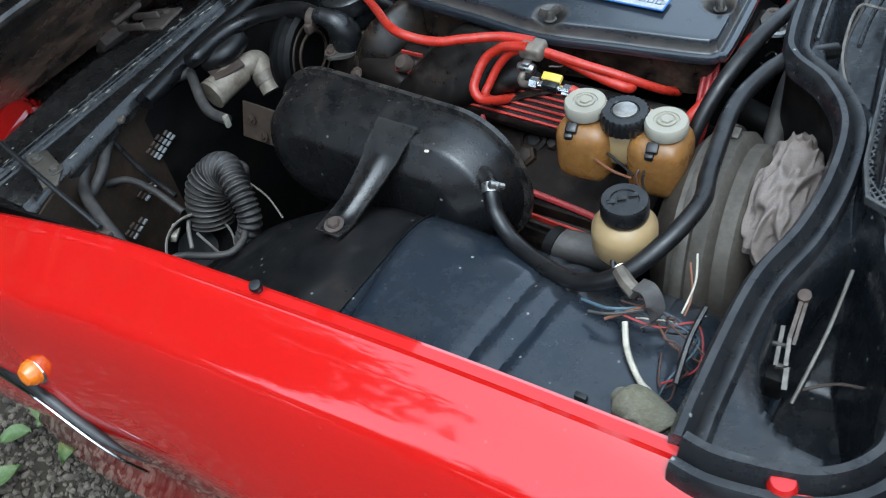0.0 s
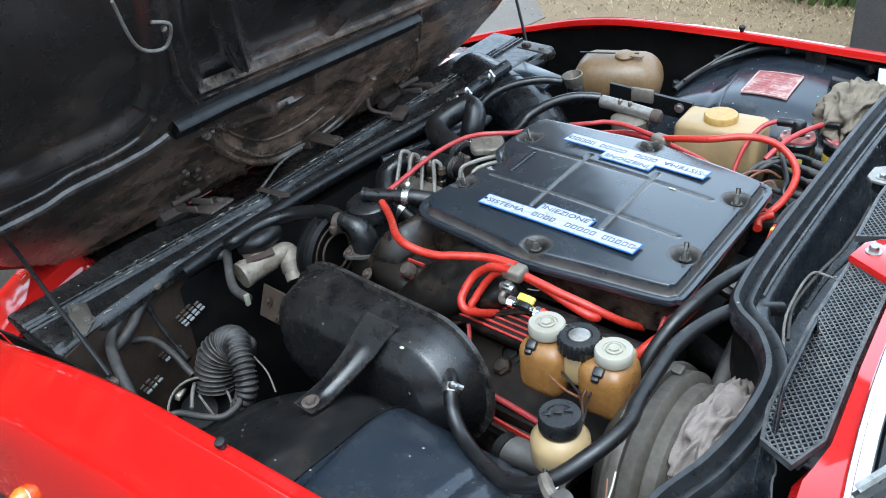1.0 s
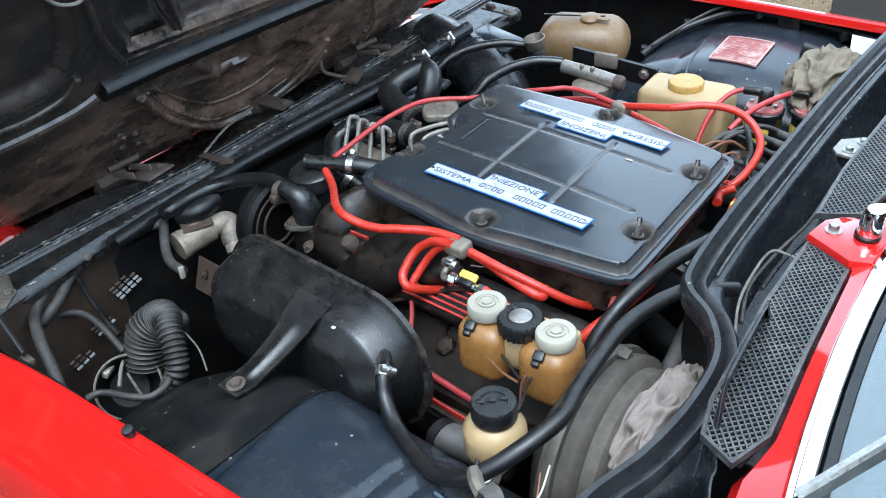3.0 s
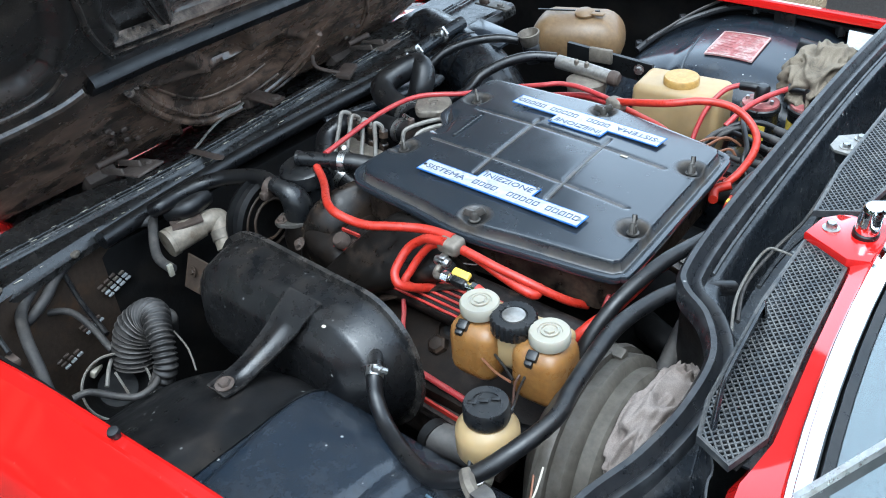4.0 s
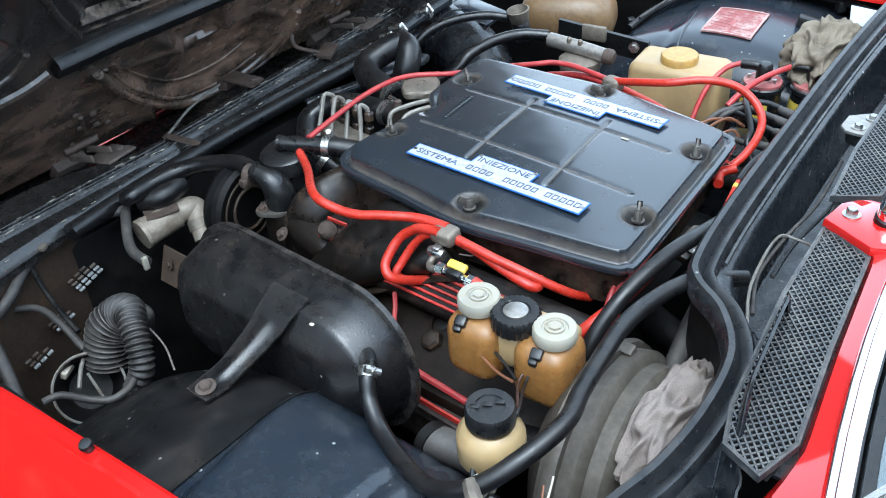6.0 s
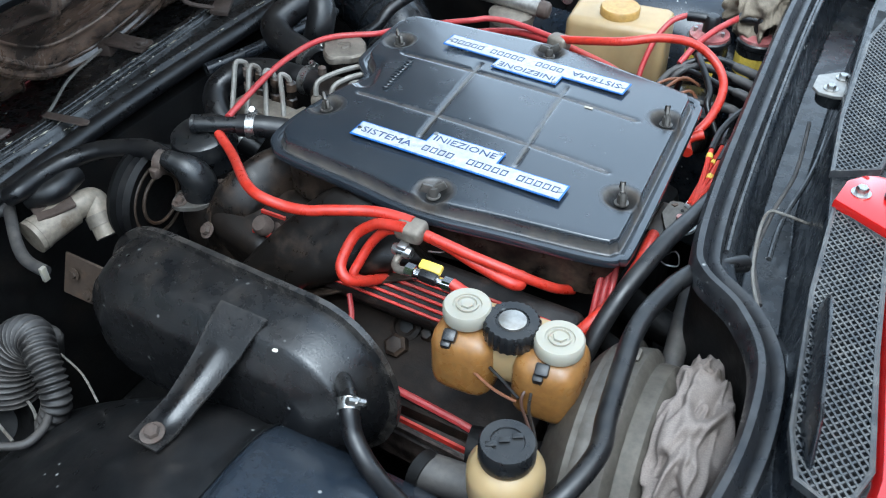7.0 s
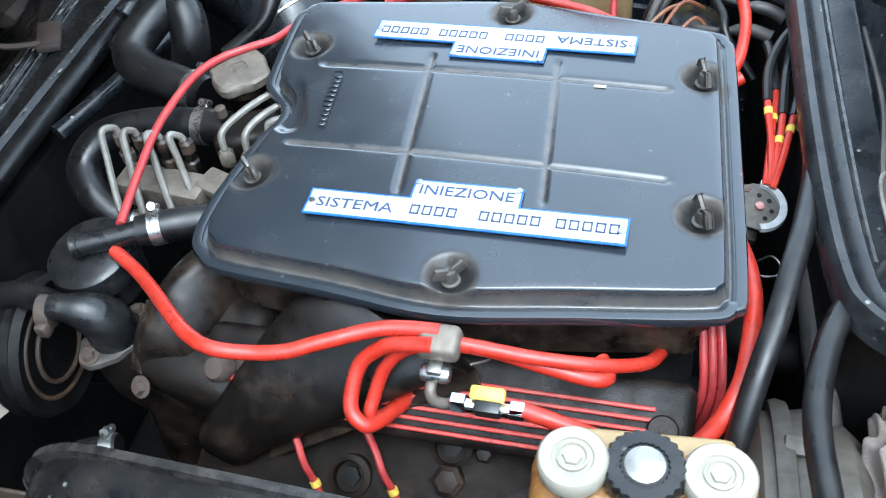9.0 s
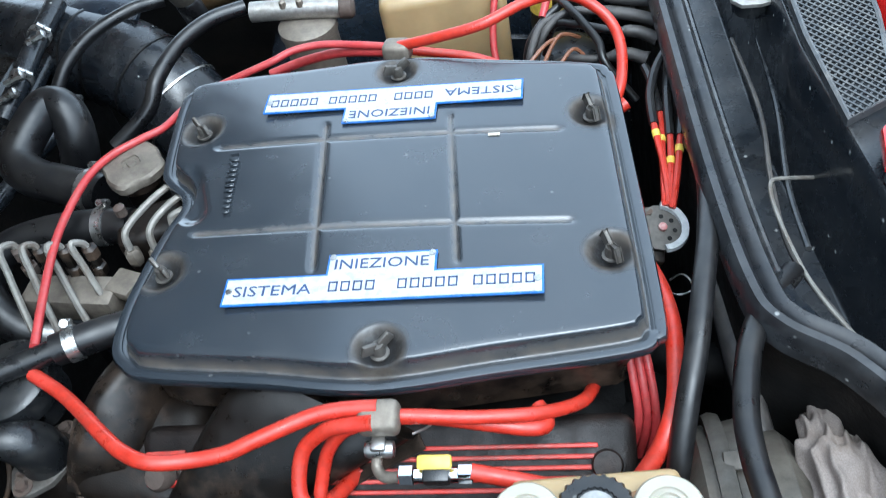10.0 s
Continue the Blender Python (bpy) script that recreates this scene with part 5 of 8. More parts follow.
def cover_mesh():
    step = 0.001
    xs = np.arange(-0.245, 0.235, step)
    ys = np.arange(-0.205, 0.21, step)
    X, Y = np.meshgrid(xs, ys, indexing="ij")
    P = np.stack([X, Y], -1)
    poly = np.array([(p.x, p.y) for p in rim_path])
    dist = np.full(X.shape, 9.0)
    inside = np.zeros(X.shape, bool)
    for a, b in zip(poly, np.roll(poly, -1, 0)):
        ab = b - a
        t = np.clip(((P - a) @ ab) / (ab @ ab + 1e-12), 0, 1)
        dist = np.minimum(dist, np.linalg.norm(P - a - t[..., None] * ab, axis=-1))
        cross = ((a[1] > Y) != (b[1] > Y)) & (X < (b[0] - a[0]) * (Y - a[1]) / (b[1] - a[1] + 1e-12) + a[0])
        inside ^= cross

    def es(lo, hi, v):
        t = np.clip((v - lo) / (hi - lo), 0, 1)
        return t * t * (3 - 2 * t)

    Z = 0.8675 - 0.0015 * np.exp(-((dist - 0.0082) / 0.0028) ** 2) + 0.0145 * es(0.0085, 0.0142, dist) + 0.0078 * np.clip(1 - (X / 0.235) ** 2, 0, 1) * np.clip(1 - (Y / 0.2) ** 2, 0, 1) * es(0.0085, 0.02, dist)

    def groove(along, across, lo, hi, depth, width):
        cut = es(lo - 0.006, lo + 0.006, along) * (1 - es(hi - 0.006, hi + 0.006, along))
        return depth * np.exp(-(across / width) ** 2) * cut

    sk = 0.03
    G = np.zeros_like(Z)
    for y0, lo, hi in ((0.066, -0.178, 0.158), (-0.048, -0.175, 0.166)):
        G = np.maximum(G, groove(X, Y - y0 + sk * X, lo, hi, 0.0023, 0.0036))
    for x0, lo, hi in ((-0.062, -0.094, 0.09), (0.0605, -0.094, 0.09)):
        G = np.maximum(G, groove(Y, X - x0 + 0.08 * Y, lo, hi, 0.0023, 0.0036))
    Z -= G
    dirt = np.maximum(0.75 * np.clip(G / 0.0023, 0, 1) ** 2, 0.8 * np.exp(-((dist - 0.0098) / 0.0018) ** 2))
    for bx, by in BOLTS:
        d = np.hypot(X - bx, Y - by)
        dirt = np.maximum(dirt, 0.55 * np.exp(-((d - 0.019) / 0.004) ** 2))
        k = es(0.007, 0.0235, d)
        Z = Z * k + np.minimum(Z, 0.8745) * (1 - k)
    for k in np.linspace(0, 1, 9):
        d = np.hypot(X - (-0.2 + 0.018 * k), Y - (0.034 - 0.05 * k))
        f = es(0.001, 0.019, d)
        Z = Z * f + np.minimum(Z, 0.879) * (1 - f)
    ok = inside | (dist < step)
    face = ok[:-1, :-1] & ok[1:, :-1] & ok[:-1, 1:] & ok[1:, 1:]
    index = np.arange(X.size).reshape(X.shape)
    quads = np.stack([index[:-1, :-1][face], index[1:, :-1][face], index[1:, 1:][face], index[:-1, 1:][face]], -1)
    used, quads = np.unique(quads, return_inverse=True)
    me = bpy.data.meshes.new("lid")
    me.from_pydata(np.stack([X, Y, Z], -1).reshape(-1, 3)[used].tolist(), [], quads.reshape(-1, 4).tolist())
    me.attributes.new("settled_dirt", "FLOAT", "POINT").data.foreach_set("value", dirt.reshape(-1)[used].astype(np.float32))
    bm = bmesh.new()
    bm.from_mesh(me)
    bpy.data.meshes.remove(me)
    return bm


cover = part("cover", cover_mesh(), M_COVER, cleaner, "black satin lid with pressed ribs and dimples", sharp=180)
bm = bmesh.new()
sweep(bm, rim_path, [(-0.005, -0.006), (0.004, -0.006), (0.0055, 0.0), (0.004, 0.0035), (0.0, 0.0045), (-0.004, 0.003)], closed=True)
part("rolled_rim", bm, M_COVER, cover)
bm = bmesh.new()
for k in range(11):
    box(bm, (-0.1475 - 0.0005 * k, -0.021 + 0.0068 * k, 0.8894), (0.0075, 0.0042, 0.0016), 0.0006, (0, 0, 4), seg=1)
part("embossed_bars", bm, M_COVER, cover, "row of small embossed marks")
bm = bmesh.new()
slab(bm, [(x * 0.95, y * 0.95) for x, y in RIM], 0.805, 0.862)
part("base", bm, M_DARKCAST, cleaner)


def word(text, size, at, parent, turn=0.0, wide=1.0, name="lettering"):
    """Raised lettering as one mesh, its left end at the given place."""
    cu = bpy.data.curves.new("lettering", "FONT")
    cu.body, cu.size, cu.extrude, cu.resolution_u, cu.offset = text, size, 0.0002, 2, 0.0
    tmp = bpy.data.objects.new("lettering_curve", cu)
    scene.collection.objects.link(tmp)
    me = bpy.data.meshes.new_from_object(tmp.evaluated_get(bpy.context.evaluated_depsgraph_get()))
    bpy.data.objects.remove(tmp)
    me.transform(pose(*at, 0, 0, turn) @ Matrix.Diagonal((wide, 1, 1, 1)))
    me.materials.append(M_INK)
    ob = new(name, me)
    ob.parent = parent
    return ob


def plate(m, strip_half, box_lo, box_hi):
    """White enamel plate with a blue edge: a long strip with a box on it."""
    def shape(e):
        return [(-strip_half - e, -0.0155 - e), (strip_half + e, -0.0155 - e), (strip_half + e, 0.0135 + e), (box_hi + e, 0.0135 + e), (box_hi + e, 0.0345 + e), (box_lo - e, 0.0345 + e), (box_lo - e, 0.0135 + e), (-strip_half - e, 0.0135 + e)]
    bm = bmesh.new()
    slab(bm, shape(0.0), 0.0, 0.0012, 0, m)
    p = part("name_plate", bm, M_BLUE, cleaner, "white enamel plate with blue border and lettering")
    bm = bmesh.new()
    slab(bm, shape(-0.0018), 0.0012, 0.0016, 0, m)
    part("white_field", bm, M_PLATE, p)
    ang = math.degrees(m.to_euler().z)
    word("INIEZIONE", 0.0152, m @ Vector((box_lo + 0.0055, 0.018, 0.0019)), p, ang, 1.12)
    word("SISTEMA", 0.0152, m @ Vector((-strip_half + 0.0085, -0.0065, 0.0019)), p, ang, 1.2)
    bm = bmesh.new()
    for start, word_len in ((0.0905, 4), (0.1485, 5), (0.2105, 5)):
        for k in range(word_len):
            x = (-strip_half + (start + 0.0104 * k) * strip_half / 0.1335)
            for dy in (-0.0052, 0.0036):
                box(bm, m @ Vector((x + 0.004, dy + 0.0007, 0.0018)), (0.0076, 0.0013, 0.0004), 0, (0, 0, ang))
            for dx in (0.0008, 0.0071):
                box(bm, m @ Vector((x + dx, 0.0, 0.0018)), (0.0013, 0.0102, 0.0004), 0, (0, 0, ang))
    part("plain_bar", bm, M_INK, p, "plain dark bars in place of a name")
    for px, py in ((-strip_half + 0.005, -0.001), (strip_half - 0.005, -0.001), (box_lo + 0.004, 0.031), (box_hi - 0.004, 0.031)):
        bm = bmesh.new()
        lathe(bm, [(0.0032, 0.0014), (0.003, 0.0026), (0, 0.0028)], m @ Vector((px, py, 0)), (0, 0, 1), 12)
        part("rivet", bm, M_STEEL, p)


plate(pose(0.0065, -0.1165, 0.8898, 0, 0, -0.3), 0.1335, -0.047, 0.046)
plate(pose(-0.0065, 0.1185, 0.8898, 0, 0, 178.2), 0.1295, -0.0475, 0.045)
# raised casting mark, plain
bm = bmesh.new()
for k in range(9):
    box(bm, (-0.152 - 0.0005 * k, 0.008 + 0.0062 * k, 0.8878), (0.0085, 0.0026, 0.001), 0, (0, 0, 6))
part("pressed_mark", bm, M_COVER, cover)
for bx, by in BOLTS:
    bm = bmesh.new()
    lathe(bm, [(0.008, 0), (0.008, 0.0015), (0.0055, 0.002), (0.0055, 0.008), (0.0045, 0.012), (0, 0.0125)], (bx, by, 0.8765), (0, 0, 1), 16)
    a = 35 + 400 * bx
    for s in (-1, 1):
        box(bm, (bx + s * 0.008 * math.cos(radians(a)), by + s * 0.008 * math.sin(radians(a)), 0.8885), (0.0125, 0.0038, 0.0105), 0.0014, (0, -s * 25, a))
    part("wing_bolt", bm, M_DULLSTEEL, cleaner, "dull steel wing bolt")
bm = bmesh.new()
box(bm, (0.096, 0.056, 0.8888), (0.011, 0.0035, 0.001), 0.0003)
part("paint_chip", bm, M_WIREW, cover)

# ---- vacuum tank ----
tank = thing("vacuum_tank", (-0.08, -0.4, 0.69), "dusty black pressed-steel tank with a strap bracket", "tank")
TM = Matrix.Translation((-0.111, -0.37, 0.773)) @ Euler((radians(-5), 0, radians(-1.5))).to_matrix().to_4x4()


def stadium(hl, hh, r, n=9):
    """A rounded oblong in x and z."""
    out = []
    for cx, cz, a0 in ((hl - r, hh - r, 0), (-hl + r, hh - r, 90), (-hl + r, -hh + r, 180), (hl - r, -hh + r, 270)):
        for k in range(n + 1):
            a = radians(a0 + 90 * k / n)
            out.append((cx + r * math.cos(a), cz + r * math.sin(a)))
    return out


def tank_half(bm, sign, rows):
    rings = []
    for depth, inset in rows:
        r = max(0.09 - inset * 0.9, 0.012)
        rings.append([bm.verts.new(TM @ Vector((x, -sign * depth, z))) for x, z in stadium(0.186 - inset, 0.0905 - inset, 0.09 - inset)])
    n = len(rings[0])
    for a, b in zip(rings, rings[1:]):
        for j in range(n):
            bm.faces.new((a[j], a[(j + 1) % n], b[(j + 1) % n], b[j]))
    bm.faces.new(rings[-1])
    return bm


bm = bmesh.new()
tank_half(bm, 1, [(0, 0), (0.012, 0.0005), (0.03, 0.005), (0.05, 0.0118), (0.053, 0.0132), (0.0555, 0.0155), (0.058, 0.0195), (0.0715, 0.042), (0.0735, 0.0458), (0.075, 0.05), (0.0765, 0.07), (0.077, 0.08)])
shell = part("front_shell", bm, M_TANK, tank, "glossy black dished shell", sharp=60)
bm = bmesh.new()
tank_half(bm, -1, [(0, 0.002), (0.01, 0.012), (0.018, 0.03), (0.022, 0.055)])
part("rear_shell", bm, M_TANK, tank, sharp=75)
bm = bmesh.new()
outer, inner = stadium(0.195, 0.099, 0.0985), stadium(0.183, 0.087, 0.0865)
ringv = [[bm.verts.new(TM @ Vector((x, dy, z))) for x, z in o] for o, dy in ((inner, -0.003), (outer, -0.003), (outer, 0.004), (inner, 0.004))]
n = len(outer)
for a, b in zip(ringv, ringv[1:] + ringv[:1]):
    for j in range(n):
        bm.faces.new((a[j], a[(j + 1) % n], b[(j + 1) % n], b[j]))
part("seam_flange", bm, M_TANK, tank, "folded seam flange")
bm = bmesh.new()
tube(bm, [(0.04, -0.405, 0.826), (0.055, -0.418, 0.832), (0.069, -0.433, 0.837)], 0.009, 14)
part("outlet_pipe", bm, M_TANK, tank)
STRAP = [(-0.07, -0.375, 0.87), (-0.07, -0.405, 0.863), (-0.073, -0.428, 0.85), (-0.077, -0.45, 0.832), (-0.082, -0.49, 0.813), (-0.086, -0.515, 0.804), (-0.087, -0.545, 0.803)]
sp = smooth_path(STRAP[1:], 6)
bm = bmesh.new()


def strap(u, v):
    p = sp[round(u * (len(sp) - 1))]
    w = ramp(u, [(0, 0.056), (0.3, 0.05), (0.62, 0.036), (0.85, 0.038), (1, 0.034)])
    lift = 0.004 * math.exp(-((v - 0.5) / 0.18) ** 2) * tub(u, 0.3, 0.85, 0.1)
    return Vector((p.x + w * (v - 0.5), p.y, p.z + 0.002 + lift))


sheet(bm, strap, len(sp) - 1, 12, 0.003)
st = part("strap", bm, M_TANK, tank, "black steel strap bracket")
bm = bmesh.new()
hexbolt(bm, (-0.086, -0.532, 0.8065), (0, -0.1, 1), 0.0075, 0.006)
part("bolt", bm, M_RUSTY, st, "rusty bolt and washer")
bm = bmesh.new()
bmesh.ops.create_icosphere(bm, subdivisions=1, radius=0.0028)
for v in bm.verts:
    v.co = Vector((v.co.x * 1.3, v.co.y, v.co.z * 0.25)) + Vector((-0.016, -0.428, 0.857))
part("paint_chip", bm, M_WIREW, shell)
bm = bmesh.new()
box(bm, (-0.335, -0.372, 0.748), (0.1, 0.004, 0.056), 0.0015, (-18, 6, 4), 1)
hexbolt(bm, (-0.365, -0.378, 0.759), (0, -1, 0.35), 0.005, 0.004)
hexbolt(bm, (-0.345, -0.383, 0.738), (0, -1, 0.35), 0.005, 0.004)
part("side_bracket", bm, M_RUSTPANEL, tank, "rusty brown side bracket")


def hose(name, pts, r, mat, label, category="hose", clamps=(), group="", n=12, parent=None):
    """A hose or cable as a thing of its own, with worm-drive clamps at some points along it."""
    h = thing(name, Vector(pts[0]), label, category, group)
    bm = bmesh.new()
    tube(bm, pts, r, n, 7)
    body = part("tube", bm, mat, h)
    path = smooth_path(pts, 7)
    for c in clamps:
        i = min(int(c * (len(path) - 1)), len(path) - 2)
        d = (path[i + 1] - path[i]).normalized()
        bm = bmesh.new()
        lathe(bm, [(r * 1.02, -0.0055), (r * 1.12, -0.0055), (r * 1.12, 0.0055), (r * 1.02, 0.0055)], path[i], d, 20)
        side = d.orthogonal().normalized()
        if side.z < 0:
            side = -side
        box(bm, path[i] + side * (r * 1.2), (0.009, 0.008, 0.008), 0.002)
        lathe(bm, [(0.004, -0.009), (0.004, 0.009)], path[i] + side * (r * 1.3), d.cross(side), 8)
        part("clamp", bm, M_STEEL, h, "steel worm-drive clamp")
    return h


hose("coolant_stub", [(-0.323, -0.353, 0.760), (-0.299, -0.328, 0.770), (-0.277, -0.319, 0.775), (-0.256, -0.312, 0.775)], 0.0125, M_RUBBER, "short black coolant hose with a bright clamp", clamps=(0.86,))
hose("brake_vacuum_hose", [(0.068, -0.432, 0.838), (0.073, -0.44, 0.832), (0.085, -0.452, 0.815), (0.115, -0.468, 0.803), (0.165, -0.49, 0.808), (0.215, -0.505, 0.824), (0.255, -0.495, 0.846), (0.282, -0.46, 0.868), (0.296, -0.411, 0.88), (0.29, -0.376, 0.884), (0.285, -0.344, 0.885), (0.28, -0.309, 0.885), (0.276, -0.276, 0.884), (0.276, -0.243, 0.882), (0.281, -0.21, 0.881), (0.289, -0.179, 0.88), (0.303, -0.149, 0.877), (0.335, -0.1, 0.86)],
     0.0094, M_RUBBER, "thick black rubber vacuum hose with grey tape bands", clamps=(0.03,))

# ---- brake parts ----
servo = thing("brake_servo", (0.3, -0.3, 0.6), "dusty grey brake servo drum with red sticker", "brake servo")
SA = (1, 0.06, 0.10)
bm = bmesh.new()
lathe(bm, [(0.03, -0.035), (0.055, -0.03), (0.085, -0.02), (0.118, 0.0), (0.131, 0.012), (0.131, 0.02)], (0.252, -0.30, 0.705), SA, 48)
part("front_shell", bm, M_SERVO, servo, "grey zinc front shell")
bm = bmesh.new()
lathe(bm, [(0.128, 0.02), (0.139, 0.02), (0.141, 0.026), (0.139, 0.033), (0.128, 0.034)], (0.252, -0.30, 0.705), SA, 48)
part("clamp_ring", bm, M_SERVO, servo)
bm = bmesh.new()
lathe(bm, [(0.132, 0.034), (0.134, 0.05), (0.128, 0.056), (0.122, 0.058), (0.122, 0.074), (0.112, 0.084), (0.09, 0.09), (0.04, 0.095)], (0.252, -0.30, 0.705), SA, 48)
part("rear_shell", bm, M_SERVO, servo)
bm = bmesh.new()
box(bm, (0.272, -0.25, 0.832), (0.02, 0.014, 0.02), 0.002, (20, 0, 0))
part("lug", bm, M_SERVO, servo)
bm = bmesh.new()
box(bm, (0.2665, -0.262, 0.829), (0.008, 0.03, 0.003), 0.001, (16, 0, 0))
part("sticker", bm, M_STICKER, servo, "small worn red sticker")
bm = bmesh.new()
lathe(bm, [(0.02, 0), (0.02, 0.09), (0.024, 0.092), (0.024, 0.11), (0.015, 0.112)], (0.25, -0.31, 0.71), (-1, -0.25, -0.05), 20)
part("master_cylinder", bm, M_DEEP, servo, "dark greasy master cylinder")


def screw_cap(parent, at, r, h, mat, label, knurl=0, disc=None, hexed=False):
    bm = bmesh.new()
    wob = (lambda j, n, z: 1.0 + (0.03 if (j % 4) < 2 else -0.02)) if knurl else None
    lathe(bm, [(r * 0.97, 0), (r, 0.002), (r, h * 0.85), (r * 0.93, h), (r * 0.6, h), (r * 0.57, h - 0.0015), (0, h - 0.0015)], at, (0, 0, 1), knurl or 36, wob)
    c = part("cap", bm, mat, parent, label)
    if hexed:
        bm = bmesh.new()
        lathe(bm, [(r * 0.46, h - 0.0015), (r * 0.46, h + 0.001), (r * 0.4, h + 0.0015), (r * 0.36, h - 0.0005), (0, h)], at, (0, 0, 1), 18)
        lathe(bm, [(r * 0.3, h - 0.001), (r * 0.28, h + 0.002), (0, h + 0.0022)], at, (0, 0, 1), 6)
        part("boss", bm, mat, c)
    if disc:
        bm = bmesh.new()
        lathe(bm, [(r * 0.5, h - 0.002), (r * 0.5, h + 0.0005), (r * 0.46, h + 0.001), (0, h + 0.001)], at, (0, 0, 1), 24)
        part("disc", bm, disc, c)
    return c


res = thing("brake_fluid_reservoir", (0.17, -0.31, 0.785), "amber twin brake fluid reservoir with two white caps and one black", "reservoir")
for cx, cy in ((0.129, -0.313), (0.213, -0.307)):
    bm = bmesh.new()
    box(bm, (cx, cy, 0.826), (0.066, 0.066, 0.078), 0.02, (0, 0, 4), 4)
    part("chamber", bm, M_AMBER, res, "amber translucent plastic chamber", sharp=60)
bm = bmesh.new()
box(bm, (0.171, -0.305, 0.835), (0.06, 0.045, 0.05), 0.014, (0, 0, 4), 3)
box(bm, (0.171, -0.285, 0.852), (0.12, 0.03, 0.02), 0.008, (0, 0, 4), 3)
part("bridge", bm, M_CREAM, res, "pale plastic bridge")
for i, (cx, cy, z) in enumerate(((0.125, -0.311, 0.869), (0.218, -0.306, 0.866))):
    bm = bmesh.new()
    lathe(bm, [(0.016, -0.01), (0.016, 0.004)], (cx, cy, z - 0.004), (0, 0, 1), 24)
    part("neck", bm, M_CREAM, res)
    screw_cap(res, (cx, cy, z), 0.0235, 0.015, M_WHITE, "white plastic level-switch cap", hexed=True)
    bm = bmesh.new()
    box(bm, (cx - 0.004, cy - 0.027, z - 0.006), (0.013, 0.012, 0.012), 0.002, (30, 0, 10))
    box(bm, (cx - 0.006, cy - 0.03, z - 0.016), (0.010, 0.009, 0.016), 0.002, (25, 0, 10))
    part("connector", bm, M_BLACKTRIM, res, "black wire connector")
screw_cap(res, (0.171, -0.308, 0.862), 0.0265, 0.02, M_CAPBLACK, "black knurled cap with grey disc", knurl=96, disc=M_ALU)
sw = thing("switch_wires", (0.17, -0.35, 0.82), "thin brown and black reservoir switch wires", "wires")
for pts, mt in (([(0.12, -0.343, 0.852), (0.135, -0.338, 0.835), (0.172, -0.350, 0.830), (0.199, -0.354, 0.830)], M_COPPER), ([(0.116, -0.343, 0.853), (0.140, -0.327, 0.838), (0.171, -0.337, 0.835), (0.200, -0.351, 0.832)], M_BLACKTRIM),
                ([(0.212, -0.339, 0.846), (0.205, -0.335, 0.838), (0.204, -0.353, 0.830), (0.244, -0.415, 0.858), (0.231, -0.438, 0.845), (0.225, -0.454, 0.825), (0.236, -0.473, 0.815)], M_WIREBR), ([(0.216, -0.339, 0.848), (0.207, -0.328, 0.838), (0.213, -0.356, 0.832), (0.243, -0.412, 0.860), (0.236, -0.440, 0.847), (0.225, -0.458, 0.820)], M_BLACKTRIM)):
    bm = bmesh.new()
    tube(bm, pts, 0.0016, 6, 6)
    part("wire", bm, mt, sw)
bm = bmesh.new()
tube(bm, [(0.242, -0.409, 0.858), (0.236, -0.439, 0.848), (0.226, -0.455, 0.830), (0.233, -0.471, 0.815)], 0.0032, 8)
part("sleeve", bm, M_BLACKTRIM, sw, "black wire sleeve")

cres = thing("clutch_fluid_reservoir", (0.227, -0.432, 0.79), "cream round fluid reservoir with a large black cap", "reservoir")
bm = bmesh.new()
lathe(bm, [(0.01, -0.004), (0.017, 0.004), (0.029, 0.008), (0.0335, 0.015), (0.034, 0.036), (0.0335, 0.043), (0.027, 0.052), (0.0225, 0.055), (0.0225, 0.066)], (0.227, -0.432, 0.8), (0, 0, 1), 40)
part("bottle", bm, M_CREAM, cres, "cream translucent plastic bottle")
capc = screw_cap(cres, (0.227, -0.432, 0.858), 0.0245, 0.021, M_CAPBLACK, "large black fluted cap")
bm = bmesh.new()
for k in range(3):
    box(bm, (0.216 + 0.008 * k, -0.441 + 0.009 * k, 0.8795), (0.009, 0.005, 0.0008), 0.0003, (0, 0, 30))
part("embossing", bm, M_CAPBLACK, capc)
bm = bmesh.new()
tube(bm, [(0.227, -0.432, 0.79), (0.228, -0.438, 0.77), (0.222, -0.45, 0.745)], 0.007, 10)
part("outlet", bm, M_WIREW, cres)
hose("clutch_pipe", [(0.247, -0.421, 0.800), (0.243, -0.451, 0.800), (0.239, -0.470, 0.810), (0.249, -0.476, 0.810)], 0.0045, M_WIREW, "pale plastic fluid pipe", "pipe")
bm = bmesh.new()
bolt = thing("loom_bolt", (0.244, -0.475, 0.820), "bright steel bolt with washer holding the loom clip", "bolt")
hexbolt(bm, (0.245, -0.476, 0.822), (0.2, -0.4, 1), 0.0065, 0.007)
part("head", bm, M_STEEL, bolt)
pipe = thing("dark_cylinder", (0.150, -0.417, 0.760), "dark greasy clutch master cylinder", "cylinder")
bm = bmesh.new()
tube(bm, [(0.137, -0.421, 0.765), (0.175, -0.416, 0.765), (0.213, -0.414, 0.765)], 0.019, 16)
part("barrel", bm, M_OLDRUBBER, pipe)
bm = bmesh.new()
lathe(bm, [(0.0205, -0.006), (0.0205, 0.006)], (0.139, -0.421, 0.765), (1, -0.2, 0), 16)
part("collar", bm, M_DEEP, pipe)


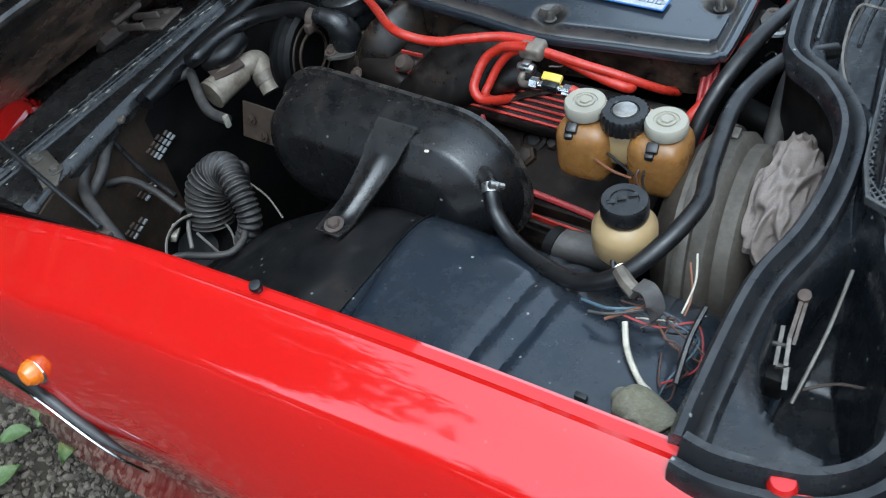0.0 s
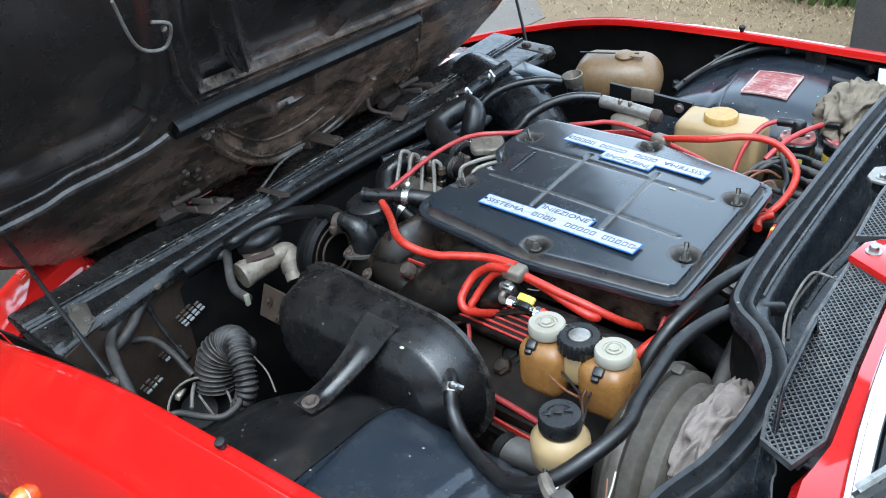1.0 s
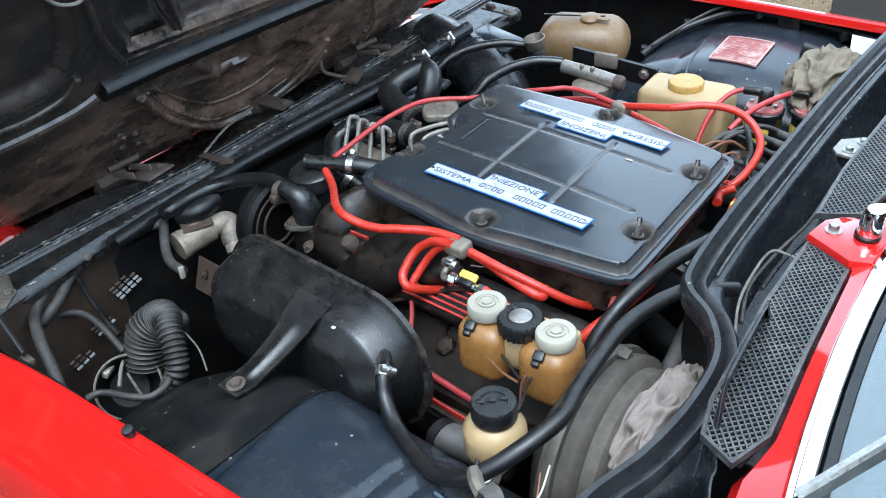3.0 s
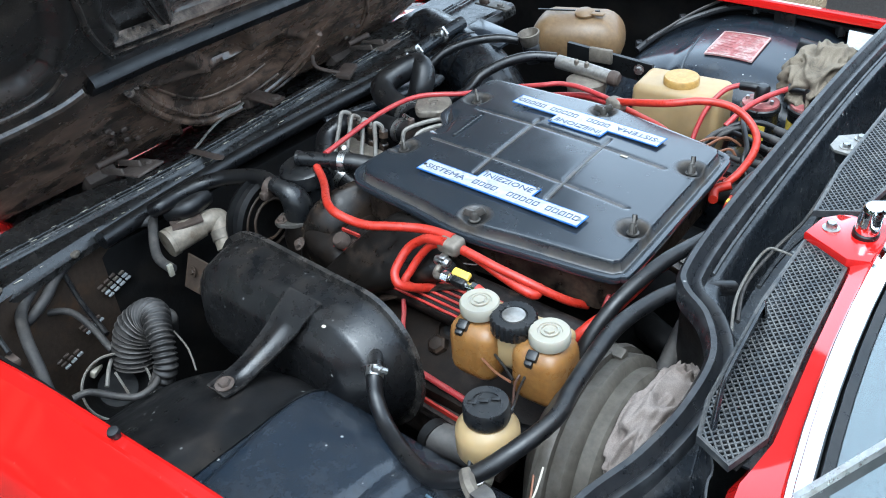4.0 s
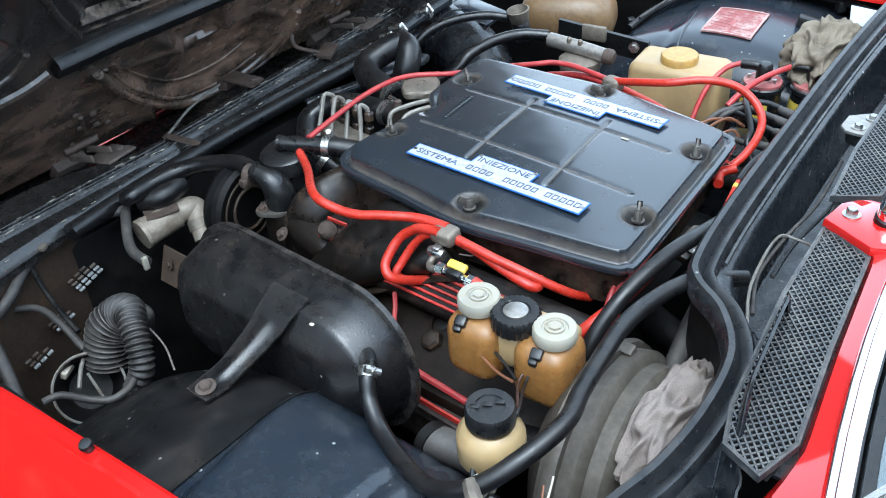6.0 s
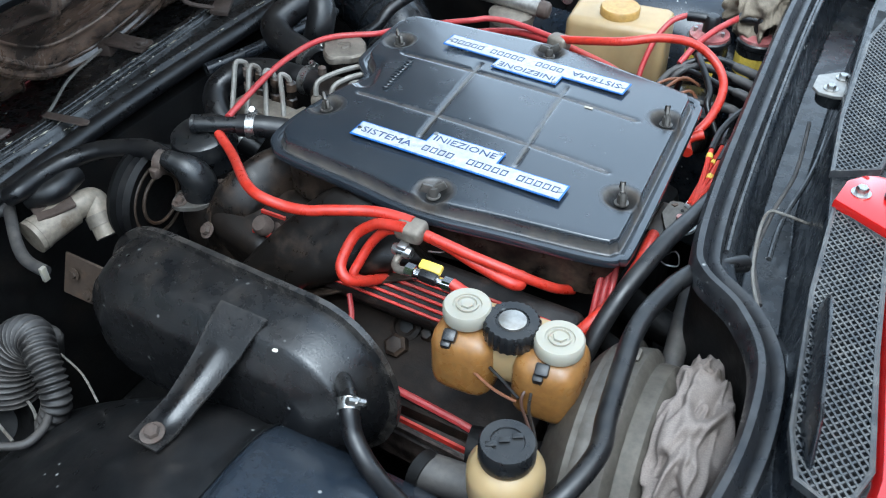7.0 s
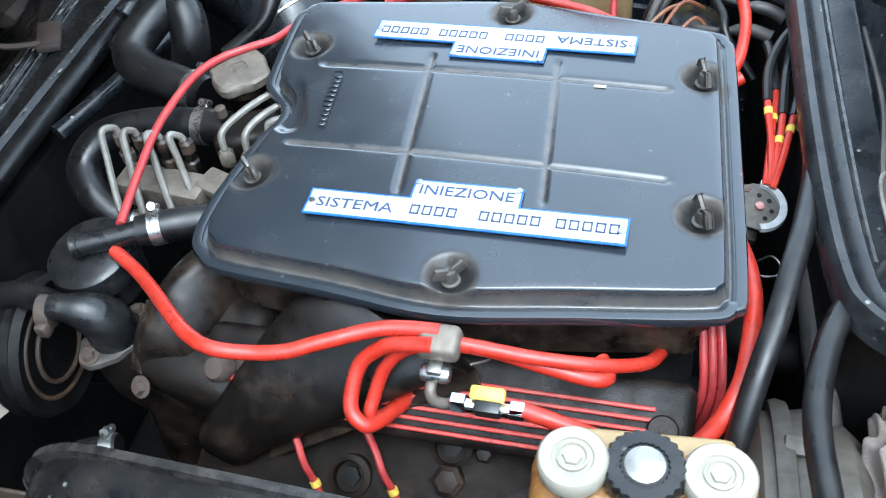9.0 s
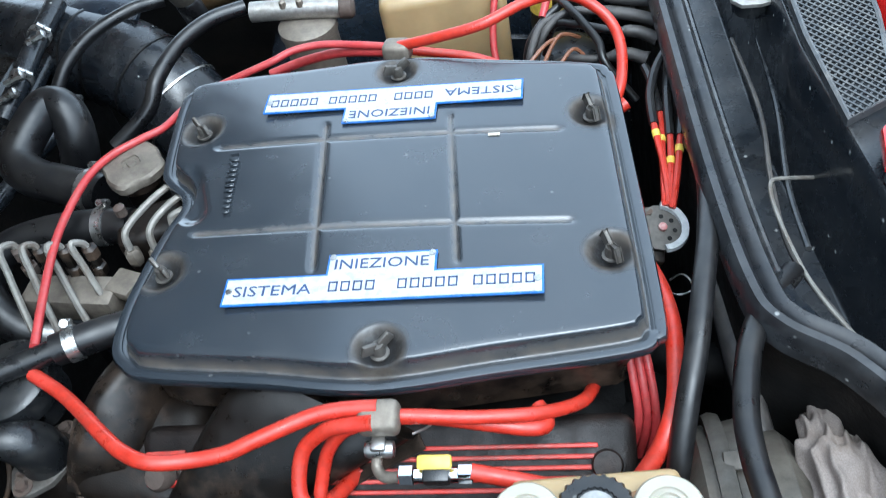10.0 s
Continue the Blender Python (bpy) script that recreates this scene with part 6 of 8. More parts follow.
def rag(name, at, size, mat, label, seed=1, turn=0.0, grain=30.0):
    """A crumpled cloth: soft folds with tucks between them."""
    r = thing(name, at, label, "cloth")
    bm = bmesh.new()
    bmesh.ops.create_icosphere(bm, subdivisions=6, radius=1.0)
    m = pose(*at, 0, 0, turn)
    for v in bm.verts:
        p = Vector((v.co.x * size[0], v.co.y * size[1], v.co.z * size[2])) * 0.5
        q = Vector(((p.x - 0.25 * p.y) * grain, (p.y * 0.4 + 0.3 * p.x) * grain, p.z * grain * 0.7)) + Vector((seed * 3.1, seed, seed * 1.7))
        q += 0.4 * noise.noise_vector(q * 0.7)
        fold = 1 - min(1.0, 1.9 * abs(noise.noise(q)))
        tuck = 1 - min(1.0, 2.1 * abs(noise.noise(q * 1.9 + Vector((5, 1, 2)))))
        size_ = 0.68 + 0.25 * fold * fold * (3 - 2 * fold) + 0.09 * tuck * tuck * (3 - 2 * tuck) + 0.1 * noise.noise(q * 0.5)
        v.co = m @ (p * size_)
    part("fold", bm, mat, r, sharp=180)
    return r


rag("grey_rag", (0.35, -0.3, 0.803), (0.076, 0.21, 0.1), M_CLOTH, "crumpled greyish pink rag stuffed behind the servo", 4, 6, 38.0)
rag("beige_rag", Vector((0.204, 0.502, 0.860)), (0.135, 0.21, 0.1), M_BEIGE, "crumpled beige rag on the far wing", 5, 10, 34.0)
rag("olive_rag", Vector((0.335, -0.625, 0.835)) - Vector((0, 0, 0.005)), (0.075, 0.05, 0.05), M_OLIVE, "olive cloth scrap tucked behind the wing", 7, -20, 28.0)
bm = bmesh.new()
card = thing("white_card", (0.222, 0.625, 0.880), "small white plastic card beside the rag", "card")
box(bm, (0.222, 0.625, 0.880), (0.045, 0.05, 0.002), 0.0005, (15, 10, 20))
part("sheet", bm, M_PLATE, card)

# ---- red hoses ----
hose("fuel_hose", [(-0.303, -0.165, 0.853), (-0.272, -0.183, 0.85), (-0.24, -0.208, 0.858), (-0.206, -0.237, 0.869), (-0.181, -0.255, 0.874), (-0.158, -0.263, 0.874), (-0.128, -0.259, 0.869), (-0.101, -0.254, 0.87), (-0.076, -0.244, 0.873), (-0.03, -0.225, 0.875), (0.013, -0.222, 0.876)], 0.0062, M_REDHOSE, "bright red fuel hose")
hose("fuel_hose", [(0.013, -0.226, 0.868), (0.05, -0.222, 0.86), (0.09, -0.222, 0.848), (0.125, -0.224, 0.842), (0.137, -0.216, 0.836), (0.13, -0.2, 0.835)], 0.0062, M_REDHOSE, "bright red fuel hose")
hose("fuel_hose", [(0.013, -0.224, 0.868), (0.058, -0.224, 0.863), (0.084, -0.223, 0.859), (0.119, -0.218, 0.852), (0.146, -0.206, 0.838), (0.166, -0.187, 0.82), (0.175, -0.16, 0.80)], 0.0056, M_REDHOSE, "bright red fuel hose")
hose("fuel_hose", [(0.01, -0.235, 0.876), (-0.02, -0.234, 0.869), (-0.034, -0.235, 0.861), (-0.049, -0.241, 0.848), (-0.055, -0.255, 0.832), (-0.054, -0.268, 0.819), (-0.043, -0.274, 0.811), (-0.035, -0.263, 0.802), (-0.028, -0.244, 0.792), (-0.015, -0.215, 0.78)], 0.0062, M_REDHOSE, "looped bright red fuel hose")
hose("fuel_hose", [(0.008, -0.23, 0.868), (-0.015, -0.232, 0.86), (-0.032, -0.238, 0.84), (-0.04, -0.252, 0.82), (-0.042, -0.262, 0.808), (-0.034, -0.252, 0.795), (-0.022, -0.22, 0.782)], 0.0056, M_REDHOSE, "inner loop of bright red fuel hose")
hose("fuel_hose", [(0.228, -0.06, 0.825), (0.234, -0.1, 0.842), (0.238, -0.14, 0.849), (0.236, -0.185, 0.848), (0.232, -0.211, 0.845), (0.225, -0.23, 0.84), (0.216, -0.243, 0.829), (0.203, -0.255, 0.815)], 0.0072, M_REDHOSE, "bright red fuel hose beside the air box")
hose("fuel_hose", [(0.082, -0.264, 0.852), (0.105, -0.266, 0.846), (0.135, -0.27, 0.84)], 0.0065, M_REDHOSE, "short red fuel hose at the tap")
for k in range(3):
    hose("plug_cable", [(0.2 + 0.006 * k, -0.13, 0.84), (0.205 + 0.007 * k, -0.165, 0.82), (0.208 + 0.007 * k, -0.19, 0.79), (0.2 + 0.008 * k, -0.2, 0.75)], 0.0035, M_PINKHOSE, "dull red plug cable under the air box", "cable", group="plug cables")
holder = thing("hose_clamp", (0.013, -0.226, 0.868), "grey metal clip bundling the red hoses", "clamp")
bm = bmesh.new()
box(bm, (0.013, -0.227, 0.869), (0.033, 0.026, 0.02), 0.006, (10, 0, 0), 3)
part("band", bm, M_ALUDIRTY, holder)
bm = bmesh.new()
lathe(bm, [(0.006, -0.011), (0.007, -0.008), (0.007, 0.008), (0.006, 0.011)], (0.012, -0.244, 0.852), (1, 0, 0), 10)
box(bm, (0.012, -0.243, 0.855), (0.012, 0.012, 0.012), 0.002)
part("screw", bm, M_STEEL, holder)
bm = bmesh.new()
tube(bm, [(0.03, -0.22, 0.866), (0.042, -0.215, 0.858), (0.05, -0.222, 0.85), (0.036, -0.232, 0.852)], 0.001, 6)
part("wire_loop", bm, M_STEEL, holder)
tap = thing("fuel_tap", (0.057, -0.262, 0.85), "small steel fuel tap with yellow lever", "tap")
bm = bmesh.new()
tube(bm, [(0.01, -0.245, 0.848), (0.009, -0.254, 0.842), (0.016, -0.262, 0.842), (0.032, -0.264, 0.846)], 0.0045, 10)
part("elbow", bm, M_ALUDIRTY, tap)
bm = bmesh.new()
for x in (0.034, 0.078):
    lathe(bm, [(0.0065, -0.006), (0.0078, -0.005), (0.0078, 0.005), (0.0065, 0.006)], (x, -0.264, 0.849), (1, 0, 0), 6)
tube(bm, [(0.028, -0.264, 0.848), (0.084, -0.265, 0.85)], 0.006, 10)
part("body", bm, M_CHROME, tap)
bm = bmesh.new()
box(bm, (0.056, -0.26, 0.86), (0.026, 0.011, 0.007), 0.0025, (25, 0, 0))
part("lever", bm, M_YELLOW, tap, "yellow lever")
bm = bmesh.new()
box(bm, (0.057, -0.266, 0.853), (0.02, 0.014, 0.012), 0.002, (10, 0, 0))
part("stem", bm, M_BLACKTRIM, tap)

hose("vent_hose", [(-0.3, -0.147, 0.868), (-0.318, -0.083, 0.862), (-0.33, -0.023, 0.86), (-0.33, 0.016, 0.862), (-0.323, 0.063, 0.864), (-0.308, 0.094, 0.864), (-0.283, 0.117, 0.863), (-0.26, 0.135, 0.862), (-0.25, 0.17, 0.855), (-0.228, 0.203, 0.852), (-0.19, 0.212, 0.862), (-0.153, 0.222, 0.87), (-0.132, 0.233, 0.873), (-0.101, 0.238, 0.874), (-0.065, 0.233, 0.874), (-0.016, 0.222, 0.874)], 0.0042, M_PINKHOSE, "long faded red hose round the air box")
hose("vent_hose", [(-0.01, 0.217, 0.878), (0.039, 0.207, 0.893), (0.083, 0.206, 0.904), (0.126, 0.227, 0.91), (0.162, 0.246, 0.903), (0.19, 0.249, 0.888), (0.212, 0.234, 0.873), (0.221, 0.207, 0.86), (0.219, 0.17, 0.846), (0.21, 0.145, 0.836)], 0.0058, M_REDHOSE, "bright red hose over the far side")
hose("vent_hose", [(-0.02, 0.222, 0.868), (-0.08, 0.24, 0.86), (-0.13, 0.25, 0.845), (-0.17, 0.245, 0.835)], 0.0055, M_PINKHOSE, "faded red hose behind the air box")
hose("vent_hose", [(-0.01, 0.226, 0.866), (0.02, 0.226, 0.86), (0.07, 0.222, 0.85), (0.12, 0.205, 0.836)], 0.005, M_REDHOSE, "bright red hose behind the air box")
hose("vent_hose", [(0.214, 0.100, 0.835), (0.205, 0.127, 0.835), (0.222, 0.139, 0.842)], 0.0068, M_REDHOSE, "short red hose end")
holder2 = thing("hose_clamp", (-0.015, 0.217, 0.87), "grey metal clip bundling the red hoses", "clamp")
bm = bmesh.new()
box(bm, (-0.013, 0.218, 0.872), (0.03, 0.024, 0.022), 0.006, (-8, 0, -6), 3)
part("band", bm, M_ALUDIRTY, holder2)

# T-piece and the bits round it
tee = thing("tee_piece", (-0.31, -0.16, 0.85), "black tee fitting clamped to the breather hose", "fitting")
bm = bmesh.new()
tube(bm, [(-0.336, -0.17, 0.86), (-0.3, -0.153, 0.86), (-0.272, -0.14, 0.86)], 0.0105, 14)
lathe(bm, [(0.012, -0.003), (0.012, 0.003)], (-0.336, -0.17, 0.86), (1, 0.45, 0), 16)
part("body", bm, M_CAPBLACK, tee)
hose("breather_hose", [(-0.285, -0.146, 0.86), (-0.262, -0.136, 0.86), (-0.235, -0.122, 0.856), (-0.21, -0.11, 0.85)], 0.0145, M_RUBBER, "short black breather hose into the air box", clamps=(0.25,))

filler = thing("oil_filler", (-0.33, -0.17, 0.74), "black round filler cap with elbow on the front of the engine", "filler")
bm = bmesh.new()
lathe(bm, [(0.036, -0.03), (0.036, -0.008), (0.041, -0.006), (0.042, 0.004), (0.04, 0.016), (0.035, 0.02), (0, 0.022)], (-0.333, -0.162, 0.828), (-0.05, -0.1, 1), 36)
part("cap", bm, M_CAPBLACK, filler, "black domed cap")
bm = bmesh.new()
lathe(bm, [(0.03, -0.1), (0.036, -0.06), (0.034, -0.03), (0.028, -0.012), (0.026, -0.002)], (-0.307, -0.209, 0.786), (-0.05, -0.12, 1), 30)
part("housing", bm, M_ENGINE, filler, "oily brown-black cast housing")
EAR = pose(-0.309, -0.21, 0.784, 0, 4, 74)
bm = bmesh.new()
slab(bm, [(-0.039, -0.005), (-0.034, -0.011), (-0.02, -0.022), (0.0, -0.0265), (0.02, -0.022), (0.034, -0.011), (0.039, -0.005), (0.039, 0.005), (0.034, 0.011), (0.02, 0.022), (0.0, 0.0265), (-0.02, 0.022), (-0.034, 0.011), (-0.039, 0.005)], -0.003, 0.003, 0.001, EAR)
flange = part("flange", bm, M_DULLSTEEL, filler, "dirty grey two-eared flange")
for x in (-0.031, 0.031):
    bm = bmesh.new()
    hexbolt(bm, EAR @ Vector((x, 0, 0.003)), (0, 0.05, 1), 0.0055, 0.006)
    part("bolt", bm, M_RUSTY, flange)
bm = bmesh.new()
tube(bm, [(-0.345, -0.221, 0.837), (-0.332, -0.219, 0.834), (-0.317, -0.215, 0.826), (-0.308, -0.211, 0.812), (-0.307, -0.21, 0.798), (-0.307, -0.21, 0.786)], 0.023, 22, scale=lambda k: ramp(k, [(0, 0.5), (0.2, 0.55), (0.5, 0.9), (0.75, 1.0), (1, 1.0)]))
part("elbow", bm, M_CAPBLACK, filler, "glossy black bulbous elbow")
hose("water_hose", [(-0.338, -0.216, 0.827), (-0.386, -0.206, 0.826), (-0.423, -0.212, 0.820), (-0.462, -0.228, 0.812), (-0.488, -0.256, 0.805), (-0.499, -0.295, 0.800), (-0.501, -0.326, 0.797), (-0.513, -0.333, 0.790)], 0.0125, M_RUBBER, "black water hose to the front panel", clamps=())
bm = bmesh.new()
cl = thing("brass_clamp", (-0.352, -0.221, 0.828), "brown corroded hose clamp", "clamp")
lathe(bm, [(0.0135, -0.006), (0.015, -0.006), (0.015, 0.006), (0.0135, 0.006)], (-0.352, -0.221, 0.828), (-1, -0.2, 0.1), 20)
box(bm, (-0.35, -0.236, 0.822), (0.012, 0.012, 0.014), 0.003)
part("band", bm, M_RUSTY, cl)

# ---- front of the engine: injection pump, radiator hoses ----
pump = thing("injection_pump", (-0.336, -0.028, 0.800), "dirty mechanical injection pump with four curled fuel pipes", "pump")
pc = Vector((-0.328, -0.043, 0.808))
bm = bmesh.new()
box(bm, pc + Vector((0, 0, -0.004)), (0.1, 0.036, 0.03), 0.004, (0, 0, -6))
part("block", bm, M_ALUDIRTY, pump, "dull alloy pump block")
bm = bmesh.new()
box(bm, pc + Vector((0.055, 0.005, 0.006)), (0.03, 0.03, 0.012), 0.003, (0, 0, -20))
part("lug", bm, M_ALUDIRTY, pump)
for i, (a, b, c) in enumerate((((-0.377, -0.016, 0.838), (-0.382, -0.021, 0.845), (-0.362, -0.080, 0.800)), ((-0.354, -0.018, 0.838), (-0.357, -0.022, 0.846), (-0.333, -0.084, 0.800)), ((-0.327, -0.020, 0.838), (-0.330, -0.023, 0.847), (-0.304, -0.076, 0.800)), ((-0.301, -0.020, 0.838), (-0.306, -0.021, 0.847), (-0.283, -0.063, 0.800)))):
    a, b, c = Vector(a), Vector(b), Vector(c)
    bm = bmesh.new()
    lathe(bm, [(0.007, -0.024), (0.0085, -0.02), (0.0085, -0.012), (0.006, -0.01), (0.006, 0.0), (0.008, 0.001), (0.008, 0.012), (0.004, 0.015)], a, (0.05, 0.05, 1), 6)
    part("union", bm, M_RUSTY if i == 0 else M_DARKCAST, pump, "brass-brown pipe union" if i == 0 else "dark pipe union")
    bm = bmesh.new()
    tube(bm, [a + Vector((0, 0, 0.012)), a + Vector((-0.003, 0.0, 0.02)), b + Vector((-0.004, -0.006, 0.016)), b.lerp(c, 0.35) + Vector((-0.006, 0, 0.012)), b.lerp(c, 0.75) + Vector((-0.003, 0, 0.004)), c], 0.0037, 8)
    part("fuel_pipe", bm, M_PIPE, pump, "bent grey steel fuel pipe")
for i, (a, b) in enumerate((((-0.264, -0.014, 0.838), (-0.219, 0.057, 0.862)), ((-0.240, -0.013, 0.836), (-0.208, 0.035, 0.862)), ((-0.220, -0.001, 0.838), (-0.197, 0.012, 0.860)))):
    a, b = Vector(a), Vector(b)
    bm = bmesh.new()
    lathe(bm, [(0.006, -0.02), (0.0085, -0.014), (0.0085, -0.004), (0.005, 0.0)], a, (0, 0, 1), 6)
    part("union", bm, M_ALUDIRTY, pump)
    bm = bmesh.new()
    tube(bm, [a, a + Vector((-0.001, 0.008, 0.016)), a.lerp(b, 0.35) + Vector((-0.006, 0.006, 0.012)), a.lerp(b, 0.7) + Vector((-0.004, 0.006, 0.006)), b + Vector((0.005, 0.004, 0)), b + Vector((0.02, 0.0, -0.01))], 0.0037, 8)
    part("fuel_pipe", bm, M_PIPE, pump)
bm = bmesh.new()
box(bm, Vector((-0.260, 0.030, 0.810)), (0.07, 0.05, 0.05), 0.01, (0, 0, 20), 3)
part("governor", bm, M_ENGINE, pump, "dirty cast governor housing")
bm = bmesh.new()
lathe(bm, [(0.006, 0), (0.006, 0.01), (0.003, 0.012)], (-0.282, 0.028, 0.845), (0, 0, 1), 8)
part("banjo", bm, M_RUSTY, pump)

neck = thing("radiator_filler", (-0.303, 0.120, 0.820), "dull eight-sided radiator cap on its neck", "radiator cap")
rc = Vector((-0.284, 0.087, 0.852))
bm = bmesh.new()
lathe(bm, [(0.02, -0.06), (0.021, -0.02), (0.026, -0.016), (0.026, -0.003)], rc, (0, 0, 1), 24)
part("neck", bm, M_DARKCAST, neck)
bm = bmesh.new()
lathe(bm, [(0.027, -0.006), (0.0295, -0.004), (0.0295, 0.004), (0.027, 0.007), (0.009, 0.0085), (0.0085, 0.0065), (0.005, 0.0065), (0.004, 0.0085), (0, 0.009)], rc, (0.0, -0.03, 1), 32, lambda j, n, h: 1.1 + 0.09 * math.cos(4 * 2 * math.pi * j / n + 0.6) + 0.035 * math.cos(8 * 2 * math.pi * j / n))
part("cap", bm, M_ALUDIRTY, neck, "dull stamped metal cap")

hose("radiator_top_hose", [(-0.410, 0.171, 0.770), (-0.397, 0.180, 0.815), (-0.403, 0.197, 0.843), (-0.424, 0.204, 0.850), (-0.436, 0.177, 0.846), (-0.446, 0.137, 0.832), (-0.423, 0.115, 0.824), (-0.381, 0.103, 0.818), (-0.333, 0.088, 0.815)], 0.0225, M_RUBBER, "bent thick black radiator top hose", clamps=(0.95,), n=18)
hose("coolant_hose", [(-0.282, 0.033, 0.822), (-0.329, 0.035, 0.822), (-0.378, 0.029, 0.822), (-0.423, 0.014, 0.815), (-0.439, -0.017, 0.800), (-0.421, -0.043, 0.785), (-0.391, -0.053, 0.765), (-0.354, -0.044, 0.740)], 0.0185, M_RUBBER, "looped thick black coolant hose", clamps=(0.12, 0.9), n=16)
hose("radiator_pipe", [(-0.527, 0.246, 0.800), (-0.516, 0.296, 0.815), (-0.514, 0.357, 0.825), (-0.511, 0.405, 0.830), (-0.507, 0.441, 0.835)], 0.0135, M_COWL, "black pipe joined with two clamps beside the front panel", "pipe", clamps=(0.3, 0.62), n=14)
for p in ((-0.513, 0.260, 0.825), (-0.510, 0.284, 0.832), (-0.503, 0.354, 0.840)):
    sc = thing("clamp_screw", p, "bright steel clamp screw and nut", "screw", "clamp screws")
    bm = bmesh.new()
    lathe(bm, [(0.0045, -0.012), (0.0045, 0.006), (0.007, 0.007), (0.007, 0.013), (0.004, 0.015)], p, (0.9, 0.35, 0.25), 8)
    part("shank", bm, M_STEEL, sc)
hose("front_pipe", [(-0.541, 0.067, 0.760), (-0.502, 0.171, 0.765), (-0.466, 0.311, 0.770), (-0.525, 0.206, 0.775), (-0.529, 0.332, 0.780), (-0.518, 0.431, 0.790)], 0.011, M_COWL, "black pipe along the rear of the front panel", "pipe")

# ---- far side: duct, filter, bottles, coils ----
duct = thing("air_duct", (-0.442, 0.412, 0.780), "fat blue-black air duct with seams and a flat top", "duct")
bm = bmesh.new()
DUCT = [(-0.66, 0.50, 0.752), (-0.57, 0.462, 0.757), (-0.497, 0.432, 0.757), (-0.43, 0.405, 0.75), (-0.378, 0.375, 0.73), (-0.335, 0.342, 0.69), (-0.315, 0.32, 0.64)]
tube(bm, DUCT, 0.064, 36, 8)
part("trunk", bm, M_COWL, duct)
duct_axis = smooth_path(DUCT, 8)
for f in (0.36, 0.44, 0.62, 0.74, 0.8):
    q = min(int(f * (len(duct_axis) - 1)), len(duct_axis) - 2)
    bm = bmesh.new()
    lathe(bm, [(0.0635, -0.0025), (0.0655, -0.0015), (0.0655, 0.0015), (0.0635, 0.0025)], duct_axis[q], duct_axis[q + 1] - duct_axis[q], 48)
    part("band", bm, M_STEEL if f > 0.7 else M_RUBBER, duct, "thin bright steel band" if f > 0.7 else "thin dark seam band")
bm = bmesh.new()
sheet(bm, lambda u, v: Vector((-0.515, 0.432, 0.815)).lerp(Vector((-0.512, 0.508, 0.82)), u).lerp(Vector((-0.397, 0.418, 0.812)).lerp(Vector((-0.395, 0.484, 0.817)), u), v) + Vector((0, 0, 0.006 * math.sin(math.pi * v) * math.sin(math.pi * u))), 10, 10, 0.006)
part("duct_top", bm, M_WELL, duct, "flat blue-black duct top")
cup = thing("filler_cup", (-0.331, 0.429, 0.830), "open grey-rimmed black filler neck", "filler")
bm = bmesh.new()
lathe(bm, [(0.012, -0.05), (0.0125, -0.02), (0.017, -0.016), (0.02, 0.0), (0.0215, 0.006), (0.019, 0.007), (0.017, 0.002), (0.013, -0.008), (0.0, -0.009)], (-0.315, 0.406, 0.858), (-0.1, -0.15, 1), 28)
part("cup", bm, M_ALUDIRTY, cup)
bm = bmesh.new()
lathe(bm, [(0.014, -0.055), (0.0165, -0.05), (0.0165, -0.022), (0.014, -0.018)], (-0.315, 0.406, 0.858), (-0.1, -0.15, 1), 24)
part("collar", bm, M_RUBBER, cup)
hose("overflow_hose", [(-0.345, 0.413, 0.840), (-0.381, 0.391, 0.845), (-0.424, 0.354, 0.840), (-0.448, 0.312, 0.830), (-0.463, 0.284, 0.810)], 0.0085, M_RUBBER, "black overflow hose to the filler neck")
hose("fuel_feed_hose", [(-0.220, 0.359, 0.852), (-0.260, 0.334, 0.855), (-0.291, 0.296, 0.850), (-0.310, 0.251, 0.838), (-0.323, 0.224, 0.815), (-0.365, 0.193, 0.790)], 0.0095, M_RUBBER, "black fuel hose arching to the filter")
filt = thing("fuel_filter", (-0.177, 0.398, 0.800), "dirty alloy fuel filter head with hose unions", "filter")
bm = bmesh.new()
tube(bm, [(-0.209, 0.347, 0.852), (-0.146, 0.347, 0.850), (-0.098, 0.344, 0.848)], 0.0125, 14)
part("head_pipe", bm, M_ALU, filt)
bm = bmesh.new()
lathe(bm, [(0.033, -0.09), (0.034, -0.012), (0.036, -0.01), (0.036, 0.0), (0.028, 0.004), (0, 0.005)], (-0.142, 0.337, 0.836), (0, 0, 1), 28)
part("bowl", bm, M_ALUDIRTY, filt)
bm = bmesh.new()
lathe(bm, [(0.012, 0), (0.0135, 0.004), (0.0135, 0.014), (0.01, 0.018), (0, 0.019)], (-0.099, 0.341, 0.850), (1, 0.1, -0.1), 12)
part("union", bm, M_RUSTY, filt, "rust-brown end union")
for p in ((-0.166, 0.341, 0.862), (-0.145, 0.341, 0.862)):
    bm = bmesh.new()
    lathe(bm, [(0.0045, -0.004), (0.0045, 0.004), (0.002, 0.006)], p, (0, 0, 1), 8)
    part("screw", bm, M_ALUDIRTY, filt)
bm = bmesh.new()
box(bm, (-0.154, 0.402, 0.855), (0.045, 0.01, 0.028), 0.004, (0, 0, 8))
part("bracket", bm, M_ALUDIRTY, filt)
bar = thing("support_bar", (-0.160, 0.450, 0.830), "black steel support bar with one bolt", "bracket")
b0, b1 = Vector((-0.234, 0.418, 0.845)), Vector((-0.057, 0.417, 0.840))
bm = bmesh.new()
sweep(bm, [b0, b0.lerp(b1, 0.5), b1], [(-0.004, -0.022), (0.004, -0.022), (0.004, 0.014), (-0.004, 0.014)])
